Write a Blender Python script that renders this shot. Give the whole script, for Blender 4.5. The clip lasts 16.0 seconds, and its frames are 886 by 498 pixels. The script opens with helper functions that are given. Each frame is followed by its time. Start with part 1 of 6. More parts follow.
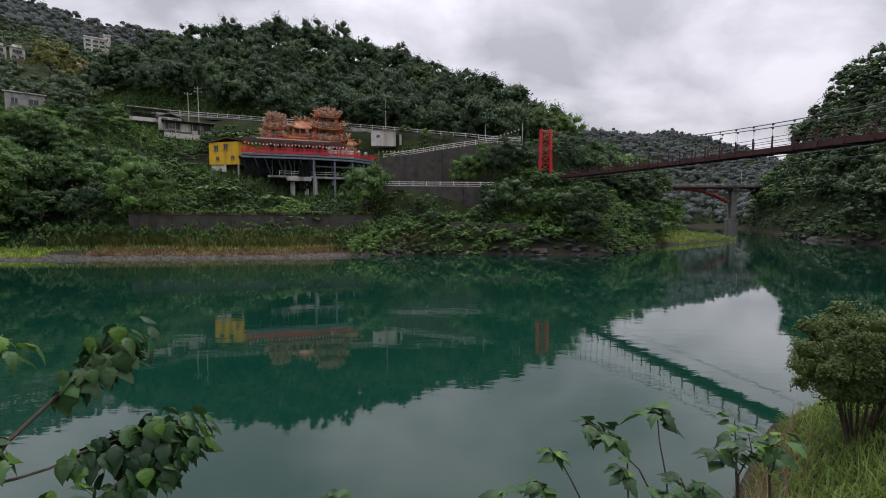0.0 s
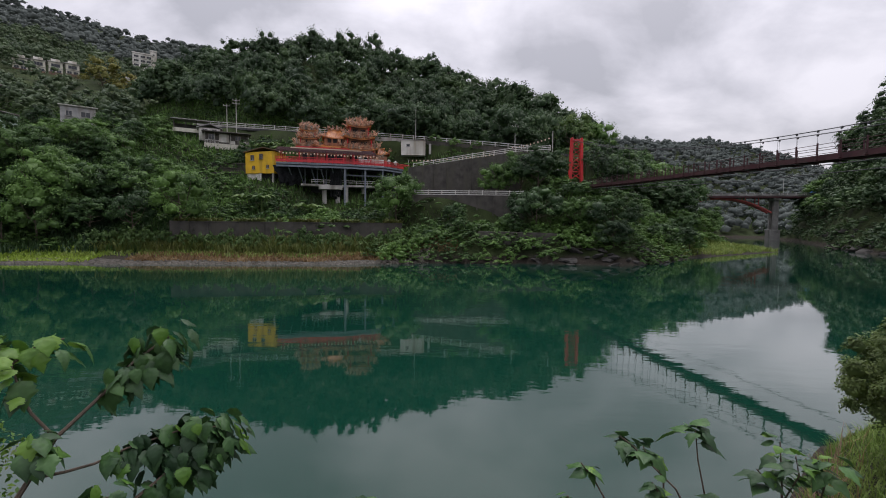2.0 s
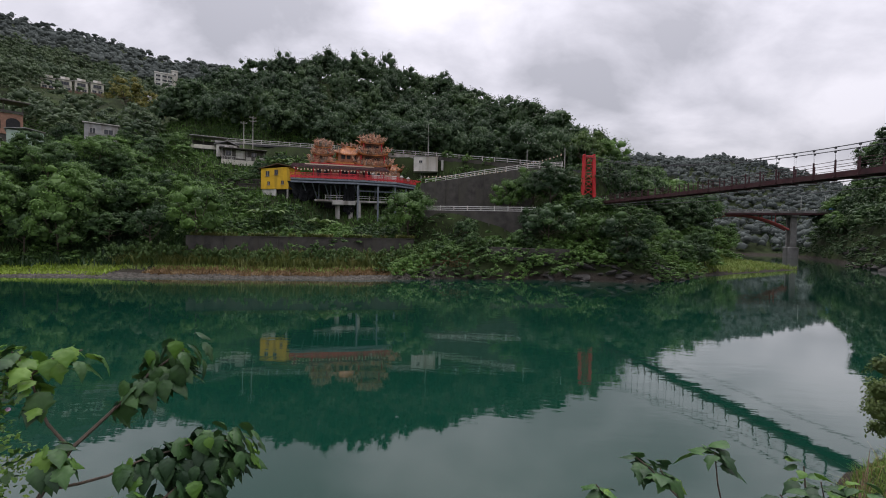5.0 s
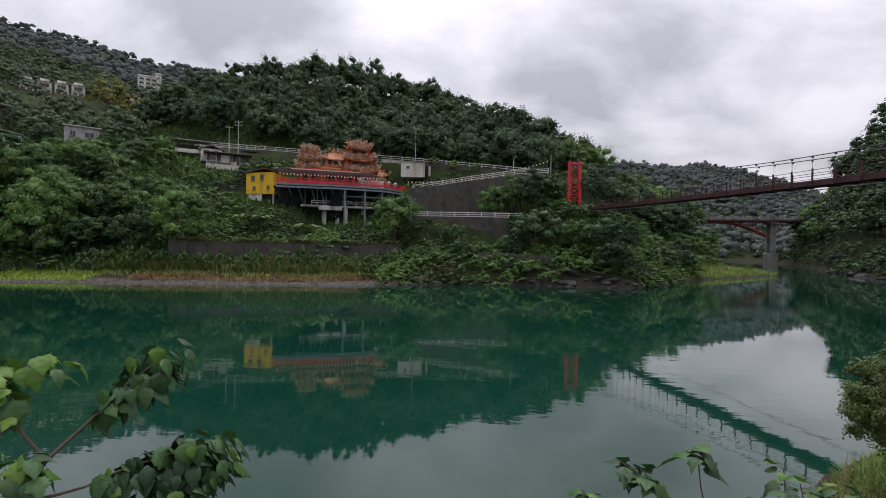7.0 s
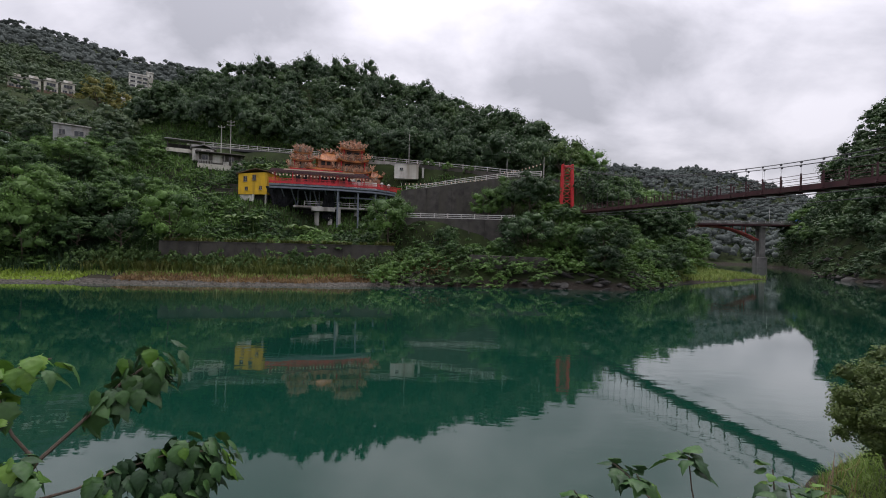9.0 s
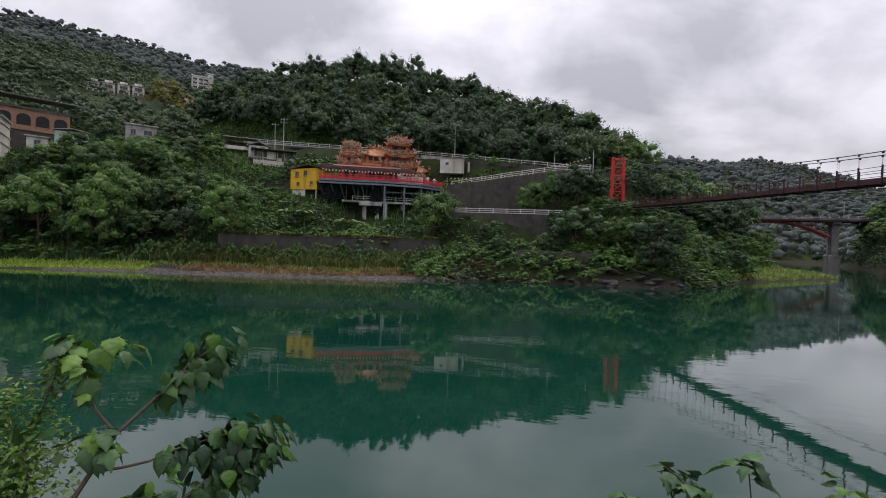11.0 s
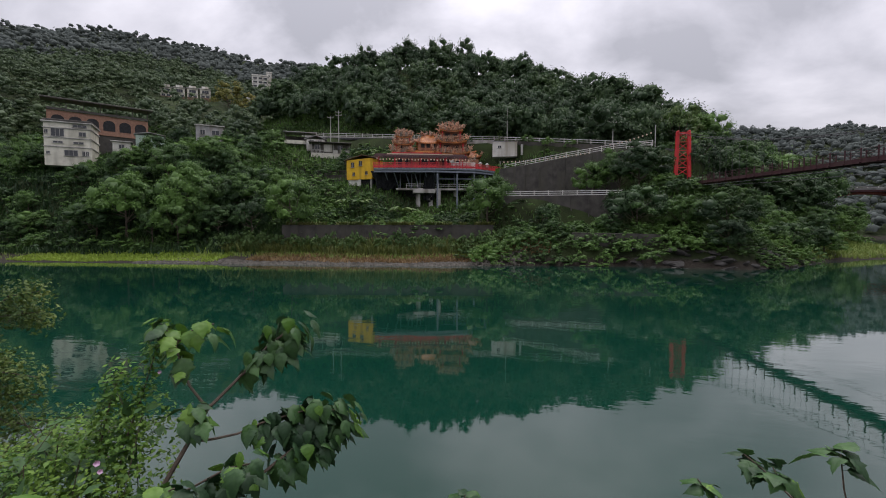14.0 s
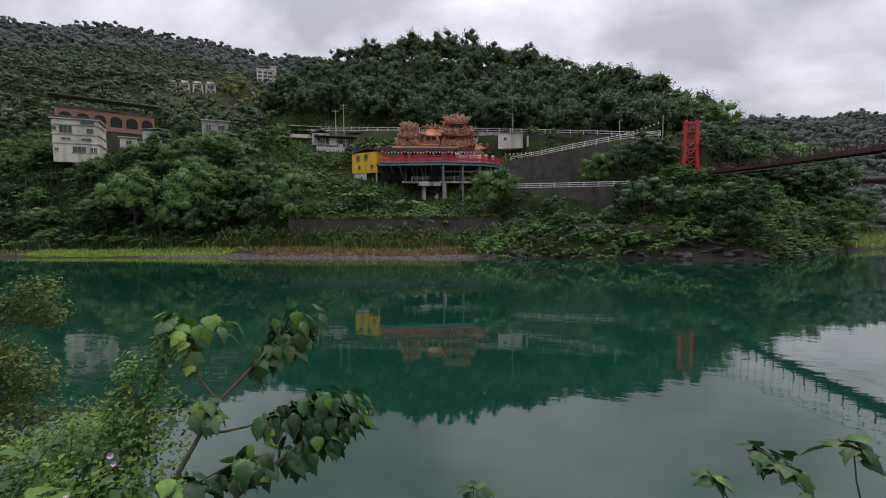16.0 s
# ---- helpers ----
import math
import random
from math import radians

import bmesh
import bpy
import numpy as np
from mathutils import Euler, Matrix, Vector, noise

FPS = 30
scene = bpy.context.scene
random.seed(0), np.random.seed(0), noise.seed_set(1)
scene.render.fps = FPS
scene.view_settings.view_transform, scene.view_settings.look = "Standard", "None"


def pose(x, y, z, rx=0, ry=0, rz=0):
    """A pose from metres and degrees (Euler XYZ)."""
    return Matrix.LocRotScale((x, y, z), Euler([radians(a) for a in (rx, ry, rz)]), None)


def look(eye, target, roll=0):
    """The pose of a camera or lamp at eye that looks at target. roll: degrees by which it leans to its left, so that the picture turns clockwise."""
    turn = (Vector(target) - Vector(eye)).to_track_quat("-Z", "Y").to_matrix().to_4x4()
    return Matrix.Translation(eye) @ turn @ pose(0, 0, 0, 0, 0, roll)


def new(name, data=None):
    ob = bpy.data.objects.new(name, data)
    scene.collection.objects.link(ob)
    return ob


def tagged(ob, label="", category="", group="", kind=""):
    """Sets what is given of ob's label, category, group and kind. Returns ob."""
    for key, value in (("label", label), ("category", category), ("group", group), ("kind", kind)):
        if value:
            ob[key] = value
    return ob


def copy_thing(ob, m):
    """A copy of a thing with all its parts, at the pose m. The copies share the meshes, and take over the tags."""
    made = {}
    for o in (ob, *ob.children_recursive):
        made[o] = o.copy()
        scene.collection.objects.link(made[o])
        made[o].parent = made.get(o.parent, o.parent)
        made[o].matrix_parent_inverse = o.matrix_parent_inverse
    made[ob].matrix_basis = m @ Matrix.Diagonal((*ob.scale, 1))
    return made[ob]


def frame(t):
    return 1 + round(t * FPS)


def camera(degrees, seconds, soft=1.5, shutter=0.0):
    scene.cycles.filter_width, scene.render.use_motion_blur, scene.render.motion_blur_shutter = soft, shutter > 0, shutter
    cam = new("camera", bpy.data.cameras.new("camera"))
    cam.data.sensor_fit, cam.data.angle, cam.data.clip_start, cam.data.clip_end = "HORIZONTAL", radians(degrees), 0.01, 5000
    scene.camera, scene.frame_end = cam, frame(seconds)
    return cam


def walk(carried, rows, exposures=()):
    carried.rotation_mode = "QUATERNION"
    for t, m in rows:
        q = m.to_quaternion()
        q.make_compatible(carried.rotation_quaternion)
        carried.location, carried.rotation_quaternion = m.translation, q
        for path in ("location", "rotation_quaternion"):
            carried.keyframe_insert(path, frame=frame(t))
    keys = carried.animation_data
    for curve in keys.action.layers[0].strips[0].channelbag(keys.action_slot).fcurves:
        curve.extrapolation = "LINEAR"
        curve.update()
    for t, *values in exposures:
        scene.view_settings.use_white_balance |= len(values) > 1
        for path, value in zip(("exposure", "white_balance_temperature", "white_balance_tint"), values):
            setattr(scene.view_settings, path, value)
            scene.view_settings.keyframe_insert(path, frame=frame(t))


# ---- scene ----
# ---- camera ----
cam = camera(89.05, 16.0, soft=1.0)
walk(cam, [
    (0, pose(0.000, 0.000, 5.500, 85.81, -0.14, 0.00)),
    (0.5, pose(-0.007, -0.001, 5.499, 86.22, -0.32, 0.94)),
    (1, pose(-0.012, -0.000, 5.498, 86.53, -0.38, 2.03)),
    (1.5, pose(-0.015, 0.000, 5.498, 86.72, -0.40, 2.91)),
    (2, pose(-0.021, 0.001, 5.498, 86.88, -0.55, 3.60)),
    (2.5, pose(-0.025, 0.001, 5.498, 87.10, -0.87, 4.23)),
    (3, pose(-0.028, 0.001, 5.497, 87.41, -1.07, 4.72)),
    (3.5, pose(-0.029, -0.001, 5.496, 87.68, -1.14, 5.16)),
    (4, pose(-0.030, -0.001, 5.496, 88.02, -1.19, 5.59)),
    (6.5, pose(-0.023, -0.005, 5.494, 89.60, -0.56, 3.77)),
    (7, pose(-0.025, -0.008, 5.495, 89.60, -0.95, 3.46)),
    (7.5, pose(-0.028, -0.013, 5.497, 89.79, -1.16, 3.22)),
    (8, pose(-0.030, -0.014, 5.498, 89.83, -1.23, 2.30)),
    (10.5, pose(-0.049, -0.031, 5.494, 89.77, -1.74, 5.97)),
    (11, pose(-0.052, -0.030, 5.492, 89.01, -1.77, 8.27)),
    (11.5, pose(-0.061, -0.032, 5.489, 88.76, -1.56, 10.01)),
    (12, pose(-0.069, -0.033, 5.486, 88.38, -1.19, 12.40)),
    (12.5, pose(-0.076, -0.038, 5.484, 88.01, -0.72, 13.39)),
    (13, pose(-0.079, -0.044, 5.482, 87.79, -0.42, 14.34)),
    (13.5, pose(-0.085, -0.046, 5.479, 87.56, -0.13, 14.94)),
    (14, pose(-0.088, -0.050, 5.477, 87.08, -0.02, 15.12)),
    (14.5, pose(-0.092, -0.048, 5.475, 86.82, 0.15, 15.53)),
    (15, pose(-0.092, -0.046, 5.474, 86.65, 0.40, 15.85)),
    (15.5, pose(-0.096, -0.042, 5.473, 86.49, 0.47, 15.93)),
    (16, pose(-0.098, -0.042, 5.474, 86.19, 0.46, 15.87)),
], exposures=[(0.0, 0.0), (16.0, 0.0)])

# ---- world: overcast sky with soft cloud banks, one wide weak sun ----
SUN_EL, SUN_AZ = radians(68), radians(20)
world = bpy.data.worlds.new("overcast_sky")
scene.world = world
world.use_nodes = True
wn, wl = world.node_tree.nodes, world.node_tree.links
wn.clear()
w_out = wn.new("ShaderNodeOutputWorld")
w_sky = wn.new("ShaderNodeTexSky")
w_sky.sky_type, w_sky.sun_disc = "NISHITA", False
w_sky.sun_elevation, w_sky.sun_rotation = SUN_EL, SUN_AZ
w_sky.dust_density = 4.0
w_bg1 = wn.new("ShaderNodeBackground")
w_bg1.inputs["Strength"].default_value = 0.02
wl.new(w_sky.outputs["Color"], w_bg1.inputs["Color"])
w_tc = wn.new("ShaderNodeTexCoord")
w_sep = wn.new("ShaderNodeSeparateXYZ")
wl.new(w_tc.outputs["Generated"], w_sep.inputs[0])
# flatten the dome into a cloud deck: direction / (height + small)
w_add = wn.new("ShaderNodeMath")
w_add.operation = "ADD"
w_add.inputs[1].default_value = 0.62
wl.new(w_sep.outputs["Z"], w_add.inputs[0])
w_max = wn.new("ShaderNodeMath")
w_max.operation = "MAXIMUM"
w_max.inputs[1].default_value = 0.12
wl.new(w_add.outputs[0], w_max.inputs[0])
w_div = wn.new("ShaderNodeVectorMath")
w_div.operation = "DIVIDE"
w_cmb = wn.new("ShaderNodeCombineXYZ")
for k in range(3):
    wl.new(w_max.outputs[0], w_cmb.inputs[k])
wl.new(w_tc.outputs["Generated"], w_div.inputs[0])
wl.new(w_cmb.outputs[0], w_div.inputs[1])
w_map = wn.new("ShaderNodeMapping")
w_map.inputs["Location"].default_value = (0.35, 1.25, 0.0)
w_map.inputs["Scale"].default_value = (1.0, 1.35, 0.0)
wl.new(w_div.outputs[0], w_map.inputs[0])
w_n1 = wn.new("ShaderNodeTexNoise")
w_n1.inputs["Scale"].default_value, w_n1.inputs["Detail"].default_value = 2.5, 7.0
w_n1.inputs["Roughness"].default_value, w_n1.inputs["Distortion"].default_value = 0.53, 0.25
wl.new(w_map.outputs[0], w_n1.inputs["Vector"])
w_rmp = wn.new("ShaderNodeValToRGB")
w_rmp.color_ramp.elements[0].position, w_rmp.color_ramp.elements[0].color = 0.36, (0.41, 0.40, 0.445, 1)
w_rmp.color_ramp.elements[1].position, w_rmp.color_ramp.elements[1].color = 0.62, (0.86, 0.825, 0.90, 1)
w_mid = w_rmp.color_ramp.elements.new(0.48)
w_mid.color = (0.615, 0.595, 0.66, 1)
wl.new(w_n1.outputs["Fac"], w_rmp.inputs["Fac"])
w_bg2 = wn.new("ShaderNodeBackground")
# an overcast dome is brighter overhead than at the skyline
w_dome = wn.new("ShaderNodeMath")
w_dome.operation = "POWER"
w_dome.use_clamp = True
w_dome.inputs[1].default_value = 2.0
wl.new(w_sep.outputs["Z"], w_dome.inputs[0])
w_dom2 = wn.new("ShaderNodeMath")
w_dom2.operation = "MULTIPLY_ADD"
w_dom2.inputs[1].default_value, w_dom2.inputs[2].default_value = 1.9, 0.84
wl.new(w_dome.outputs[0], w_dom2.inputs[0])
wl.new(w_dom2.outputs[0], w_bg2.inputs["Strength"])
wl.new(w_rmp.outputs["Color"], w_bg2.inputs["Color"])
w_sum = wn.new("ShaderNodeAddShader")
wl.new(w_bg1.outputs[0], w_sum.inputs[0])
wl.new(w_bg2.outputs[0], w_sum.inputs[1])
wl.new(w_sum.outputs[0], w_out.inputs["Surface"])

sun = new("sun", bpy.data.lights.new("sun", "SUN"))
sun.data.energy, sun.data.angle, sun.data.color = 1.5, radians(50), (1.0, 0.97, 0.93)
sun.matrix_world = look((math.sin(SUN_AZ) * 40, math.cos(SUN_AZ) * 40, 100), (0, 0, 0))

# ---- materials ----
def shader(name):
    m = bpy.data.materials.new(name)
    m.use_nodes = True
    t = m.node_tree
    return m, t.nodes, t.links, t.nodes["Principled BSDF"]


def surface(name, dark, light, scale=3.0, rough=0.7, metal=0.0, bump=0.3, fine=40.0, spec=0.4, stain=None, stain_scale=0.6, per_object=0.0):
    """Two-scale mottled surface: broad variation, fine grain, relief, and optional stains."""
    m, n, l, p = shader(name)
    tc = n.new("ShaderNodeTexCoord")
    a = n.new("ShaderNodeTexNoise")
    a.inputs["Scale"].default_value, a.inputs["Detail"].default_value = scale, 6.0
    b = n.new("ShaderNodeTexNoise")
    b.inputs["Scale"].default_value, b.inputs["Detail"].default_value = fine, 3.0
    for q in (a, b):
        l.new(tc.outputs["Object"], q.inputs["Vector"])
    mx = n.new("ShaderNodeMath")
    mx.operation = "MULTIPLY_ADD"
    mx.inputs[1].default_value = 0.35
    l.new(b.outputs["Fac"], mx.inputs[0])
    l.new(a.outputs["Fac"], mx.inputs[2])
    r = n.new("ShaderNodeValToRGB")
    r.color_ramp.elements[0].position, r.color_ramp.elements[0].color = 0.45, (*dark, 1)
    r.color_ramp.elements[1].position, r.color_ramp.elements[1].color = 0.85, (*light, 1)
    l.new(mx.outputs[0], r.inputs["Fac"])
    col = r.outputs["Color"]
    if stain:
        s = n.new("ShaderNodeTexNoise")
        s.inputs["Scale"].default_value, s.inputs["Detail"].default_value = stain_scale, 5.0
        mp = n.new("ShaderNodeMapping")
        mp.inputs["Scale"].default_value = (1.0, 1.0, 0.14)
        l.new(tc.outputs["Object"], mp.inputs[0])
        l.new(mp.outputs[0], s.inputs["Vector"])
        sr = n.new("ShaderNodeValToRGB")
        sr.color_ramp.elements[0].position, sr.color_ramp.elements[1].position = 0.46, 0.66
        l.new(s.outputs["Fac"], sr.inputs["Fac"])
        mix = n.new("ShaderNodeMix")
        mix.data_type = "RGBA"
        l.new(sr.outputs["Color"], mix.inputs["Factor"])
        l.new(col, mix.inputs["A"])
        mix.inputs["B"].default_value = (*stain, 1)
        col = mix.outputs["Result"]
    if per_object:
        oi = n.new("ShaderNodeObjectInfo")
        mr = n.new("ShaderNodeMapRange")
        mr.inputs["To Min"].default_value, mr.inputs["To Max"].default_value = 1 - per_object, 1 + per_object
        l.new(oi.outputs["Random"], mr.inputs["Value"])
        hs = n.new("ShaderNodeHueSaturation")
        l.new(mr.outputs[0], hs.inputs["Value"])
        l.new(col, hs.inputs["Color"])
        col = hs.outputs["Color"]
    l.new(col, p.inputs["Base Color"])
    p.inputs["Roughness"].default_value, p.inputs["Metallic"].default_value = rough, metal
    p.inputs["Specular IOR Level"].default_value = spec
    if bump:
        bp = n.new("ShaderNodeBump")
        bp.inputs["Strength"].default_value, bp.inputs["Distance"].default_value = bump, 0.02
        l.new(mx.outputs[0], bp.inputs["Height"])
        l.new(bp.outputs[0], p.inputs["Normal"])
    return m


def foliage(name, dark, mid, light, broad=0.09, glow=0.25, rough=0.55, spec=0.3, accent=None):
    """Leaves: colour varies tree by tree (broad noise), leaf by leaf (island), a share of light passes through."""
    m, n, l, p = shader(name)
    g = n.new("ShaderNodeNewGeometry")
    nz = n.new("ShaderNodeTexNoise")
    nz.inputs["Scale"].default_value, nz.inputs["Detail"].default_value = broad, 3.0
    l.new(g.outputs["Position"], nz.inputs["Vector"])
    fine = n.new("ShaderNodeTexNoise")
    fine.inputs["Scale"].default_value, fine.inputs["Detail"].default_value = broad * 14, 3.0
    l.new(g.outputs["Position"], fine.inputs["Vector"])
    both = n.new("ShaderNodeMath")
    both.operation = "MULTIPLY_ADD"
    both.inputs[1].default_value = 0.3
    fine_off = n.new("ShaderNodeMath")
    fine_off.operation = "SUBTRACT"
    fine_off.inputs[1].default_value = 0.5
    l.new(fine.outputs["Fac"], fine_off.inputs[0])
    l.new(fine_off.outputs[0], both.inputs[0])
    l.new(nz.outputs["Fac"], both.inputs[2])
    oi = n.new("ShaderNodeObjectInfo")
    ad = n.new("ShaderNodeMath")
    ad.operation = "MULTIPLY_ADD"
    ad.inputs[1].default_value = 0.16
    l.new(g.outputs["Random Per Island"], ad.inputs[0])
    l.new(both.outputs[0], ad.inputs[2])
    ad2 = n.new("ShaderNodeMath")
    ad2.operation = "MULTIPLY_ADD"
    ad2.inputs[1].default_value = 0.34
    l.new(oi.outputs["Random"], ad2.inputs[0])
    l.new(ad.outputs[0], ad2.inputs[2])
    r = n.new("ShaderNodeValToRGB")
    r.color_ramp.elements[0].position, r.color_ramp.elements[0].color = 0.40, (*dark, 1)
    r.color_ramp.elements[1].position, r.color_ramp.elements[1].color = 1.0, (*light, 1)
    e = r.color_ramp.elements.new(0.66)
    e.color = (*mid, 1)
    if accent:
        e2 = r.color_ramp.elements.new(0.985)
        e2.color = (*light, 1)
        r.color_ramp.elements[-1].color = (*accent, 1)
    l.new(ad2.outputs[0], r.inputs["Fac"])
    l.new(r.outputs["Color"], p.inputs["Base Color"])
    p.inputs["Roughness"].default_value, p.inputs["Specular IOR Level"].default_value = rough, spec
    tr = n.new("ShaderNodeBsdfTranslucent")
    l.new(r.outputs["Color"], tr.inputs["Color"])
    mix = n.new("ShaderNodeMixShader")
    mix.inputs["Fac"].default_value = glow
    l.new(p.outputs[0], mix.inputs[1])
    l.new(tr.outputs[0], mix.inputs[2])
    l.new(mix.outputs[0], n["Material Output"].inputs["Surface"])
    return m


LEAF_HILL = foliage("leaf_hill", (0.022, 0.046, 0.021), (0.043, 0.082, 0.032), (0.095, 0.155, 0.050), broad=0.10)
# slope crowns: colour greyed a little to suggest haze over the hillside
LEAF_SLOPE = foliage("leaf_slope", (0.026, 0.046, 0.028), (0.044, 0.074, 0.040), (0.080, 0.118, 0.054), broad=0.06)
LEAF_BANK = foliage("leaf_bank", (0.013, 0.033, 0.013), (0.034, 0.074, 0.023), (0.105, 0.20, 0.040), broad=0.13)
LEAF_LIGHT = foliage("leaf_light", (0.04, 0.085, 0.02), (0.075, 0.13, 0.035), (0.14, 0.20, 0.06), broad=0.2)
LEAF_YELLOW = foliage("leaf_yellow", (0.10, 0.12, 0.025), (0.17, 0.17, 0.04), (0.25, 0.22, 0.06), broad=0.2)
# far crowns: distance haze put into a paler, greyer leaf colour
LEAF_FAR_HAZED = foliage("leaf_far_hazed", (0.110, 0.128, 0.124), (0.122, 0.140, 0.133), (0.137, 0.155, 0.144), broad=0.012, rough=0.9, spec=0.05)
GRASS = foliage("grass_blades", (0.075, 0.13, 0.022), (0.13, 0.205, 0.038), (0.23, 0.28, 0.075), broad=0.3)
GRASS_BRIGHT = foliage("grass_bright", (0.13, 0.21, 0.02), (0.19, 0.29, 0.03), (0.26, 0.36, 0.05), broad=0.3)
REED = foliage("reed_blades", (0.06, 0.09, 0.02), (0.12, 0.14, 0.035), (0.24, 0.21, 0.09), broad=0.25)
DRY = foliage("dry_grass", (0.12, 0.075, 0.035), (0.19, 0.12, 0.055), (0.28, 0.20, 0.10), broad=0.4)
PINK = foliage("pampas_plumes", (0.19, 0.10, 0.085), (0.26, 0.15, 0.12), (0.33, 0.22, 0.17), broad=0.5)
MULBERRY = foliage("mulberry_leaf", (0.013, 0.034, 0.015), (0.024, 0.058, 0.023), (0.060, 0.135, 0.036), broad=3.0, rough=0.5, spec=0.3, glow=0.15)
MULBERRY_YOUNG = foliage("mulberry_young_leaf", (0.04, 0.10, 0.018), (0.075, 0.165, 0.026), (0.14, 0.25, 0.04), broad=3.0, rough=0.45)
VINE = foliage("vine_leaf", (0.018, 0.055, 0.010), (0.065, 0.145, 0.020), (0.18, 0.29, 0.04), broad=4.0)
BARK = surface("bark", (0.05, 0.04, 0.03), (0.13, 0.105, 0.08), 4, 0.9, bump=0.6)
STEM = surface("stem_bark", (0.045, 0.032, 0.024), (0.10, 0.072, 0.054), 12, 0.75, bump=0.4)
CONCRETE = surface("concrete", (0.30, 0.29, 0.27), (0.46, 0.45, 0.42), 1.2, 0.85, stain=(0.17, 0.16, 0.14))
DARK_CONCRETE = surface("weathered_bridge_concrete", (0.13, 0.127, 0.12), (0.25, 0.245, 0.235), 0.5, 0.85, stain=(0.08, 0.078, 0.07), stain_scale=0.3)
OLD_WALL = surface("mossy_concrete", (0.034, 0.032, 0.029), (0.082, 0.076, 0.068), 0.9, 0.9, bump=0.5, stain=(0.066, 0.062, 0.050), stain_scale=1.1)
PALE_RAIL = surface("weathered_white_rail", (0.42, 0.41, 0.39), (0.6, 0.59, 0.56), 2, 0.6)
WHITE_WALL = surface("white_plaster", (0.52, 0.51, 0.47), (0.68, 0.67, 0.62), 1.2, 0.8, stain=(0.36, 0.33, 0.27), stain_scale=0.5)
CREAM_WALL = surface("cream_tile", (0.5, 0.48, 0.40), (0.63, 0.61, 0.52), 1.4, 0.6, stain=(0.32, 0.30, 0.24))
GREEN_WALL = surface("pale_green_sheet", (0.27, 0.36, 0.30), (0.36, 0.45, 0.38), 2, 0.6)
YELLOW_WALL = surface("yellow_paint", (0.60, 0.35, 0.012), (0.74, 0.46, 0.022), 0.9, 0.65, bump=0.15, stain=(0.42, 0.25, 0.02), stain_scale=0.8)
DARK_ROOF = surface("dark_sheet_roof", (0.035, 0.032, 0.03), (0.09, 0.08, 0.07), 1.5, 0.6)
BROWN_ROOF = surface("brown_sheet_roof", (0.09, 0.055, 0.035), (0.17, 0.11, 0.07), 1.5, 0.65)
GREY_ROOF = surface("grey_sheet_roof", (0.22, 0.22, 0.22), (0.36, 0.36, 0.35), 1.0, 0.5, stain=(0.14, 0.11, 0.09))
RED_PAINT = surface("red_paint", (0.46, 0.018, 0.030), (0.60, 0.034, 0.045), 1.4, 0.5, stain=(0.28, 0.03, 0.03))
RED_STEEL = surface("red_steel", (0.50, 0.016, 0.022), (0.64, 0.030, 0.034), 1.6, 0.45, stain=(0.36, 0.022, 0.024))
DULL_RED = surface("dull_red_steel", (0.034, 0.012, 0.015), (0.066, 0.020, 0.024), 1.5, 0.6, stain=(0.06, 0.03, 0.03))
ARCH_RED = surface("arch_red_steel", (0.26, 0.05, 0.045), (0.36, 0.08, 0.07), 0.4, 0.6)
STEEL = surface("blue_grey_steel", (0.10, 0.12, 0.15), (0.19, 0.215, 0.25), 2, 0.5, 0.2)
# near-black: shade put into openings and undersides as colour; also tyres
DARK = surface("shade_and_tyre_black", (0.012, 0.012, 0.013), (0.03, 0.03, 0.032), 2, 0.8)
NET = surface("dark_shade_net", (0.010, 0.012, 0.015), (0.030, 0.032, 0.036), 3, 0.9)
ROOF_TILE = surface("orange_roof_tile", (0.36, 0.12, 0.03), (0.52, 0.21, 0.06), 1.5, 0.45, stain=(0.24, 0.08, 0.035))
ORNAMENT = surface("painted_ridge_figures", (0.30, 0.09, 0.05), (0.58, 0.36, 0.22), 2.2, 0.5, fine=9.0, stain=(0.17, 0.16, 0.13), stain_scale=1.5, per_object=0.3)
TEMPLE_WALL = surface("temple_wall", (0.22, 0.07, 0.04), (0.36, 0.17, 0.09), 1.5, 0.6, stain=(0.12, 0.06, 0.04))
ASPHALT = surface("asphalt", (0.04, 0.04, 0.042), (0.075, 0.075, 0.078), 2, 0.85)
ROCK = surface("river_rock", (0.018, 0.017, 0.016), (0.06, 0.056, 0.052), 0.9, 0.85, bump=0.7, per_object=0.2)
GRAVEL = surface("gravel_stone", (0.020, 0.018, 0.015), (0.088, 0.080, 0.068), 2.2, 0.9, per_object=0.25)
CABLE = surface("dark_cable", (0.03, 0.03, 0.032), (0.06, 0.06, 0.065), 5, 0.6)
BLUE_PAINT = surface("blue_paint", (0.05, 0.14, 0.32), (0.08, 0.2, 0.42), 2, 0.4)
PETAL = surface("pink_petal", (0.55, 0.32, 0.50), (0.7, 0.5, 0.64), 20, 0.6, bump=0.1)
LANTERN = surface("pale_lantern", (0.6, 0.42, 0.3), (0.72, 0.55, 0.42), 6, 0.6)

GLASS, gn, gl, gp = shader("window_glass")
gp.inputs["Base Color"].default_value = (0.02, 0.025, 0.03, 1)
gp.inputs["Roughness"].default_value, gp.inputs["Specular IOR Level"].default_value = 0.08, 0.6

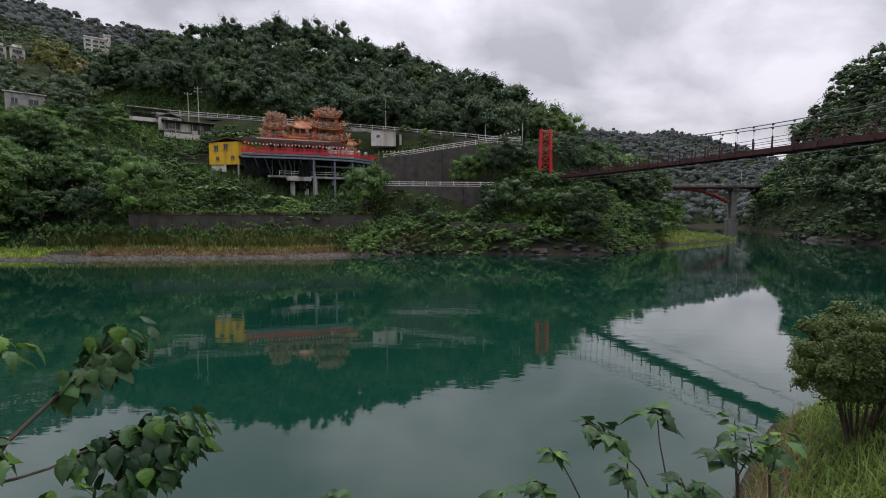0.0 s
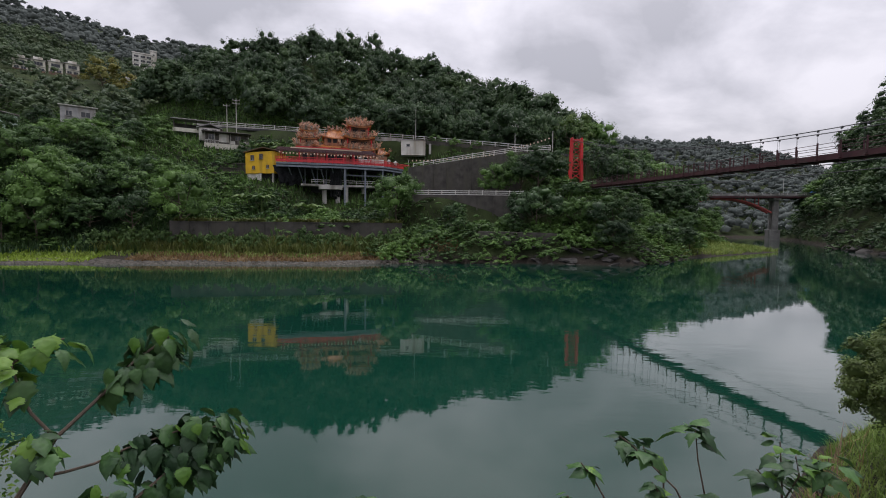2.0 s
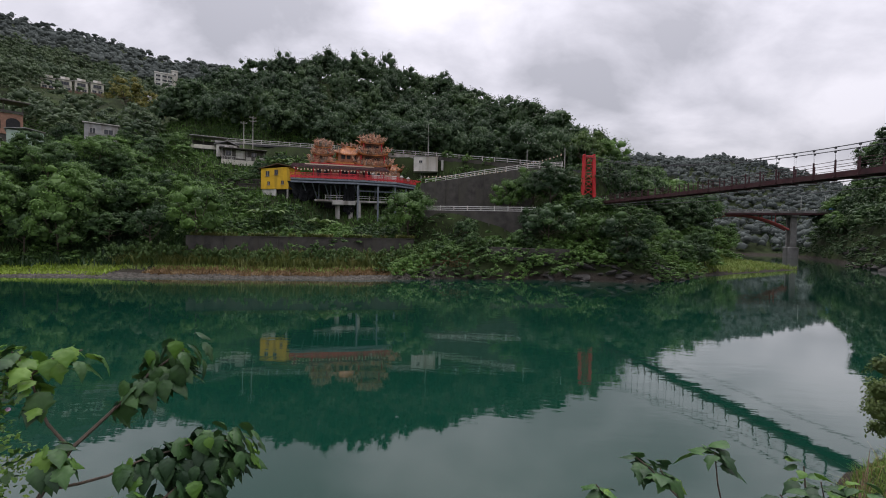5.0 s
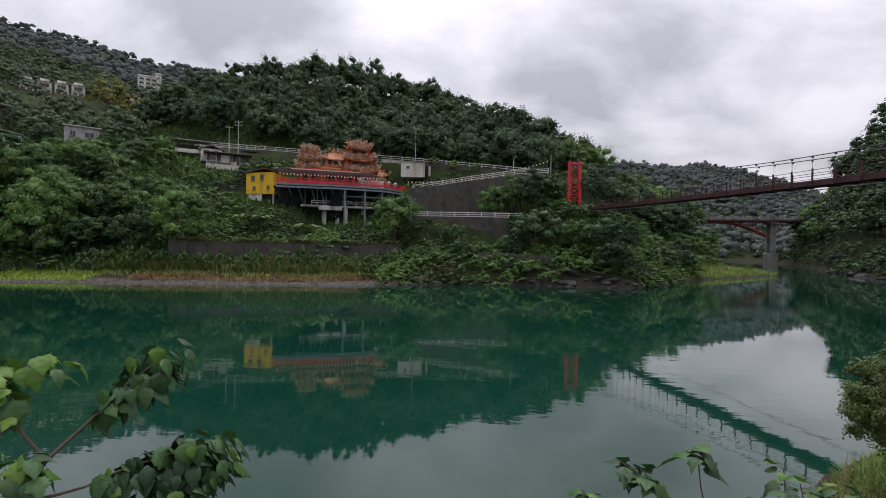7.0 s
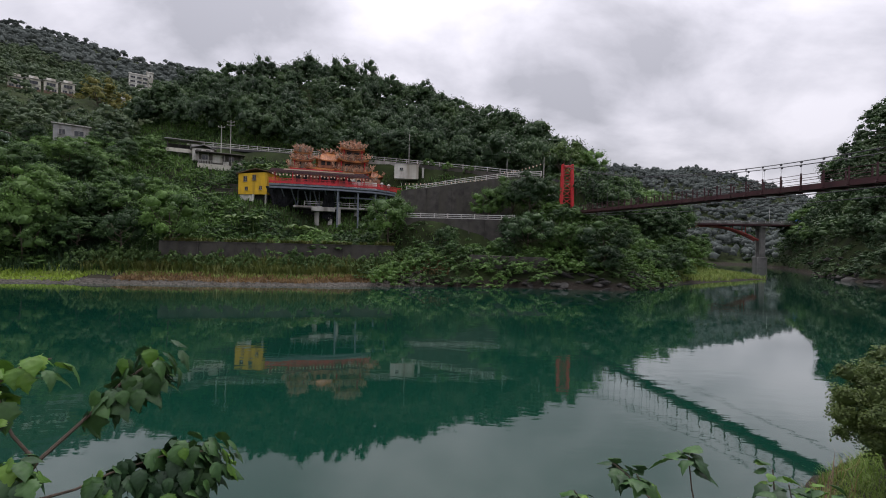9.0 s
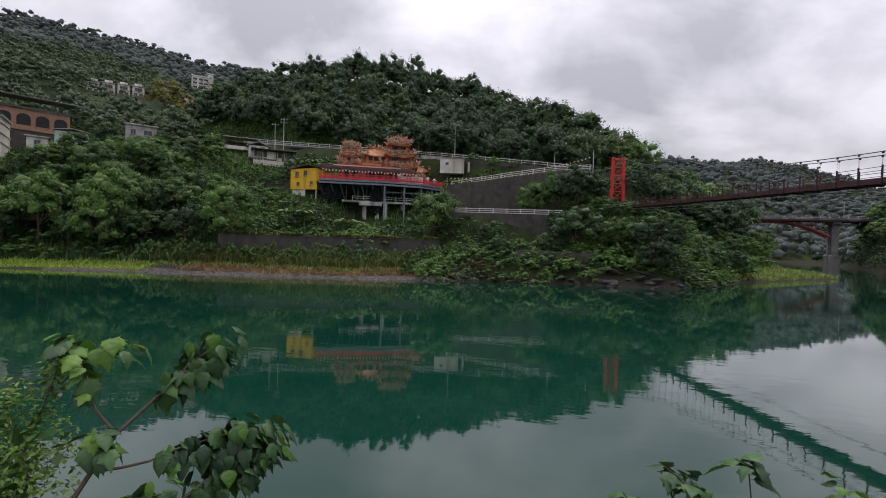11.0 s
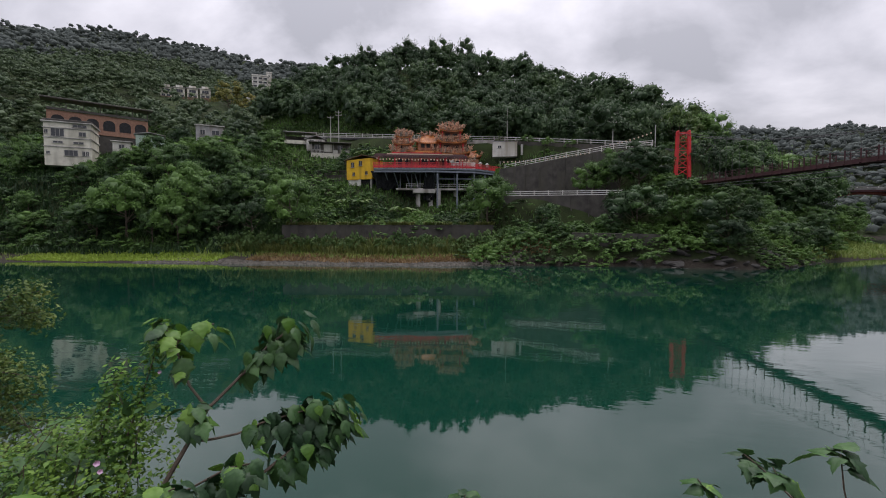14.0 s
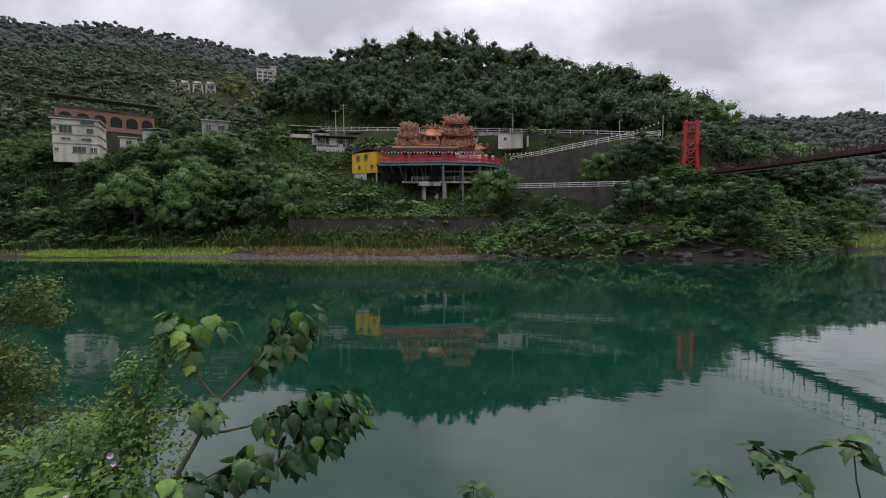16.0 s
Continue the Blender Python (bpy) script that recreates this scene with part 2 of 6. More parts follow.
# water: deep jade body under a clear, barely rippled surface
WATER, an_, al_, ap_ = shader("jade_river_water")
w1 = an_.new("ShaderNodeTexNoise")
w1.inputs["Scale"].default_value, w1.inputs["Detail"].default_value = 0.03, 4.0
wpos = an_.new("ShaderNodeNewGeometry")
al_.new(wpos.outputs["Position"], w1.inputs["Vector"])
wr = an_.new("ShaderNodeValToRGB")
wr.color_ramp.elements[0].position, wr.color_ramp.elements[0].color = 0.3, (0.0030, 0.0285, 0.0180, 1)
wr.color_ramp.elements[1].position, wr.color_ramp.elements[1].color = 0.7, (0.0042, 0.036, 0.0230, 1)
al_.new(w1.outputs["Fac"], wr.inputs["Fac"])
al_.new(wr.outputs["Color"], ap_.inputs["Base Color"])
ap_.inputs["Roughness"].default_value, ap_.inputs["IOR"].default_value = 0.03, 1.33
ap_.inputs["Coat Weight"].default_value, ap_.inputs["Coat Roughness"].default_value, ap_.inputs["Coat IOR"].default_value = 0.6, 0.025, 1.33
w2 = an_.new("ShaderNodeTexNoise")
w2.inputs["Scale"].default_value, w2.inputs["Detail"].default_value = 0.9, 3.0
w3 = an_.new("ShaderNodeTexNoise")
w3.inputs["Scale"].default_value, w3.inputs["Detail"].default_value = 0.05, 2.0
wm = an_.new("ShaderNodeMapping")
wm.inputs["Scale"].default_value = (0.7, 1.6, 1.0)
al_.new(wpos.outputs["Position"], wm.inputs[0])
al_.new(wm.outputs[0], w2.inputs["Vector"])
al_.new(wpos.outputs["Position"], w3.inputs["Vector"])
wc = an_.new("ShaderNodeMapRange")
wc.inputs["From Min"].default_value, wc.inputs["From Max"].default_value = 0.42, 0.68
wc.inputs["To Min"].default_value, wc.inputs["To Max"].default_value = 0.15, 1.0
al_.new(w3.outputs["Fac"], wc.inputs["Value"])
wh = an_.new("ShaderNodeMath")
wh.operation = "MULTIPLY"
al_.new(w2.outputs["Fac"], wh.inputs[0])
al_.new(wc.outputs[0], wh.inputs[1])
wb = an_.new("ShaderNodeBump")
wb.inputs["Strength"].default_value, wb.inputs["Distance"].default_value = 0.2, 0.05
al_.new(wh.outputs[0], wb.inputs["Height"])
al_.new(wb.outputs[0], ap_.inputs["Normal"])
al_.new(wb.outputs[0], ap_.inputs["Coat Normal"])

# ground: soil, moss and grass, with gravel on the low shore
GROUND, en, el_, ep = shader("bank_soil_and_grass")
eg = en.new("ShaderNodeNewGeometry")
e1 = en.new("ShaderNodeTexNoise")
e1.inputs["Scale"].default_value, e1.inputs["Detail"].default_value = 0.25, 8.0
e2 = en.new("ShaderNodeTexNoise")
e2.inputs["Scale"].default_value, e2.inputs["Detail"].default_value = 6.0, 4.0
for q in (e1, e2):
    el_.new(eg.outputs["Position"], q.inputs["Vector"])
er = en.new("ShaderNodeValToRGB")
er.color_ramp.elements[0].position, er.color_ramp.elements[0].color = 0.35, (0.016, 0.021, 0.010, 1)
er.color_ramp.elements[1].position, er.color_ramp.elements[1].color = 0.65, (0.038, 0.054, 0.020, 1)
el_.new(e1.outputs["Fac"], er.inputs["Fac"])
eb = en.new("ShaderNodeBump")
eb.inputs["Strength"].default_value, eb.inputs["Distance"].default_value = 0.8, 0.15
el_.new(e2.outputs["Fac"], eb.inputs["Height"])
el_.new(eb.outputs[0], ep.inputs["Normal"])
egr = en.new("ShaderNodeValToRGB")
egr.color_ramp.elements[0].position, egr.color_ramp.elements[0].color = 0.3, (0.018, 0.016, 0.013, 1)
egr.color_ramp.elements[1].position, egr.color_ramp.elements[1].color = 0.7, (0.05, 0.043, 0.035, 1)
el_.new(e2.outputs["Fac"], egr.inputs["Fac"])
esp = en.new("ShaderNodeSeparateXYZ")
el_.new(eg.outputs["Position"], esp.inputs[0])
emr = en.new("ShaderNodeMapRange")
emr.inputs["From Min"].default_value, emr.inputs["From Max"].default_value = 0.75, 1.25
emr.inputs["To Min"].default_value, emr.inputs["To Max"].default_value = 1.0, 0.0
eoff = en.new("ShaderNodeMath")
eoff.operation = "MULTIPLY_ADD"
eoff.inputs[1].default_value = 1.2
eoff.inputs[2].default_value = -0.6
el_.new(e1.outputs["Fac"], eoff.inputs[0])
eadd = en.new("ShaderNodeMath")
eadd.operation = "ADD"
el_.new(esp.outputs["Z"], eadd.inputs[0])
el_.new(eoff.outputs[0], eadd.inputs[1])
el_.new(eadd.outputs[0], emr.inputs["Value"])
emx = en.new("ShaderNodeMix")
emx.data_type = "RGBA"
el_.new(emr.outputs[0], emx.inputs["Factor"])
el_.new(er.outputs["Color"], emx.inputs["A"])
el_.new(egr.outputs["Color"], emx.inputs["B"])
el_.new(emx.outputs["Result"], ep.inputs["Base Color"])
ep.inputs["Roughness"].default_value, ep.inputs["Specular IOR Level"].default_value = 0.95, 0.1

# ---- building helpers ----
def mesh_from(name, verts, faces, material=None, smooth=False):
    me = bpy.data.meshes.new(name)
    me.from_pydata([tuple(v) for v in verts], [], [tuple(f) for f in faces])
    if material:
        me.materials.append(material)
    if smooth:
        me.polygons.foreach_set("use_smooth", [True] * len(me.polygons))
    me.update()
    return me


def array_mesh(name, verts, quads, material):
    """A mesh straight from numpy arrays: verts (n, 3), quads (m, 4)."""
    me = bpy.data.meshes.new(name)
    me.vertices.add(len(verts))
    me.vertices.foreach_set("co", np.asarray(verts, dtype=np.float32).ravel())
    me.loops.add(quads.size)
    me.loops.foreach_set("vertex_index", np.asarray(quads, dtype=np.int32).ravel())
    me.polygons.add(len(quads))
    me.polygons.foreach_set("loop_start", np.arange(len(quads), dtype=np.int32) * quads.shape[1])
    me.materials.append(material)
    me.update(calc_edges=True)
    return me


def part(name, bm, material, parent=None, label=""):
    """Link a bmesh as one mesh object under a thing or a part."""
    me = bpy.data.meshes.new(name)
    bm.to_mesh(me)
    bm.free()
    me.materials.append(material)
    ob = new(name, me)
    if parent:
        ob.parent = parent
    return tagged(ob, label)


def thing(name, label, category, at=(0, 0, 0), turn=0.0, group="", kind=""):
    ob = new(name)
    ob.empty_display_size = 0.3
    ob.matrix_basis = pose(*at, 0, 0, turn)
    return tagged(ob, label, category, group, kind)


def box(bm, cx, cy, cz, sx, sy, sz, turn=0.0, bevel=0.0, tilt=None):
    """A box of full sizes sx, sy, sz about its centre, its edges eased when bevel is set."""
    m = Matrix.Translation((cx, cy, cz)) @ Matrix.Rotation(radians(turn), 4, "Z")
    if tilt is not None:
        m = m @ tilt
    made = bmesh.ops.create_cube(bm, size=1.0, matrix=m @ Matrix.Diagonal((sx, sy, sz, 1)))
    if bevel:
        edges = list({e for v in made["verts"] for e in v.link_edges})
        bmesh.ops.bevel(bm, geom=edges, offset=bevel, segments=1, affect="EDGES")
    return bm


def boxes(*rows, bevel=0.0):
    bm = bmesh.new()
    for r in rows:
        if len(r) > 7:
            box(bm, *r)
        else:
            box(bm, *r, bevel=bevel)
    return bm


def rod(bm, a, b, r0, r1=None, sides=6):
    """A tapered rod from a to b."""
    a, b = Vector(a), Vector(b)
    r1 = r0 if r1 is None else r1
    q = (b - a).to_track_quat("Z", "Y").to_matrix()
    rings = []
    for p, r in ((a, r0), (b, r1)):
        rings.append([bm.verts.new(p + q @ Vector((r * math.cos(k * math.tau / sides), r * math.sin(k * math.tau / sides), 0))) for k in range(sides)])
    for k in range(sides):
        bm.faces.new((rings[0][k], rings[0][(k + 1) % sides], rings[1][(k + 1) % sides], rings[1][k]))
    bm.faces.new(rings[0][::-1])
    bm.faces.new(rings[1])
    return bm


def tube(bm, pts, r0, r1=None, sides=6):
    """A tapered tube along a line of points."""
    r1 = r0 if r1 is None else r1
    pts = [Vector(p) for p in pts]
    rings = []
    for i, p in enumerate(pts):
        d = pts[min(i + 1, len(pts) - 1)] - pts[max(i - 1, 0)]
        q = d.to_track_quat("Z", "Y").to_matrix()
        r = r0 + (r1 - r0) * i / (len(pts) - 1)
        rings.append([bm.verts.new(p + q @ Vector((r * math.cos(k * math.tau / sides), r * math.sin(k * math.tau / sides), 0))) for k in range(sides)])
    for a, b in zip(rings, rings[1:]):
        for k in range(sides):
            bm.faces.new((a[k], a[(k + 1) % sides], b[(k + 1) % sides], b[k]))
    bm.faces.new(rings[0][::-1])
    bm.faces.new(rings[-1])
    return bm


# ---- the lie of the land ----
FAR_SHORE = [(-1600, -150), (-300, 18), (-85, 48), (-55, 53.5), (-34, 56), (-16.5, 58.5), (-7, 63), (8, 65.5), (22, 64), (31, 72), (36, 80), (52, 92),
             (70.5, 107), (64, 122), (73, 150), (98, 195), (150, 300), (190, 420), (160, 1600), (-1600, 1600)]
NEAR_SHORE = [(-1600, -200), (-40, -8), (-14, 0.5), (-6, 4), (-2, 5.1), (2, 5.4), (5, 7.7), (8.5, 11.3), (13, 14), (16, 14.6), (32, 27), (62, 55),
              (88, 82), (91, 93), (85, 100), (107, 143), (132, 190), (170, 290), (230, 420), (300, 1600), (1600, 1600), (1600, -1600), (-1600, -1600)]


def shore_distance(px, py, ring):
    """Signed distance to a closed shore, positive on land."""
    px, py = np.asarray(px, float), np.asarray(py, float)
    best = np.full(px.shape, 1e9)
    inside = np.zeros(px.shape, bool)
    for (ax, ay), (bx, by) in zip(ring, ring[1:] + ring[:1]):
        ex, ey = bx - ax, by - ay
        k = np.clip(((px - ax) * ex + (py - ay) * ey) / (ex * ex + ey * ey), 0, 1)
        best = np.minimum(best, np.hypot(px - ax - k * ex, py - ay - k * ey))
        if ay != by:
            inside ^= ((ay > py) != (by > py)) & (px < ex * (py - ay) / (by - ay) + ax)
    return np.where(inside, best, -best)


def ease(a, b, x):
    t = np.clip((np.asarray(x, float) - a) / (b - a), 0, 1)
    return t * t * (3 - 2 * t)


def crest(x, y, line, fall):
    """Height of a ridge: points of x, y, z along its top, its sides falling away evenly."""
    best = np.full(np.shape(x), -1e3)
    for (ax, ay, az), (bx, by, bz) in zip(line, line[1:]):
        ex, ey = bx - ax, by - ay
        k = np.clip(((x - ax) * ex + (y - ay) * ey) / (ex * ex + ey * ey), 0, 1)
        d = np.hypot(x - ax - k * ex, y - ay - k * ey)
        best = np.maximum(best, az + (bz - az) * k - fall * (np.sqrt(d * d + 36) - 6))
    return best


MAIN_CREST = [(-122, 185, 50), (-93, 177, 65), (-64, 179, 70), (-42, 181, 67), (-21, 181, 61), (-8, 172, 52), (3, 160, 45), (13, 145, 38), (19, 128, 24), (26, 112, 16)]
MOUNTAIN_CREST = [(-1100, 250, 244), (-601, 358, 220), (-470, 449, 223), (-318, 509, 202), (-200, 620, 194)]
VALLEY_CREST = [(60, 480, 93), (181, 466, 85), (240, 560, 89), (301, 632, 119), (360, 660, 97), (520, 760, 95)]
GORGE_CREST = [(112.5, 160.5, 19), (116.1, 160.4, 24), (120.9, 159.3, 29), (126.6, 157.4, 38), (132.1, 152.8, 41), (137.9, 151.7, 49), (142.9, 149.8, 52), (165, 128, 66), (240, 90, 80)]


UPPER_ROAD = [(-130, 135, 36), (-100, 127, 34), (-53, 116, 29.2), (-17, 113.5, 26.2), (14, 101, 21.4), (21, 97, 20)]
RAMP = [(-12, 93, 16.4), (9, 98.5, 20.4)]
TERRACE = [(-7, 82.5, 10.2), (8, 86.5, 10.2)]


def bench(x, y, z, line, half):
    """Cut and fill the ground to a level bench along a line of x, y, z."""
    near, level = np.full(np.shape(x), 1e9), np.zeros(np.shape(x))
    for (ax, ay, az), (bx, by, bz) in zip(line, line[1:]):
        ex, ey = bx - ax, by - ay
        k = np.clip(((x - ax) * ex + (y - ay) * ey) / (ex * ex + ey * ey), 0, 1)
        d = np.hypot(x - ax - k * ex, y - ay - k * ey)
        level = np.where(d < near, az + (bz - az) * k, level)
        near = np.minimum(near, d)
    k = ease(half + 2.5, half - 0.5, near)
    return z * (1 - k) + level * k


def wobble(x, y):
    return (np.sin(x * 0.071 + 1.3) * np.cos(y * 0.083 + 0.4) + 0.5 * np.sin(x * 0.19 + y * 0.13) + 0.3 * np.cos(x * 0.41 - y * 0.37))


def land(x, y):
    """Height of the ground over the river's level."""
    x, y = np.asarray(x, float), np.asarray(y, float)
    r = np.hypot(x, y)
    df, dn = shore_distance(x, y, FAR_SHORE), shore_distance(x, y, NEAR_SHORE)
    low = np.interp(df, [-15, 0, 3, 7, 11, 14, 27, 33, 37, 45, 60, 90, 130, 300], [-3, 0, 0.5, 1.6, 3.4, 5.0, 6.0, 10, 15, 19.5, 26, 35, 42, 52])
    steep = np.interp(df, [-15, 0, 2, 5, 9, 10.8, 12.3, 16, 24, 30, 40, 60, 100, 300], [-3, 0, 2.2, 3.8, 4.8, 5.2, 10.2, 11, 14.5, 17, 21, 26, 34, 46])
    garden = np.interp(df, [-15, 0, 3, 7, 11, 14, 20, 27, 33, 37, 45, 60, 90, 130, 300], [-3, 0, 0.5, 1.6, 3.4, 5.0, 7.6, 11, 13.6, 15.5, 19.5, 26, 35, 42, 52])
    h = ease(-30, -36, x)
    low = low * (1 - h) + garden * h
    wooded = np.interp(df, [-15, 0, 4, 8, 12, 20, 26, 40, 60, 90, 130, 300], [-3, 0, 0.6, 1.4, 4.5, 14, 18, 23, 28, 35, 42, 52])
    spit = np.interp(df, [-15, 0, 3, 14, 30, 60, 120, 300], [-3, 0, 0.7, 2.2, 5, 13, 26, 45])
    a, b = ease(-14, -4, x), ease(26, 48, x)
    g = ease(-56, -72, x)
    far = (low * (1 - g) + wooded * g) * (1 - a) + steep * a
    far = far * (1 - b) + spit * b
    inland = ease(45, 110, df)
    left = ease(-50, -130, x + 0.3 * (y - 100))
    far = far + left * inland * 0.235 * np.maximum(np.minimum(r, 360) - 150, 0)
    far = np.maximum(far, crest(x, y, MAIN_CREST, 0.74))
    far = np.maximum(far, crest(x, y, MOUNTAIN_CREST, 0.42))
    far = np.maximum(far, crest(x, y, VALLEY_CREST, 0.40))
    near = np.interp(dn, [-15, 0, 1, 2.5, 4.2, 10, 30, 60], [-3, 0, 0.8, 2.2, 3.9, 4.2, 6, 11])
    cliff = np.interp(dn, [-15, 0, 3, 10, 30, 55, 90, 300], [-3, 0, 3, 8, 20, 34, 50, 85])
    c = ease(60, 84, y)
    near = np.maximum(near * (1 - c) + cliff * c, np.minimum(crest(x, y, GORGE_CREST, 0.95), 2.4 * dn))
    z = np.maximum(far, near)
    d = np.maximum(df, dn)
    z = z + ease(6, 30, d) * wobble(x, y) * 0.5 + ease(150, 500, r) * wobble(x * 0.25, y * 0.25) * 5
    for line, half in ((UPPER_ROAD, 3.5), (RAMP, 2.2), (TERRACE, 7.0)):
        z = bench(x, y, z, line, half)
    return z


def axis(*spans):
    out = []
    for a, b, n in spans:
        out += list(np.linspace(a, b, n, endpoint=False))
    return np.array(out + [spans[-1][1]])


gx = axis((-1600, -400, 24), (-400, -130, 45), (-130, -14, 70), (-14, 18, 70), (18, 150, 76), (150, 500, 35), (500, 1600, 20))
gy = axis((-1600, -60, 10), (-60, -4, 12), (-4, 18, 46), (18, 46, 10), (46, 110, 72), (110, 260, 60), (260, 800, 50), (800, 1600, 14))
GX, GY = np.meshgrid(gx, gy)
GZ = land(GX, GY)
nx, ny = len(gx), len(gy)
cell = (np.arange(ny - 1)[:, None] * nx + np.arange(nx - 1)[None, :]).ravel()
ground = new("ground", array_mesh("ground", np.stack([GX, GY, GZ], -1).reshape(-1, 3), np.stack([cell, cell + 1, cell + nx + 1, cell + nx], -1), GROUND))
ground.data.polygons.foreach_set("use_smooth", [True] * len(ground.data.polygons))
tagged(ground, "steep green river valley ground of soil, grass and gravel", "ground", kind="structure")

water = new("water", mesh_from("water", [(-1600, -300, 0), (1600, -300, 0), (1600, 1600, 0), (-1600, 1600, 0)], [(0, 1, 2, 3)], WATER))
tagged(water, "still jade green river with mirror reflections", "river", kind="structure")


def height(x, y):
    return float(land(x, y))

# ---- trees and woods ----
def leaf_cards(rng, centres, normals, size, fold=0.22):
    """Small folded leaf sprays (rhombs) at the centres, facing roughly along the normals."""
    n = len(centres)
    nrm = normals + rng.normal(0, 0.5, (n, 3))
    nrm /= np.linalg.norm(nrm, axis=1)[:, None] + 1e-9
    a = np.cross(nrm, rng.normal(0, 1, (n, 3)))
    a /= np.linalg.norm(a, axis=1)[:, None] + 1e-9
    b = np.cross(nrm, a)
    s = size * rng.uniform(0.6, 1.35, (n, 1))
    v = np.empty((n, 4, 3))
    v[:, 0] = centres - a * s
    v[:, 1] = centres - b * s * 0.55 + nrm * s * fold
    v[:, 2] = centres + a * s * 1.1 - nrm * s * fold
    v[:, 3] = centres + b * s * 0.55 + nrm * s * fold
    return v.reshape(-1, 3)


def lobe_body(rng, c, r, flat, rings=3, sides=6):
    """The shaded inside of one bough: a small uneven lump, well under its sprays."""
    th = math.pi * (0.14 + 0.62 * np.arange(rings) / (rings - 1))
    v = []
    for i in range(rings):
        ph = math.tau * (np.arange(sides) + 0.5 * (i % 2)) / sides
        q = rng.uniform(0.38, 0.86, sides)
        v.append(np.stack([math.sin(th[i]) * np.cos(ph) * q, math.sin(th[i]) * np.sin(ph) * q, math.cos(th[i]) * q * flat], -1))
    v = np.concatenate(v) * r + c
    k = np.arange(sides)
    f = [np.stack([i * sides + k, (i + 1) * sides + k, (i + 1) * sides + (k + 1) % sides, i * sides + (k + 1) % sides], -1) for i in range(rings - 1)]
    return v, np.concatenate(f + [np.array([[0, 1, 2, 3], [0, 3, 4, 5]])])


def lobed_crown(rng, rx, rz, lobes, per, size, low=-0.35, ragged=0.25, lobe=(0.24, 0.46), flat=0.62):
    """One crown about its centre: boughs over an uneven dome, each a flattened tuft of small sprays that thins outwards."""
    vs, qs, n = [], [], 0
    lean = rng.normal(0, 0.14, 2)
    start = rng.uniform(0, math.tau)
    bulge = rng.normal(0, 1, (3, 3))
    for i in range(lobes):
        dz = 1 - (1 - low) * (i + rng.uniform(0, 1)) / lobes
        a = start + i * 2.39996 + rng.normal(0, 0.45)
        w = math.sqrt(max(0.0, 1 - dz * dz))
        d = np.array([w * math.cos(a), w * math.sin(a), dz])
        k = rng.uniform(0.5, 0.88) * (1 + 0.14 * ragged / 0.25 * math.sin(2.2 * float(bulge[0] @ d)) + rng.normal(0, ragged * 0.3))
        c = np.array([d[0] * rx * k + lean[0] * rx * dz, d[1] * rx * k + lean[1] * rx * dz, dz * rz * k])
        r = rng.uniform(*lobe) * rx
        tilt = rng.normal(0, 0.3, 2)
        bv, bq = lobe_body(rng, c, r, flat)
        m = int(per * rng.uniform(0.7, 1.3))
        u = rng.normal(0, 1, (m, 3))
        u /= np.linalg.norm(u, axis=1)[:, None]
        turned = (u @ d) < -0.2
        u[turned] -= 2 * (u[turned] @ d)[:, None] * d
        u[:, 2] = np.where(u[:, 2] < -0.3, -u[:, 2], u[:, 2])
        wob = 1 + 0.28 * np.sin(3.1 * (u @ bulge[1]) + i) * np.cos(2.7 * (u @ bulge[2]) + 2 * i)
        off = u * np.array([r, r, r * flat]) * (rng.uniform(0.5, 1.22, m) * wob)[:, None]
        off[:, 2] += off[:, 0] * tilt[0] + off[:, 1] * tilt[1] - 0.22 * (off[:, 0] ** 2 + off[:, 1] ** 2) / r
        cv = leaf_cards(rng, c + off, u * 0.8 + d * 0.2 + np.array([0, 0, 0.45]), size)
        vs += [bv, cv]
        qs += [bq + n, quads_of(len(cv)) + n + len(bv)]
        n += len(bv) + len(cv)
    return np.concatenate(vs), np.concatenate(qs).astype(np.int32)


def quads_of(n_verts):
    return np.arange(n_verts, dtype=np.int32).reshape(-1, 4)


def make_tree(seed, tall, rx, rz, lobes, per, size, leaf, label, low=-0.35, ragged=0.25, lobe=(0.2, 0.4)):
    """A tree: tapered trunk with limbs, and a crown of many leaf sprays. Base at the origin."""
    rng = np.random.default_rng(seed)
    root = thing("tree", label, "tree")
    bm = bmesh.new()
    cz = tall - rz
    top = Vector((rng.normal(0, 0.2), rng.normal(0, 0.2), cz + 0.2 * rz))
    tube(bm, [(0, 0, -0.8), (rng.normal(0, 0.1), rng.normal(0, 0.1), cz * 0.5), top], 0.045 * tall * 0.5, 0.06, 7)
    for k in range(7):
        a = math.tau * k / 7 + rng.uniform(-0.3, 0.3)
        s = Vector((0, 0, cz * rng.uniform(0.45, 0.9)))
        e = Vector((math.cos(a) * rx * 0.75, math.sin(a) * rx * 0.75, cz + rz * rng.uniform(-0.1, 0.5)))
        tube(bm, [s, (s + e) * 0.5 + Vector((0, 0, -0.15 * rz)), e], 0.02 * tall * 0.4, 0.03, 5)
    part("trunk", bm, BARK, root)
    v, q = lobed_crown(rng, rx, rz, lobes, per, size, low, ragged, lobe)
    crown = new("crown", array_mesh("crown", v + np.array([0, 0, cz]), q, leaf))
    crown.parent = root
    return root


PLANTED = []


def plant(tree, x, y, s=1.0, sz=None, turn=0.0, sink=0.0, label=""):
    m = pose(x, y, height(x, y) - sink, 0, 0, turn) @ Matrix.Diagonal((s, s, sz or s, 1))
    if tree in PLANTED:
        ob = copy_thing(tree, m @ Matrix.Diagonal((1 / tree.scale[0], 1 / tree.scale[1], 1 / tree.scale[2], 1)))
    else:
        PLANTED.append(tree)
        ob = tree
        tree.matrix_basis = m
    if label:
        ob["label"] = label
    return ob


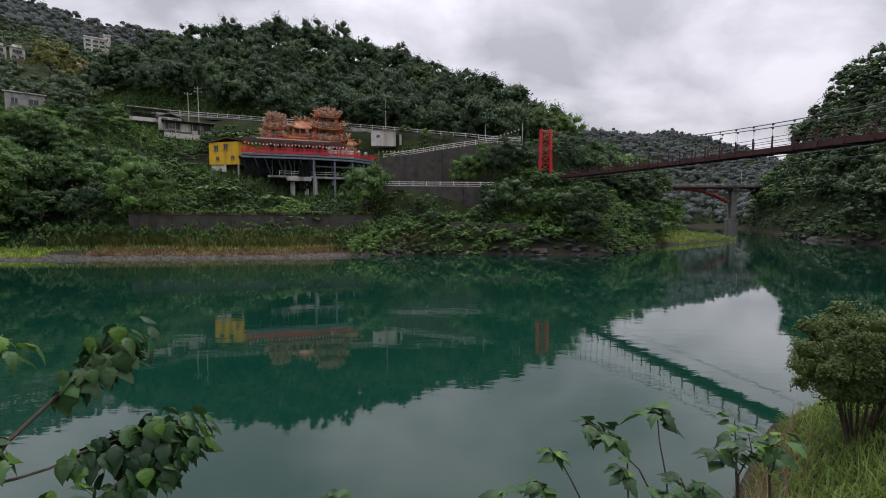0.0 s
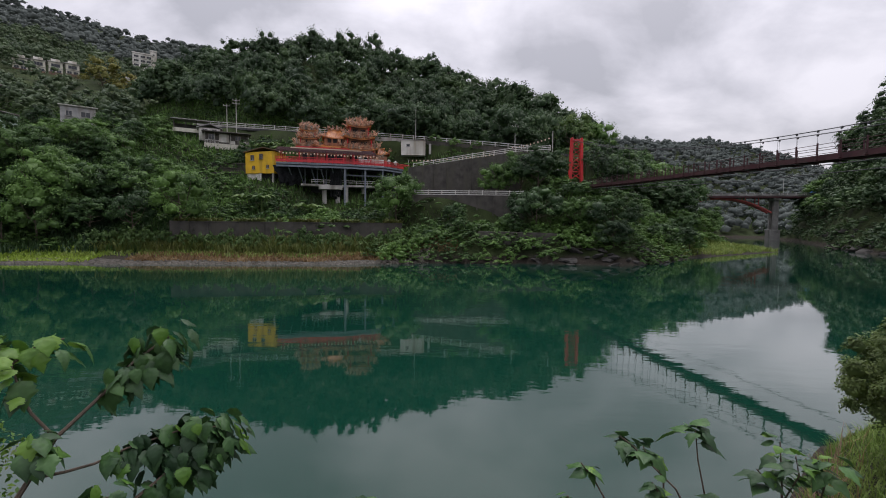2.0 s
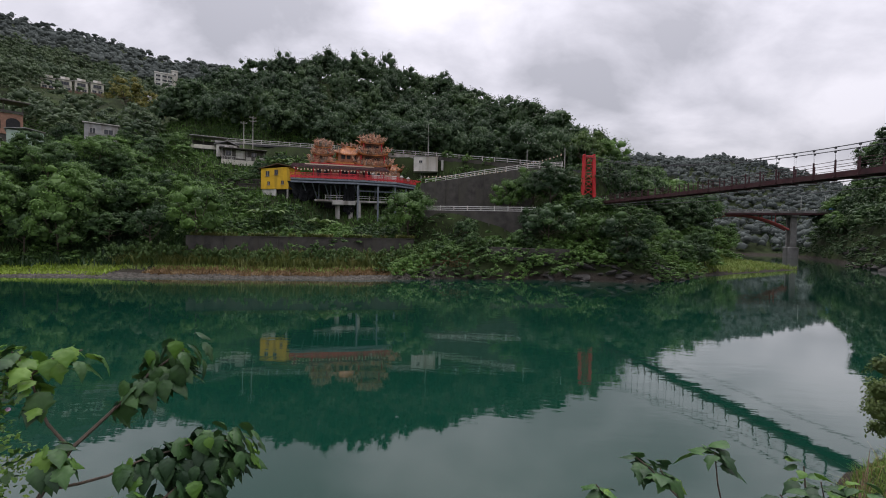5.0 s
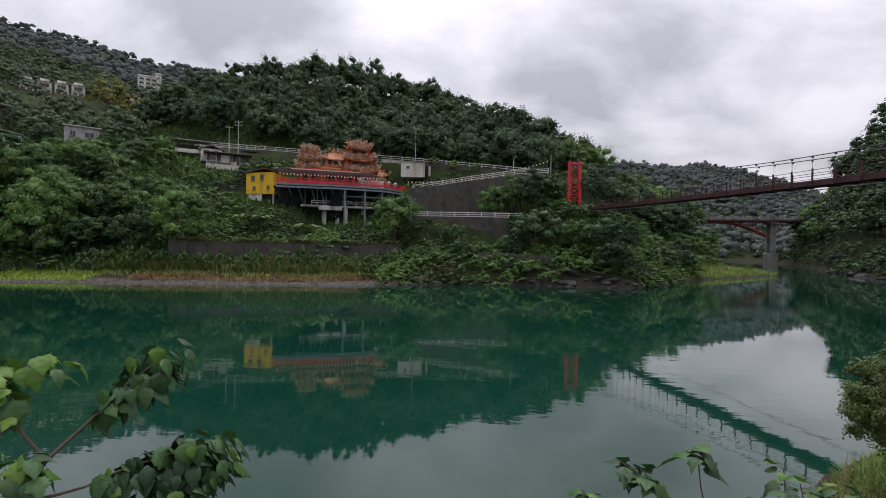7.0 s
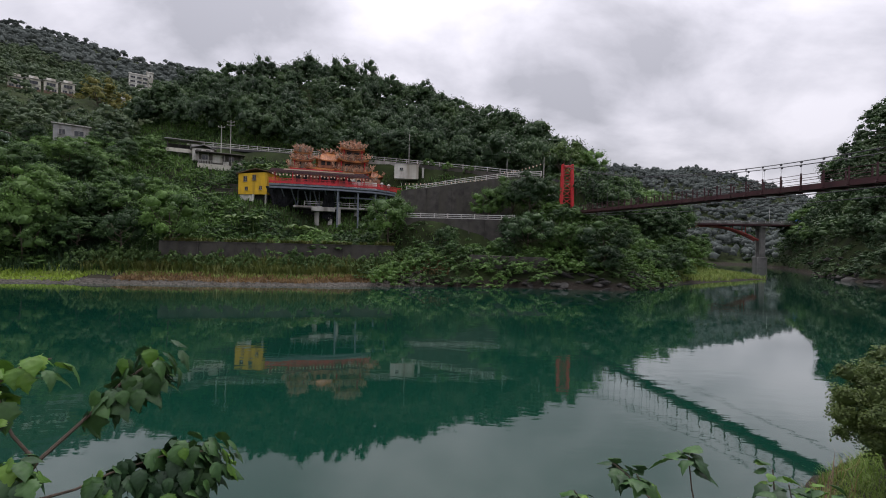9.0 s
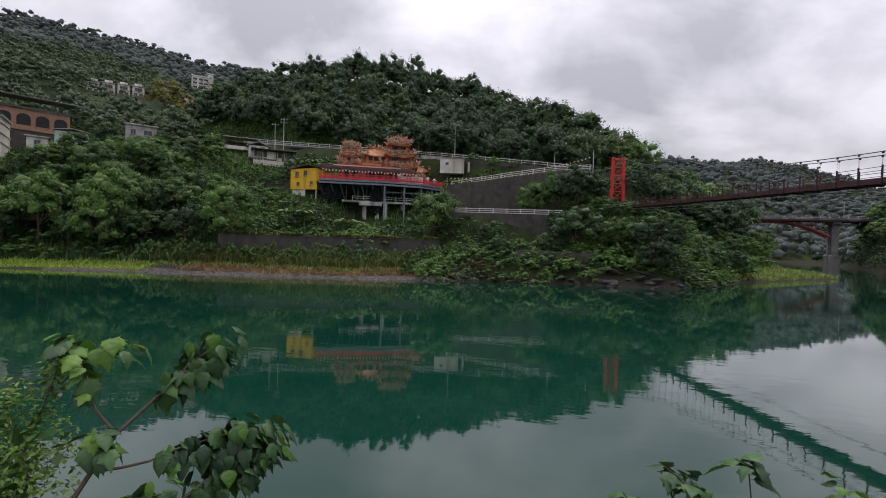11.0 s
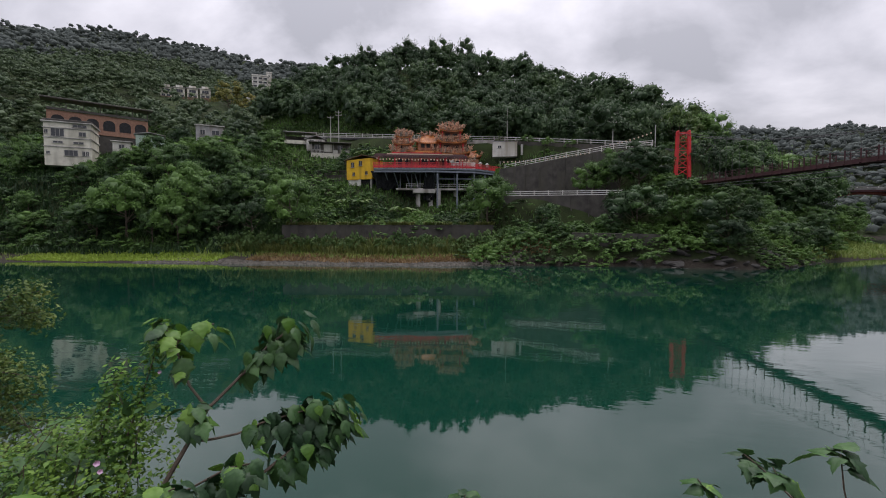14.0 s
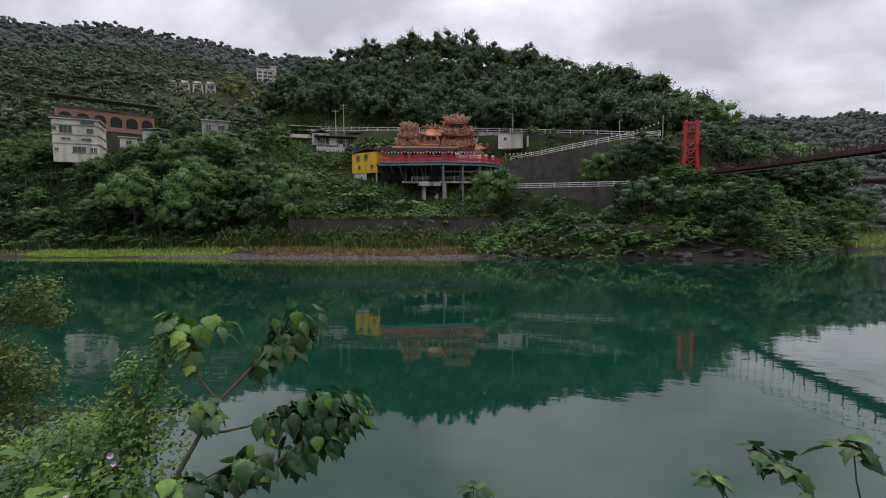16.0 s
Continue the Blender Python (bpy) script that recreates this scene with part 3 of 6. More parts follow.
def woods(name, label, spots, leaf, seed, lobes, per, size, lobe=(0.26, 0.48), flat=0.62, sink=0.0):
    """Far woods as one sheet of crowns: spots are rows of x, y, height, radius."""
    rng = np.random.default_rng(seed)
    kinds = [lobed_crown(rng, 1.0, 1.0, lobes, per, size, -0.45, 0.3, lobe, flat) for _ in range(6)]
    vs, qs, n = [], [], 0
    for x, y, tall, rad in spots:
        v, q = kinds[int(rng.integers(0, 6))]
        a = rng.uniform(0, math.tau)
        rot = np.array([[math.cos(a), -math.sin(a), 0], [math.sin(a), math.cos(a), 0], [0, 0, 1]])
        rz = tall * rng.uniform(0.42, 0.55)
        base = np.array([x, y, height(x, y) + tall - rz - sink])
        vs.append((v @ rot.T) * np.array([rad, rad, rz]) + base)
        qs.append(q + n)
        n += len(v)
    ob = new(name, array_mesh(name, np.concatenate(vs), np.concatenate(qs), leaf))
    return tagged(ob, label, "woods", kind="stuff")


def spread(seed, x0, x1, y0, y1, step, keep, tall, rad):
    """Jittered planting grid over a stretch of the plan, where keep(x, y) holds."""
    rng = np.random.default_rng(seed)
    xs, ys = np.meshgrid(np.arange(x0, x1, step), np.arange(y0, y1, step))
    xs = (xs + rng.uniform(-0.45, 0.45, xs.shape) * step).ravel()
    ys = (ys + rng.uniform(-0.45, 0.45, ys.shape) * step).ravel()
    ok = keep(xs, ys)
    return [(x, y, rng.uniform(*tall), rng.uniform(*rad)) for x, y in zip(xs[ok], ys[ok])]

# ---- woods on the slopes ----
def behind_road(x, y):
    """The slope behind the upper road, which runs from (-75, 118) down to (18, 99)."""
    return y > 118 + (-0.26) * (x + 60) + 5


def far_side(x, y, d0):
    return shore_distance(x, y, FAR_SHORE) > d0


def off_far_houses(x, y):
    ok = np.ones(np.shape(x), bool)
    for cx, cy, rad in ((-168, 171, 10), (-142, 187, 8), (-216, 288, 9), (-121, 158, 9)):
        ok &= np.hypot(x - cx, y - cy) > rad
    for bx, by, half, r0, r1 in ((-0.70, 0.714, 10, 206, 252), (-0.60, 0.80, 11, 315, 375), (-0.607, 0.795, 7, 200, 245), (-0.645, 0.764, 7, 176, 205)):
        along_ray, across = x * bx + y * by, np.abs(x * by - y * bx)
        ok &= ~((along_ray > r0) & (along_ray < r1) & (across < half))
    return ok


hill = spread(3, -150, 40, 95, 215, 6.5, lambda x, y: behind_road(x, y) & off_far_houses(x, y) & far_side(x, y, 34) & (x > -0.55 * y - 30), (8, 14), (3.4, 5.4))
woods("hill_woods", "dense dark green subtropical forest covering the hill", hill, LEAF_HILL, 11, 20, 36, 0.062)
slope = spread(4, -330, -60, 60, 330, 8.5, lambda x, y: off_far_houses(x, y) & far_side(x, y, 58) & (np.hypot(x, y) < 400) & (x < -0.55 * y - 28), (7, 12), (3.8, 5.8))
woods("slope_woods", "mixed green trees and orchards on the long hillside", slope, LEAF_SLOPE, 12, 11, 20, 0.08)
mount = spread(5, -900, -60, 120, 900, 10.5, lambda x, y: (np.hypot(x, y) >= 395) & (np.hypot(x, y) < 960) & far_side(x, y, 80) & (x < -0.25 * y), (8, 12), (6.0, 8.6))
woods("mountain_woods", "hazy blue green forest on the distant mountain", mount, LEAF_FAR_HAZED, 13, 3, 5, 0.12, (0.5, 0.75), 0.8, 3.5)
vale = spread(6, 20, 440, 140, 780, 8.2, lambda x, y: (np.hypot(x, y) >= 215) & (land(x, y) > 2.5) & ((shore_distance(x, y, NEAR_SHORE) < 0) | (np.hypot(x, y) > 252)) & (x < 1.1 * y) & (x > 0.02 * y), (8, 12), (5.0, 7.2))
woods("valley_woods", "hazy forest on the far hills up the valley", vale, LEAF_FAR_HAZED, 14, 3, 5, 0.12, (0.5, 0.75), 0.8, 3.5)
right = spread(7, 84, 230, 76, 230, 5.0, lambda x, y: (shore_distance(x, y, NEAR_SHORE) > 3) & (np.hypot(x, y) < 260) & (y > 0.55 * x), (6, 11), (3.0, 4.8))
woods("gorge_woods", "dark forest on the steep gorge side above rocks", right, LEAF_HILL, 15, 12, 22, 0.085)

# ---- separate trees along the far bank ----
ROUND = make_tree(21, 9.3, 4.4, 4.3, 44, 92, 0.15, LEAF_BANK, "broad round dark green tree on the river bank", -0.6)
SPREADING = make_tree(22, 10.0, 5.2, 4.0, 42, 90, 0.165, LEAF_BANK, "spreading green broadleaf tree on the bank", -0.45, 0.4)
LOOSE = make_tree(23, 8.5, 3.6, 3.4, 30, 76, 0.15, LEAF_BANK, "loose leafy green tree among the undergrowth", -0.5, 0.45)
AIRY = make_tree(24, 12.0, 5.0, 4.6, 36, 62, 0.16, LEAF_LIGHT, "tall airy light green tree by the bridge head", -0.3, 0.6, (0.14, 0.28))
SHRUB = make_tree(25, 3.2, 2.0, 1.6, 15, 52, 0.12, LEAF_BANK, "dense low green shrub on the bank", -0.6, 0.5)
YELLOWING = make_tree(26, 9.0, 3.4, 4.2, 24, 70, 0.17, LEAF_YELLOW, "yellowing tree on the hillside", -0.4, 0.4)
rngt = np.random.default_rng(77)

plant(ROUND, -12.5, 75, 1.0, turn=30)
plant(ROUND, -43.7, 65.5, 1.05, 1.18, turn=130)
plant(AIRY, 24, 111, 1.1, 1.35, turn=40)
plant(YELLOWING, -127, 150, 1.7, turn=10)
plant(YELLOWING, -119, 152, 1.35, turn=90)
plant(SPREADING, 12, 84, 0.95, turn=200)
plant(LOOSE, -3, 72, 0.6, turn=15, sink=0.4)
plant(SHRUB, -2, 69, 1.0, turn=15)
for x, y, k in ((22.8, 93.0, 1.3), (24.6, 95.0, 1.5), (25.8, 92.5, 1.6), (23.6, 97.5, 1.4), (22.5, 90.5, 1.1)):
    plant(SHRUB, x, y, k, turn=x * 71 % 360, sink=0.4)

def clear_of_houses(x, y):
    """Keep trunks off the houses, the temple and the terraces."""
    ok = np.ones(np.shape(x), bool)
    for cx, cy, rad in ((-98, 73, 7), (-107, 83, 5), (-101, 90, 5), (-96, 90, 7), (-88, 80, 5), (-88, 97, 6), (-60, 106, 9), (-69, 108, 7), (-42, 91, 7), (-13, 105, 6)):
        ok &= np.hypot(x - cx, y - cy) > rad
    lx, ly = (x - TO_X) * 0.94 + (y - TO_Y) * 0.342, -(x - TO_X) * 0.342 + (y - TO_Y) * 0.94
    return ok & ~((lx > -3) & (lx < 31) & (ly > -2.0) & (ly < 20))


TO_X, TO_Y = -37.6, 85.0
left_bank = spread(31, -175, -46, 40, 104, 5.1, lambda x, y: far_side(x, y, 8) & (shore_distance(x, y, FAR_SHORE) < 52) & clear_of_houses(x, y)
                   & ~((x > -66) & (y > 80)) & ~((x > -50) & (y > 66)), (1, 2), (0.66, 1.08))
for x, y, _, s in left_bank:
    if (-100 < x < -80 and 55 < y < 72) or math.hypot(x, y) > 102:
        s *= 0.6
    plant((ROUND, SPREADING, LOOSE, ROUND)[int(rngt.integers(0, 4))], x, y, s, s * rngt.uniform(0.8, 1.25), rngt.uniform(0, 360), 0.8)
point = spread(32, 6, 48, 66, 110, 5.2, lambda x, y: far_side(x, y, 2.0) & ~((np.abs(x - 20) < 4) & (y > 86) & (y < 99)) & ((x > 13) | (y < 74)) & (y < 118 - 0.9 * x + 20), (1, 2), (0.6, 0.95))
for x, y, _, s in point:
    if x < 30 and y > 73:
        s *= 0.62
    plant((ROUND, SPREADING, LOOSE)[int(rngt.integers(0, 3))], x, y, s * 0.95, s * rngt.uniform(0.7, 1.0), rngt.uniform(0, 360), 1.0)
inland = spread(33, 36, 110, 96, 210, 10, lambda x, y: far_side(x, y, 10), (1, 2), (0.8, 1.15))
for x, y, _, s in inland:
    s *= 0.45 if x > 0.5 * y else 0.8
    plant((SPREADING, LOOSE)[int(rngt.integers(0, 2))], x, y, s, s, rngt.uniform(0, 360), 0.8)

for x, y, s in ((131, 179, 1.0), (136, 184, 1.15), (141, 177, 1.2), (126, 170, 0.8), (146, 190, 1.3), (138, 194, 1.0), (150, 182, 1.3), (121, 161, 0.8), (129, 163, 1.0), (136, 168, 1.1)):
    plant((ROUND, SPREADING)[int(rngt.integers(0, 2))], x, y, s, s * 0.95, rngt.uniform(0, 360), 0.8)

for x, y, _, s in spread(35, 28, 62, 100, 150, 7, lambda x, y: (x < 0.44 * y) & (x > 0.22 * y + 4) & far_side(x, y, 10), (1, 2), (0.95, 1.35)):
    plant((ROUND, SPREADING, LOOSE)[int(rngt.integers(0, 3))], x, y, s, s, rngt.uniform(0, 360), 0.8)
plant(ROUND, 5.0, 88.4, 0.8, 0.9, turn=50, sink=0.5)
plant(SPREADING, 9.4, 88.8, 0.78, 1.0, turn=160, sink=0.5)

# ---- undergrowth, reeds and grass of the far bank ----
def on_road(x, y):
    z = np.zeros(np.shape(x))
    return bench(x, y, z, [(a, b, 1.0) for a, b, _ in UPPER_ROAD], 3.2) > 0.3


def terraces(x, y):
    return (x > -10.5) & (x < 11) & (y > 74.5) & (y < 101)


under = spread(41, -170, 60, 40, 142, 2.5, lambda x, y: far_side(x, y, 5.5) & ((x < -56) | (x > -10) | far_side(x, y, 9.9)) & (shore_distance(x, y, FAR_SHORE) < 84) & clear_of_houses(x, y) & ~terraces(x, y)
               & ~((x > 36) & (shore_distance(x, y, FAR_SHORE) < 16)) & ~((x > -50) & (x < -11) & (shore_distance(x, y, FAR_SHORE) < 9.9)) & ~on_road(x, y), (1.2, 2.9), (1.3, 2.3))
woods("undergrowth", "dense tangle of green shrubs and creepers on the bank", under, LEAF_BANK, 16, 4, 18, 0.12)
shore_shrubs = spread(42, -12, 38, 60, 84, 1.25, lambda x, y: far_side(x, y, -0.35) & ~((x > 12) & (x < 24) & ~far_side(x, y, 1.2)) & (shore_distance(x, y, FAR_SHORE) < 8) & ~terraces(x, y), (1.0, 3.0), (0.9, 1.8))
woods("shore_shrubs", "green shrubs hanging over the river edge", shore_shrubs, LEAF_BANK, 17, 6, 24, 0.10, sink=0.5)


def blades(name, label, spots, tall, width, material, seed, lean=0.35, category="grass"):
    """Grass or reeds: bent tapering blades, two quads each. spots are rows of x, y, z."""
    rng = np.random.default_rng(seed)
    p = np.array(spots, float)
    n = len(p)
    h = rng.uniform(*tall, (n, 1))
    a = rng.uniform(0, math.tau, n)
    d = np.stack([np.cos(a), np.sin(a), np.zeros(n)], -1)
    w = np.stack([-np.sin(a), np.cos(a), np.zeros(n)], -1) * rng.uniform(0.6, 1.2, (n, 1)) * width / 2
    up = np.array([0, 0, 1.0])
    k = rng.uniform(0.3, 1.6, (n, 1)) * lean
    v = np.empty((n, 6, 3))
    mid = p + up * h * 0.55 + d * h * 0.28 * k
    tip = p + up * h * (1 - 0.25 * k) + d * h * 0.95 * k
    v[:, 0], v[:, 1], v[:, 2], v[:, 3] = p - w, p + w, mid + w * 0.85, mid - w * 0.85
    v[:, 4], v[:, 5] = tip + w * 0.12, tip - w * 0.12
    base = np.arange(n)[:, None] * 6
    q = np.concatenate([base + np.array([[0, 1, 2, 3]]), base + np.array([[3, 2, 4, 5]])])
    return tagged(new(name, array_mesh(name, v.reshape(-1, 3), q.astype(np.int32), material)), label, category, kind="stuff")


def scatter(seed, n, x0, x1, y0, y1, keep):
    rng = np.random.default_rng(seed)
    x, y = rng.uniform(x0, x1, n), rng.uniform(y0, y1, n)
    ok = keep(x, y)
    x, y = x[ok], y[ok]
    return np.stack([x, y, land(x, y) - 0.03], -1)


def band(d0, d1):
    return lambda x, y: (shore_distance(x, y, FAR_SHORE) > d0 + wobble(x * 3, y * 3) * 0.4) & (shore_distance(x, y, FAR_SHORE) < d1 + wobble(x * 4, y * 2) * 0.4)


blades("reeds", "dense green and yellow reeds below the river wall", scatter(51, 26000, -52, -8, 58, 76, band(5.2, 8.9)), (0.8, 1.9), 0.16, REED, 52, 0.45, "reeds")
blades("dry_grass", "brown and orange dry grass above the gravel", scatter(53, 64000, -46, -2, 50, 76, band(1.7, 5.4)), (0.15, 0.5), 0.13, DRY, 54, 0.6)
blades("bank_grass", "green grass along the bank", scatter(55, 22000, -60, -6, 50, 78, band(3.6, 6.6)), (0.25, 0.7), 0.17, GRASS, 56, 0.5)
blades("bright_grass", "bright green grass flat beside the water", scatter(57, 34000, -84, -50, 44, 66, band(1.0, 7.5)), (0.15, 0.4), 0.17, GRASS_BRIGHT, 58, 0.5)
blades("shore_grass", "rough green grass at the water edge", scatter(61, 12000, -170, -80, 24, 60, band(0.8, 8)), (0.2, 0.7), 0.10, GRASS, 62, 0.5)
blades("spit_grass", "yellow green grass on the low river spit", scatter(59, 30000, 30, 74, 72, 130, band(0.4, 15)), (0.3, 1.0), 0.16, GRASS, 60, 0.5)

blades("slope_weeds", "rough green weeds and grass on the open slope", scatter(63, 64000, -130, 26, 70, 150, lambda x, y: (shore_distance(x, y, FAR_SHORE) > 9) & ~on_road(x, y) & ~terraces(x, y)), (0.4, 1.3), 0.24, LEAF_BANK, 64, 0.5)
blades("bank_weeds", "dark weeds under the trees of the bank", scatter(67, 80000, -170, -46, 40, 100, band(5, 36)), (0.5, 1.6), 0.2, LEAF_BANK, 68, 0.5)
wall_top = np.random.default_rng(65).uniform(0, 1, (2600, 2))
wall_top = np.stack([-44 + 33 * wall_top[:, 0], 63.15 + 7.8 * wall_top[:, 0] + 0.7 * wall_top[:, 1], np.full(2600, 5.55)], -1)
wall_top = wall_top[np.sin(wall_top[:, 0] * 0.9) + np.sin(wall_top[:, 0] * 2.3) > -0.5]
blades("wall_top_grass", "grass and creepers hanging over the river wall", wall_top, (0.3, 1.0), 0.12, REED, 66, 1.25)

garden_spots = spread(44, -62, -10, 66, 92, 3.4, lambda x, y: (shore_distance(x, y, FAR_SHORE) > 15.5) & clear_of_houses(x, y) & ~((x > -33) & (shore_distance(x, y, FAR_SHORE) > 25)), (1, 2), (0.7, 1.2))
for x, y, _, s in garden_spots:
    plant(LOOSE if x < -46 and rngt.uniform() < 0.4 else SHRUB, x, y, s if rngt.uniform() < 0.5 else s * 0.7, None, rngt.uniform(0, 360), 0.3) if y < 86 else None
for x, y, s in ((-24, 110, 0.8), (-31, 108, 0.9), (-36, 107, 0.9), (-9, 106.5, 0.7), (-4, 104, 0.7), (1, 102, 0.6), (-43, 108, 0.9), (-50, 107, 1.0), (-53, 105, 1.0), (-20, 107, 0.7), (-47, 98, 1.0), (-50, 97, 1.1)):
    plant(SHRUB, x, y, s * 1.15, None, x * 53 % 360, 0.2)

gorge_low = spread(45, 78, 190, 78, 320, 2.5, lambda x, y: (shore_distance(x, y, NEAR_SHORE) > 0.0) & (shore_distance(x, y, NEAR_SHORE) < 16), (2.4, 5.5), (1.6, 2.9))
woods("gorge_shrubs", "dark shrubs clinging to the steep gorge side", gorge_low, LEAF_HILL, 18, 5, 18, 0.11, sink=1.0)

floor_woods = spread(46, 34, 170, 104, 270, 5.5, lambda x, y: (land(x, y) > 2.0) & (np.hypot(x, y) < 240) & (shore_distance(x, y, FAR_SHORE) > 9), (4, 8), (3, 4.6))
floor_woods = [(x, y, t * (0.62 if x > 0.5 * y else 1.0), r) for x, y, t, r in floor_woods]
woods("valley_floor_woods", "green trees and scrub on the valley floor", floor_woods, LEAF_HILL, 19, 12, 22, 0.085)

spit_scrub = spread(49, 50, 150, 112, 250, 3.6, lambda x, y: (shore_distance(x, y, FAR_SHORE) > 0.8) & (shore_distance(x, y, FAR_SHORE) < 60) & (y > 110 + 0.1 * x), (2.5, 4.6), (1.8, 3.0))
woods("spit_scrub", "green scrub covering the low spit behind the grass", spit_scrub, LEAF_BANK, 27, 5, 20, 0.11, sink=0.6)

foot = spread(47, -54, -8, 58, 74, 1.0, lambda x, y: (shore_distance(x, y, FAR_SHORE) > 6.2) & (shore_distance(x, y, FAR_SHORE) < 8.3), (2.2, 3.7), (0.7, 1.1))
woods("wall_foot_shrubs", "leafy shrubs growing below the river wall", foot, LEAF_LIGHT, 20, 5, 22, 0.15, sink=0.4)

creep = spread(48, -14, 15, 60, 76, 1.6, lambda x, y: (shore_distance(x, y, FAR_SHORE) > 1.5) & ~((x > 0.5) & (x < 13.5) & (y < 68.2)) & ~terraces(x, y), (0.8, 2.0), (0.8, 1.4))
woods("wall_creepers", "creepers and bushes growing under the terrace wall", creep, LEAF_BANK, 24, 5, 24, 0.12)
# ---- roads, walls and rails of the far bank ----
def along(line, step):
    """Points every step metres along a line of x, y, z, with the heading there."""
    out = []
    for a, b in zip(line, line[1:]):
        a, b = Vector(a), Vector(b)
        n = max(1, round((b - a).length / step))
        for k in range(n):
            out.append((a.lerp(b, k / n), math.degrees(math.atan2(b.y - a.y, b.x - a.x))))
    out.append((Vector(line[-1]), out[-1][1]))
    return out


def ribbon(name, label, line, half, thick, material, lift, category):
    """A strip of paving along a line."""
    bm = bmesh.new()
    rows = []
    for p, h in along(line, 4.0):
        s = Vector((-math.sin(radians(h)), math.cos(radians(h)), 0)) * half
        rows.append([bm.verts.new(p + o + Vector((0, 0, z))) for o, z in ((-s, lift - thick), (-s, lift), (s, lift), (s, lift - thick))])
    for a, b in zip(rows, rows[1:]):
        for k in range(4):
            bm.faces.new((a[k], a[(k + 1) % 4], b[(k + 1) % 4], b[k]))
    bm.faces.new(rows[0][::-1])
    bm.faces.new(rows[-1])
    bmesh.ops.recalc_face_normals(bm, faces=bm.faces)
    return tagged(part(name, bm, material), label, category, kind="structure")


def slab_wall(name, label, a, b, za0, za1, zb0, zb1, thick, material):
    """A wall from a to b (x, y), its foot and top heights at both ends, with a coping and drain joints; thickness goes behind."""
    a, b = Vector((*a, 0)), Vector((*b, 0))
    d = (b - a).normalized()
    nrm = Vector((-d.y, d.x, 0)) * thick
    bm = bmesh.new()
    n = max(2, int((b - a).length / 2.5))
    rows = []
    for k in range(n + 1):
        f = k / n
        p = a.lerp(b, f) + d.cross(Vector((0, 0, 1))) * 0.06 * math.sin(k * 2.3)
        z0, z1 = za0 + (zb0 - za0) * f, za1 + (zb1 - za1) * f
        rows.append([bm.verts.new(q + Vector((0, 0, z))) for q, z in ((p, z0), (p, z1), (p + nrm, z1), (p + nrm, z0))])
    for r, s in zip(rows, rows[1:]):
        for k in range(4):
            bm.faces.new((r[k], r[(k + 1) % 4], s[(k + 1) % 4], s[k]))
    bm.faces.new(rows[0][::-1])
    bm.faces.new(rows[-1])
    bmesh.ops.recalc_face_normals(bm, faces=bm.faces)
    w = tagged(part(name, bm, material), label, "wall", kind="structure")
    bm = bmesh.new()
    m = (a + b) / 2
    slope = math.atan2(zb1 - za1, (b - a).length)
    box(bm, m.x + nrm.x * 0.3, m.y + nrm.y * 0.3, (za1 + zb1) / 2 + 0.08, (b - a).length / math.cos(slope), 0.5, 0.16, math.degrees(math.atan2(d.y, d.x)), 0.02,
        Matrix.Rotation(-slope, 4, "Y"))
    part("coping", bm, CONCRETE if material is CONCRETE else OLD_WALL, w)
    for k in range(1, n):
        p = a.lerp(b, k / n) - nrm.normalized() * 0.05
        z0, z1 = za0 + (zb0 - za0) * k / n, za1 + (zb1 - za1) * k / n
        part("buttress_strip", boxes((p.x, p.y, (z0 + z1) / 2, 0.18, 0.14, z1 - z0 - 0.2, math.degrees(math.atan2(d.y, d.x)))), material, w)
    return w


def guard_rail(label, line, bars, tall, gap, material, group):
    """A guard rail: posts, and bars at even heights. The line gives its foot."""
    root = thing("guard_rail", label, "guard rail", group=group)
    pts = along(line, gap)
    for p, h in pts:
        part("post", boxes((p.x, p.y, p.z + tall / 2, 0.13, 0.13, tall + 0.1, h), bevel=0.015), material, root)
    for k in range(bars):
        z = tall * (k + 1) / bars - 0.08
        part("rail", tube(bmesh.new(), [p + Vector((0, 0, z)) for p, _ in pts], 0.06, sides=6), material, root)
    return root


ribbon("road", "narrow grey asphalt road along the hillside", UPPER_ROAD, 3.0, 0.5, ASPHALT, 0.12, "road")
guard_rail("weathered white road guard rail with two bars", [(-75, 118.6, 32.0), (-53, 112.6, 29.3), (-17, 110.3, 26.3), (5, 101.2, 22.8), (16, 96.6, 20.9)], 2, 0.95, 3.0, PALE_RAIL, "guard rails")
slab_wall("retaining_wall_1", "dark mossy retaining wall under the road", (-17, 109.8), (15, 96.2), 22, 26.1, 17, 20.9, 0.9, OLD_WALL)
slab_wall("retaining_wall_2", "stained concrete edge wall under the road", (-75, 118.2), (-17, 109.8), 28, 31.9, 22.5, 26.1, 0.9, CONCRETE)
ribbon("ramp", "concrete ramp climbing from the temple deck", RAMP, 1.6, 0.5, CONCRETE, 0.12, "ramp")
guard_rail("pale triple bar railing along the ramp", [(-11.8, 90.8, 16.6), (0, 93.6, 19.0), (9, 95.7, 20.6), (16.2, 96.2, 21.1)], 3, 1.1, 2.2, PALE_RAIL, "guard rails")
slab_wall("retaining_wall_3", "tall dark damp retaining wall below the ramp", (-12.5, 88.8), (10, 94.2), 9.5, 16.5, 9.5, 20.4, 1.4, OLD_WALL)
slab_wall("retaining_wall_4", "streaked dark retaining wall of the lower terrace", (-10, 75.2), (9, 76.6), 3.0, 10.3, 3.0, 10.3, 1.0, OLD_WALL)
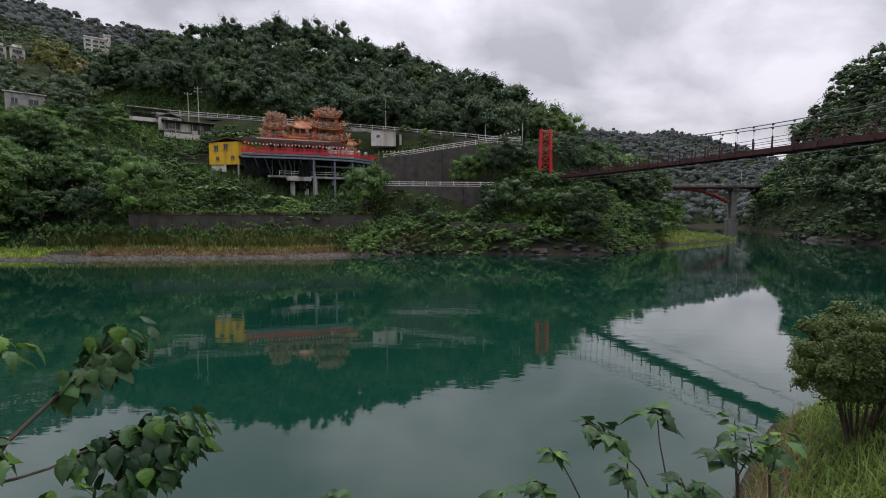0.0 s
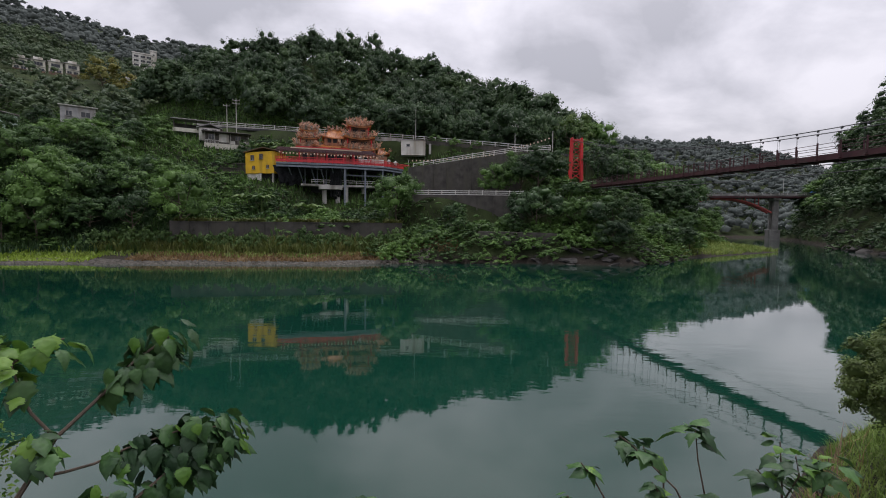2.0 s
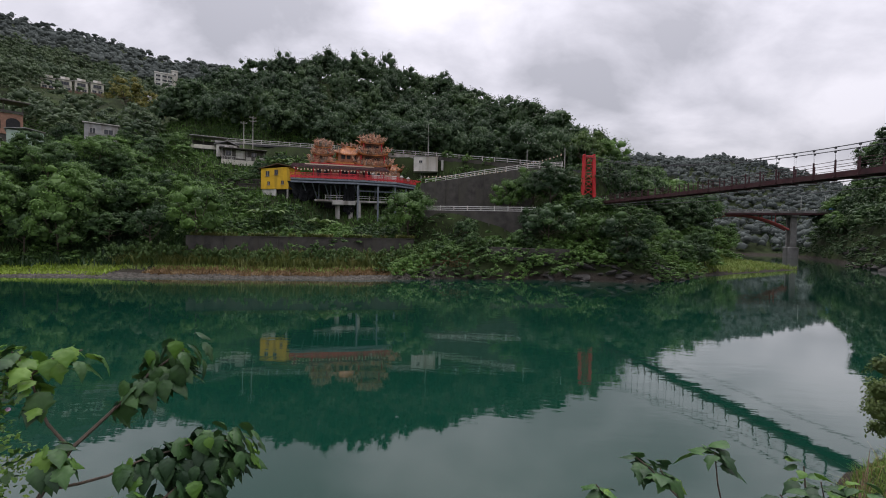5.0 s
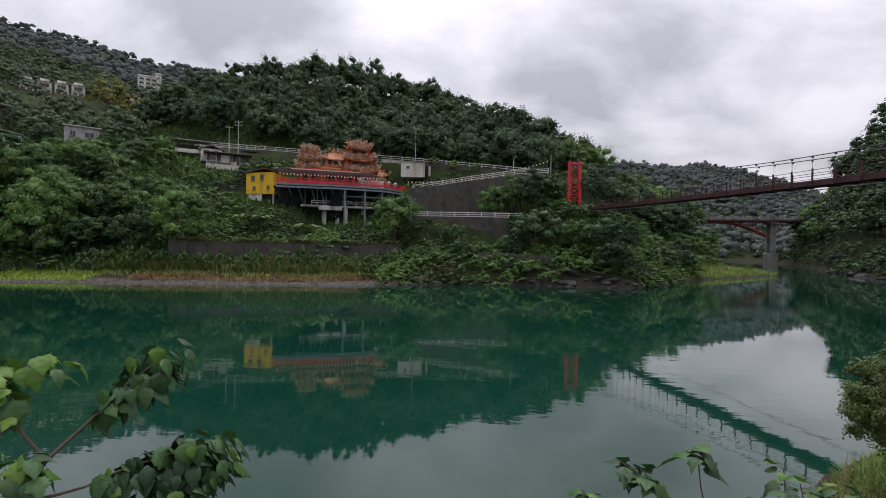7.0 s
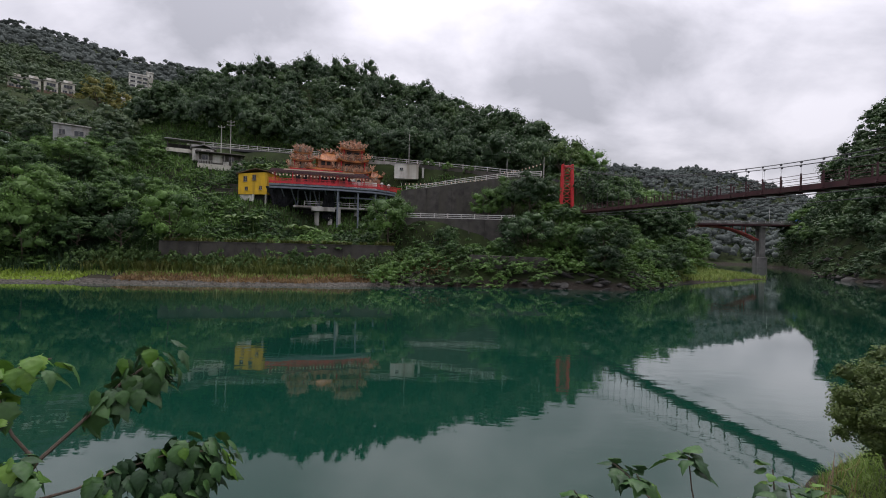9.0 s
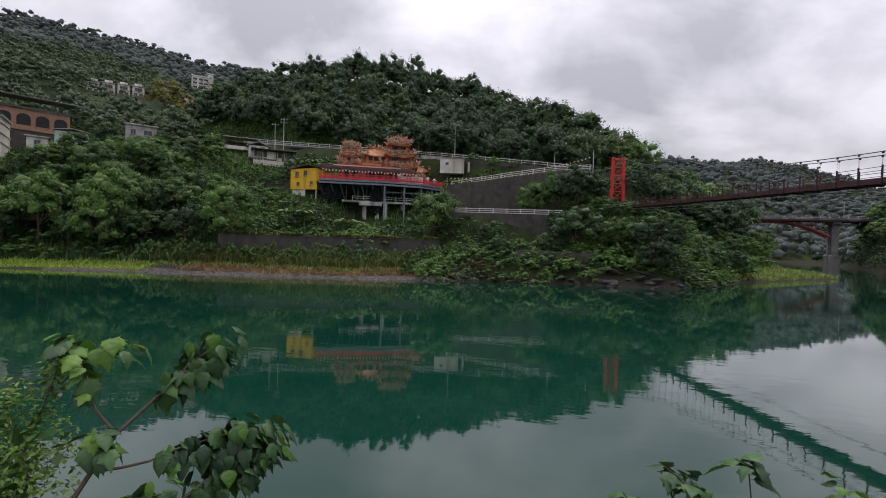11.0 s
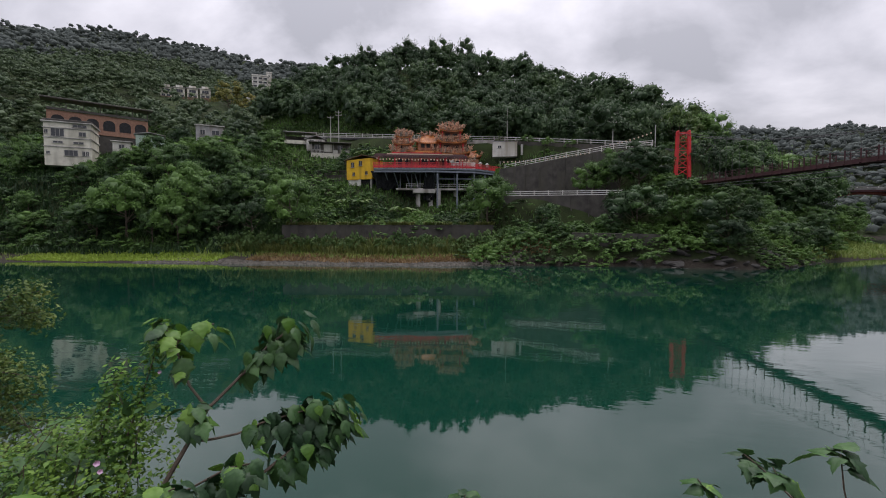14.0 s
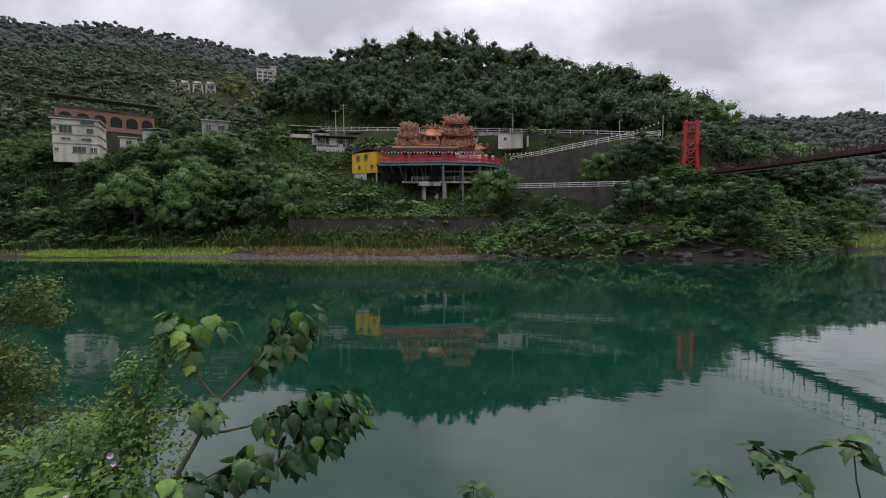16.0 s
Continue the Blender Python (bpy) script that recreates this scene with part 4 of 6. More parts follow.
guard_rail("pale double bar railing on the lower terrace", [(-9.6, 75.7, 10.3), (8.6, 77.0, 10.3)], 3, 0.95, 2.2, PALE_RAIL, "guard rails")
slab_wall("retaining_wall_5", "low weathered river wall with dry creepers", (1.0, 67.4), (13, 68.4), -0.5, 4.4, -0.5, 4.2, 0.8, OLD_WALL)
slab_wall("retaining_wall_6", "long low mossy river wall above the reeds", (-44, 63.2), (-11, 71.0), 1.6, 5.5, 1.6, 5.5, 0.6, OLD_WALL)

# ---- suspension footbridge ----
BA, BB = Vector((20, 95, 0)), Vector((30, 10, 0))
BDIR = (BB - BA).normalized()
BSIDE = Vector((-BDIR.y, BDIR.x, 0))
BLEN = (BB - BA).length


def on_bridge(s, off=0.0, up=0.0):
    p = BA.lerp(BB, s) + BSIDE * off
    return Vector((p.x, p.y, 13.2 - 4.2 * s + s * s + up))


def cable_z(s):
    return 12.45 + 15.4 * (s - 0.85) ** 2


bridge = thing("suspension_footbridge", "long dark red steel suspension footbridge over the river", "bridge")
N = 64
S0, S1 = 0.03, 1.06
for name, off, up, wide, high in (("deck_plank_floor", 0, 0.05, 1.5, 0.08), ("side_girder", -0.82, 0.0, 0.10, 0.42), ("side_girder", 0.82, 0.0, 0.10, 0.42)):
    bm = bmesh.new()
    rows = []
    for k in range(N + 1):
        p = on_bridge(S0 + (S1 - S0) * k / N, off, up)
        rows.append([bm.verts.new(p + BSIDE * a * wide / 2 + Vector((0, 0, b * high / 2))) for a, b in ((-1, -1), (-1, 1), (1, 1), (1, -1))])
    for a, b in zip(rows, rows[1:]):
        for k in range(4):
            bm.faces.new((a[k], a[(k + 1) % 4], b[(k + 1) % 4], b[k]))
    bm.faces.new(rows[0][::-1])
    bm.faces.new(rows[-1])
    bmesh.ops.recalc_face_normals(bm, faces=bm.faces)
    part(name, bm, DULL_RED, bridge)
for side in (-0.85, 0.85):
    bm = bmesh.new()
    tube(bm, [(*on_bridge(0.045 + (S1 - 0.045) * k / 40, side).xy, cable_z(0.045 + (S1 - 0.045) * k / 40)) for k in range(41)], 0.038, sides=6)
    part("main_cable", bm, CABLE, bridge)
    for up in (0.55, 1.0):
        bm = bmesh.new()
        tube(bm, [on_bridge(S0 + (S1 - S0) * k / 40, side, up) for k in range(41)], 0.022, sides=5)
        part("side_rail", bm, DULL_RED, bridge)
    bm = bmesh.new()
    tube(bm, [on_bridge(S0 + (S1 - S0) * k / 40, side * (1.2 + 9 * (k / 40) * (1 - k / 40)), -0.3 - 2.2 * (k / 40) * (1 - k / 40)) for k in range(41)], 0.035, sides=5)
    part("wind_cable", bm, CABLE, bridge)
post_me = boxes((0, 0, 0.55, 0.10, 0.10, 1.15, 0), bevel=0.012)
post_proto = part("railing_post", post_me, DULL_RED, bridge)
cross_proto = part("cross_beam", boxes((0, 0, -0.2, 2.1, 0.14, 0.16, 0), bevel=0.012), DULL_RED, bridge)
turn = math.degrees(math.atan2(BSIDE.y, BSIDE.x))
first = True
for k in range(46):
    s = S0 + 0.01 + (S1 - S0 - 0.02) * k / 45
    for side in (-0.87, 0.87):
        p = on_bridge(s, side)
        ob = post_proto if first else new("railing_post", post_proto.data)
        ob.parent = bridge
        ob.matrix_basis = pose(p.x, p.y, p.z, 0, 0, turn)
        first = False
        top = Vector((p.x, p.y, cable_z(s)))
        if top.z - p.z > 0.3:
            part("hanger", rod(bmesh.new(), p, top, 0.009, sides=4), CABLE, bridge)
            part("cable_clamp", boxes((top.x, top.y, top.z - 0.05, 0.11, 0.16, 0.18, turn), bevel=0.02), CABLE, bridge)
    p = on_bridge(s)
    ob = cross_proto if k == 0 else new("cross_beam", cross_proto.data)
    ob.parent = bridge
    ob.matrix_basis = pose(p.x, p.y, p.z, 0, 0, turn)


def bridge_tower(s, foot, top, label):
    root = thing("bridge_tower", label, "bridge tower", group="bridge towers")
    legs = []
    for side in (-1, 1):
        b, t = on_bridge(s, side * 1.25), on_bridge(s, side * 0.95)
        b.z, t.z = foot, top
        bm = bmesh.new()
        q = (t - b).to_track_quat("Z", "Y").to_matrix().to_4x4()
        m = Matrix.Translation((b + t) / 2) @ q @ Matrix.Rotation(radians(turn), 4, "Z") @ Matrix.Diagonal((0.40, 0.6, (t - b).length, 1))
        made = bmesh.ops.create_cube(bm, size=1.0, matrix=m)
        bmesh.ops.bevel(bm, geom=list({e for v in made["verts"] for e in v.link_edges}), offset=0.03, segments=1, affect="EDGES")
        part("leg", bm, RED_STEEL, root)
        legs.append((b, t))
        part("saddle", boxes((t.x, t.y, top + 0.1, 0.4, 0.7, 0.3, turn), bevel=0.05), RED_STEEL, root)
    n = 5
    for k in range(n):
        f0, f1 = 0.28 + 0.7 * k / n, 0.28 + 0.7 * (k + 1) / n
        a0, a1 = legs[0][0].lerp(legs[0][1], f0), legs[0][0].lerp(legs[0][1], f1)
        b0, b1 = legs[1][0].lerp(legs[1][1], f0), legs[1][0].lerp(legs[1][1], f1)
        part("brace", rod(bmesh.new(), a0, b1, 0.075, sides=6), RED_STEEL, root)
        part("brace", rod(bmesh.new(), b0, a1, 0.075, sides=6), RED_STEEL, root)
        part("strut", rod(bmesh.new(), a1, b1, 0.09, sides=6), RED_STEEL, root)
    m = (legs[0][1] + legs[1][1]) / 2
    part("top_beam", boxes((m.x, m.y, top - 0.25, 2.3, 0.5, 0.5, turn), bevel=0.04), RED_STEEL, root)
    return root


bridge_tower(0.045, 11.5, 22.5, "bright red steel lattice tower of the footbridge")
bridge_tower(1.07, 4.0, 13.3, "red steel tower at the near bridge head")
part_ab = tagged(part("bridge_abutment", boxes((BA.x + 0.1, BA.y - 0.5, 11.2, 4.2, 5.0, 3.0, turn), bevel=0.1), CONCRETE), "grey concrete abutment under the footbridge end", "abutment", kind="structure")
e = on_bridge(1.075)
tagged(part("bridge_abutment", boxes((e.x, e.y - 1, 4.8, 4.2, 4.0, 9.6, turn), bevel=0.1), CONCRETE), "grey concrete abutment on the near bank", "abutment", kind="structure")
for side in (-0.85, 0.85):
    a = on_bridge(0.045, side)
    b = a - BDIR * 9
    part("back_stay", rod(bmesh.new(), (a.x, a.y, 22.6), (b.x, b.y, 17.5), 0.05), CABLE, bridge)

# ---- red arch road bridge up the valley ----
arch = thing("arch_road_bridge", "distant road bridge with a red steel arch", "bridge")
AL, AR = Vector((84, 205, 20.0)), Vector((156, 190, 19.2))
ad = (AR - AL)
aturn = math.degrees(math.atan2(ad.y, ad.x))
am = (AL + AR) / 2
slope = Matrix.Rotation(math.atan2(0.8, ad.length), 4, "Y")
part("road_deck", boxes((am.x, am.y, 18.7, ad.length, 7.5, 0.8, aturn, 0.05, slope)), DARK_CONCRETE, arch)
an_side = Vector((-ad.y, ad.x, 0)).normalized()
for sd in (-3.6, 3.6):
    q = am + an_side * sd
    part("parapet", boxes((q.x, q.y, 19.6, ad.length, 0.18, 0.25, aturn, 0.02, slope)), DARK_CONCRETE, arch)
    part("girder", boxes((q.x, q.y, 18.0, ad.length, 0.3, 0.7, aturn, 0.02, slope)), DULL_RED, arch)
    for k in range(25):
        p = AL.lerp(AR, (k + 0.5) / 25) + an_side * sd
        part("parapet_post", boxes((p.x, p.y, 19.3, 0.2, 0.2, 0.7, aturn)), PALE_RAIL, arch)
pier_at = AL.lerp(AR, 0.575)
for sd in (-1.9, 1.9):
    p = pier_at + an_side * sd
    part("pier_column", boxes((p.x, p.y, 8.6, 1.9, 1.5, 19.2, aturn), bevel=0.15), DARK_CONCRETE, arch)
    pts = [AL.lerp(AR, 0.555 - 0.52 * k / 16) + an_side * sd for k in range(17)]
    bm = bmesh.new()
    tube(bm, [(q.x, q.y, 11.6 + 6.0 * (1 - (2 * k / 16 - 1) ** 2)) for k, q in enumerate(pts)], 0.45, sides=8)
    part("arch_rib", bm, ARCH_RED, arch)
    for k in range(2, 16, 2):
        q = pts[k]
        zz = 11.6 + 6.0 * (1 - (2 * k / 16 - 1) ** 2)
        if zz < 17.2:
            part("spandrel_post", rod(bmesh.new(), (q.x, q.y, zz), (q.x, q.y, 17.8), 0.22), ARCH_RED, arch)
part("pier_cap", boxes((pier_at.x, pier_at.y, 17.3, 2.6, 7.0, 1.1, aturn), bevel=0.1), DARK_CONCRETE, arch)
part("pier_footing", boxes((pier_at.x, pier_at.y, 1.4, 3.4, 6.0, 6.4, aturn), bevel=0.2), DARK_CONCRETE, arch)
for k in (0.6, 0.71, 0.86):
    p = AL.lerp(AR, k) - an_side * 3.4
    part("lamp_pole", rod(bmesh.new(), (p.x, p.y, 18.6), (p.x, p.y, 25), 0.10, 0.07), PALE_RAIL, arch)
truck_at = AL.lerp(AR, 0.79)
truck = thing("truck", "small truck with a blue covered load bed", "truck", (truck_at.x, truck_at.y, 19.12), aturn)
part("cargo_bed", boxes((-0.8, 0, 1.55, 4.2, 2.1, 1.7, 0), bevel=0.06), BLUE_PAINT, truck)
part("cab", boxes((2.1, 0, 1.25, 1.5, 2.0, 1.7, 0), bevel=0.2), WHITE_WALL, truck)
for wx in (-1.8, 1.9):
    for wy in (-0.9, 0.9):
        part("wheel", rod(bmesh.new(), (wx, wy - 0.12, 0.42), (wx, wy + 0.12, 0.42), 0.42, sides=14), DARK, truck)
# ---- riverside temple on stilts ----
TO, TT = (-37.6, 85.0), 20.0
DECK_Z = 17.25
TC, TS = math.cos(radians(TT)), math.sin(radians(TT))


def tloc(x, y, z=0.0):
    """From the temple's own plan (x along the front, y back) to the world."""
    return Vector((TO[0] + x * TC - y * TS, TO[1] + x * TS + y * TC, z))


FRONT = [(0, 0), (12.6, -1), (21, 0.1), (27.3, 5.1)]
RING = FRONT + [(28.5, 15), (0, 16)]
platform = thing("temple_platform", "raised temple deck with red railing on steel stilts", "platform", (*TO, 0), TT)
bm = bmesh.new()
lo = [bm.verts.new((x, y, DECK_Z - 0.35)) for x, y in RING]
hi = [bm.verts.new((x, y, DECK_Z)) for x, y in RING]
bm.faces.new(hi)
bm.faces.new(lo[::-1])
for k in range(len(RING)):
    j = (k + 1) % len(RING)
    bm.faces.new((lo[k], lo[j], hi[j], hi[k]))
part("deck_slab", bm, STEEL, platform, "blue grey steel edged deck")
fine_line = [(Vector((x, y, 0)), h) for (x, y), h in [((p.x, p.y), h) for p, h in along([(x, y, 0) for x, y in FRONT], 2.0)]]
for (p, h), (q, _) in zip(fine_line, fine_line[1:]):
    m = (p + q) / 2
    ln = (q - p).length
    part("railing_post", boxes((p.x, p.y, DECK_Z + 0.52, 0.12, 0.12, 1.1, h), bevel=0.012), RED_PAINT, platform)
    part("railing_kick_panel", boxes((m.x, m.y, DECK_Z + 0.28, ln - 0.1, 0.05, 0.42, h), bevel=0.01), RED_PAINT, platform)
    for z in (0.62, 1.02):
        part("railing_beam", boxes((m.x, m.y, DECK_Z + z, ln, 0.07, 0.08, h), bevel=0.01), RED_PAINT, platform)
    for k in range(1, 9):
        c = p.lerp(q, k / 9)
        part("railing_bar", boxes((c.x, c.y, DECK_Z + 0.75, 0.07, 0.04, 0.5, h)), RED_PAINT, platform)
    part("edge_beam", boxes((m.x, m.y + 0.06, DECK_Z - 0.72, ln, 0.18, 0.34, h)), STEEL, platform)
# upper stilts and raking struts
for x, y, foot in ((12.9, -0.6, 5.7), (17.0, 0.0, 6.0), (20.6, 0.4, 6.3), (23.2, 2.3, 7.0), (26.6, 5.3, 9.0), (17.0, 5, 8), (21, 6, 8)):
    part("steel_stilt", boxes((x, y, (foot + DECK_Z - 0.5) / 2, 0.32, 0.32, DECK_Z - 0.5 - foot, 0), bevel=0.02), STEEL, platform)
for x in (2.2, 4.0, 6.4, 8.2, 10.4, 12.2):
    part("raking_strut", rod(bmesh.new(), (x, 0.2 - x * 0.06, DECK_Z - 0.7), (x + 1.1, 3.2, 13.3), 0.13, sides=6), STEEL, platform)
    part("inner_post", boxes((x + 1.3, 3.6, 15.2, 0.22, 0.22, 3.4, 0), bevel=0.015), STEEL, platform)
for x0, x1, y in ((12.9, 26.5, 0.6), (4.5, 12.9, 2.6)):
    for z in (15.3,) if x0 > 10 else ():
        part("cross_beam", boxes(((x0 + x1) / 2, y + 0.8, z, x1 - x0, 0.22, 0.26, 0)), STEEL, platform)
part("lower_floor", boxes((15.5, 4.4, 13.1, 22, 7.0, 0.4, 0), bevel=0.03), CONCRETE, platform, "grey concrete lower floor slab")
part("lower_balcony", boxes((10.2, 0.9, 12.65, 4.6, 2.2, 0.85, 0), bevel=0.05), CONCRETE, platform, "grey concrete balcony block")
for z in (13.75, 14.15):
    part("lower_rail", rod(bmesh.new(), (6.5, 0.85, z), (25, 1.4, z), 0.05), PALE_RAIL, platform)
for k in range(9):
    part("lower_rail_post", boxes((6.6 + k * 2.2, 0.86 + k * 0.06, 13.75, 0.08, 0.08, 0.9, 0)), PALE_RAIL, platform)
for x, y, r, foot in ((9.0, 1.4, 0.45, 9.4), (11.6, 0.9, 0.4, 5.6), (13.2, 0.5, 0.42, 5.6), (17, 3, 0.4, 6), (21, 4, 0.4, 7)):
    part("concrete_column", boxes((x, y, (foot + 12.9) / 2, r * 2, r * 2, 12.9 - foot, 0), bevel=0.05), CONCRETE, platform)
part("foundation_block", boxes((12.6, 1.2, 6.2, 3.6, 2.4, 1.6, 0), bevel=0.08), CONCRETE, platform)
part("tie_beam", boxes((15.2, 0.9, 9.3, 4.6, 0.3, 0.35, 0), bevel=0.02), CONCRETE, platform)
# two near-black panels added so the space below the deck reads as shade
part("back_wall", boxes((15, 3.6, 9.0, 25, 0.5, 8.2, 0)), DARK, platform, "near-black panel added as shade behind the columns")
part("upper_shade_panel", boxes((13.5, 6.6, 15.0, 27, 0.5, 3.6, 0)), DARK, platform, "near-black panel added as shade behind the stilts")
# shade nets hanging in folds
rngn = np.random.default_rng(5)


def net(x0, y0, x1, y1, ztop, zbot, spread0):
    bm = bmesh.new()
    n, rows = 26, 10
    g = []
    for j in range(rows + 1):
        f = j / rows
        g.append([])
        for k in range(n + 1):
            u = k / n
            g[-1].append(bm.verts.new((x0 + (x1 - x0) * (0.5 + (u - 0.5) * (1 - spread0 * f)) + 0.12 * rngn.normal(), y0 + (y1 - y0) * u + 0.22 * math.sin(u * 23 + f * 4) * (0.3 + f), ztop + (zbot - ztop) * f + 0.25 * math.sin(u * 9) * f)))
    for j in range(rows):
        for k in range(n):
            bm.faces.new((g[j][k], g[j][k + 1], g[j + 1][k + 1], g[j + 1][k]))
    bmesh.ops.solidify(bm, geom=bm.faces, thickness=0.03)
    part("shade_net", bm, NET, platform, "black shade net hanging in folds")


net(-0.6, 0.4, 5.5, 2.2, DECK_Z - 0.6, 13.0, 0.45)
net(10.0, 0.6, 12.4, 0.2, DECK_Z - 0.6, 10.6, 0.2)
net(25.4, 4.8, 28.0, 8.0, DECK_Z - 0.6, 12.6, 0.2)

# red canopy over the front terrace
canopy = thing("terrace_canopy", "red steel canopy frame with strings of lanterns", "canopy", (*TO, 0), TT)
for x in (0.8, 4.2, 7.8, 11.4, 15.0, 18.4):
    for y, top in ((2.0, 19.7), (7.0, 20.9)):
        part("canopy_post", boxes((x, y, (DECK_Z + top) / 2, 0.16, 0.16, top - DECK_Z, 0), bevel=0.02), RED_PAINT, canopy)
    part("rafter", rod(bmesh.new(), (x, 1.0, 19.55), (x, 7.6, 21.1), 0.11, sides=4), RED_PAINT, canopy)
for k in range(8):
    y = 1.1 + k * 0.92
    part("purlin", boxes((9.6, y, 19.72 + 0.235 * (y - 1.1) + 0.05, 19.4, 0.12, 0.14, 0), bevel=0.01), DULL_RED, canopy)
bm = bmesh.new()
ribs = []
for k in range(97):
    x, up = 2.4 + k * 0.15, 0.05 * (k % 2)
    ribs.append([bm.verts.new((x, y, 20.86 + 0.235 * (y - 5.3) + up + t)) for y, t in ((4.6, 0), (7.6, 0), (7.6, -0.06), (4.6, -0.06))])
for p, q in zip(ribs, ribs[1:]):
    for k in range(4):
        bm.faces.new((p[k], p[(k + 1) % 4], q[(k + 1) % 4], q[k]))
bmesh.ops.recalc_face_normals(bm, faces=bm.faces)
part("sheet_roof", bm, BROWN_ROOF, canopy, "dull brown ribbed sheet roof")
part("fascia", boxes((9.6, 0.95, 19.55, 19.6, 0.1, 0.18, 0), bevel=0.01), DULL_RED, canopy)
part("upper_frame", boxes((9.0, 7.8, 21.6, 11, 0.14, 0.2, 0)), RED_PAINT, canopy)
for k in range(9):
    part("upper_frame_post", boxes((3.8 + k * 1.3, 7.8, 21.25, 0.1, 0.1, 0.8, 0)), RED_PAINT, canopy)
lantern_me = None
bm = bmesh.new()
bmesh.ops.create_uvsphere(bm, u_segments=8, v_segments=6, radius=0.14, matrix=Matrix.Diagonal((1, 1, 1.15, 1)))
box(bm, 0, 0, 0.17, 0.1, 0.1, 0.06)
lantern = part("lantern", bm, LANTERN, canopy)
lantern.location = (0.6, 0.8, 19.25)
for k in range(1, 30):
    ob = new("lantern", lantern.data)
    ob.parent = canopy
    ob.location = (0.6 + k * 0.65, 0.8, 19.2 - 0.18 * abs(math.sin(k * 0.9)))


def curved_roof(root, cx, cy, z, wx, wy, rise, lift, tiles=10):
    """A hipped temple roof with upswept corners, tile ribs, thick eaves and a curling ridge."""
    bm = bmesh.new()
    n = 12
    rows = []
    for j in range(6):
        f = j / 5
        ring = []
        sx, sy = wx / 2 * (1 - f) + wx * 0.26 * f, wy / 2 * (1 - f) + 0.12 * f
        for k in range(4 * n):
            side, u = divmod(k, n)
            u = u / n * 2 - 1
            px, py = ((u * sx, -sy), (sx, u * sy), (-u * sx, sy), (-sx, -u * sy))[side]
            up = lift * (abs(u) ** 3) * (1 - f) ** 2
            ring.append(bm.verts.new((cx + px, cy + py, z + rise * (f ** 1.45) + up)))
        rows.append(ring)
    for a, b in zip(rows, rows[1:]):
        for k in range(4 * n):
            bm.faces.new((a[k], a[(k + 1) % (4 * n)], b[(k + 1) % (4 * n)], b[k]))
    low = [bm.verts.new(v.co + Vector((0, 0, -0.22))) for v in rows[0]]
    for k in range(4 * n):
        bm.faces.new((low[k], low[(k + 1) % (4 * n)], rows[0][(k + 1) % (4 * n)], rows[0][k]))
    bm.faces.new(low[::-1])
    bm.faces.new(rows[-1])
    bmesh.ops.recalc_face_normals(bm, faces=bm.faces)
    part("tiled_roof", bm, ROOF_TILE, root, "orange glazed tile roof with upswept eaves")
    bm = bmesh.new()
    for k in range(tiles):
        u = (k + 0.5) / tiles * 2 - 1
        for sgn in (-1, 1):
            pts = []
            for j in range(6):
                f = j / 5
                sx, sy = wx / 2 * (1 - f) + wx * 0.26 * f, wy / 2 * (1 - f) + 0.12 * f
                pts.append((cx + u * sx, cy + sgn * sy, z + rise * f ** 1.45 + lift * abs(u) ** 3 * (1 - f) ** 2 + 0.03))
            tube(bm, pts, 0.07, sides=5)
    part("tile_ribs", bm, ROOF_TILE, root)
    rz = z + rise
    bm = bmesh.new()
    tube(bm, [(cx + wx * 0.30 * u / 6, cy, rz + 0.15 + 0.5 * lift * abs(u / 6) ** 2.5) for u in range(-6, 7)], 0.16, sides=6)
    part("ridge", bm, ROOF_TILE, root)


def figures(root, spots, seed):
    """Crowded painted ridge carvings: curls, fins and knobs, built as plain shapes."""
    rng = np.random.default_rng(seed)
    for x, y, z, s in spots:
        bm = bmesh.new()
        for _ in range(5):
            a = rng.uniform(0, math.tau)
            p0 = Vector((x + rng.normal(0, 0.16 * s), y + rng.normal(0, 0.12 * s), z))
            pts = [p0]
            d = Vector((math.cos(a) * 0.5, math.sin(a) * 0.3, 1)).normalized()
            for k in range(4):
                pts.append(pts[-1] + d * 0.26 * s)
                d = (d + Vector((rng.normal(0, 0.7), rng.normal(0, 0.5), rng.normal(0, 0.3)))).normalized()
            tube(bm, pts, 0.12 * s, 0.03 * s, 5)
        bmesh.ops.create_icosphere(bm, subdivisions=1, radius=0.18 * s, matrix=Matrix.Translation((x, y, z + 0.12)))
        part("ridge_carving", bm, ORNAMENT, root)


def edge_spots(cx, cy, z, wx, wy, lift, n, s, rng):
    out = []
    for k in range(n):
        u = k / (n - 1) * 2 - 1
        out.append((cx + u * wx / 2, cy - wy / 2, z + lift * abs(u) ** 3, s * rng.uniform(0.6, 1.1)))
        out.append((cx + u * wx / 2, cy + wy / 2, z + lift * abs(u) ** 3, s * rng.uniform(0.6, 1.0)))
    return out


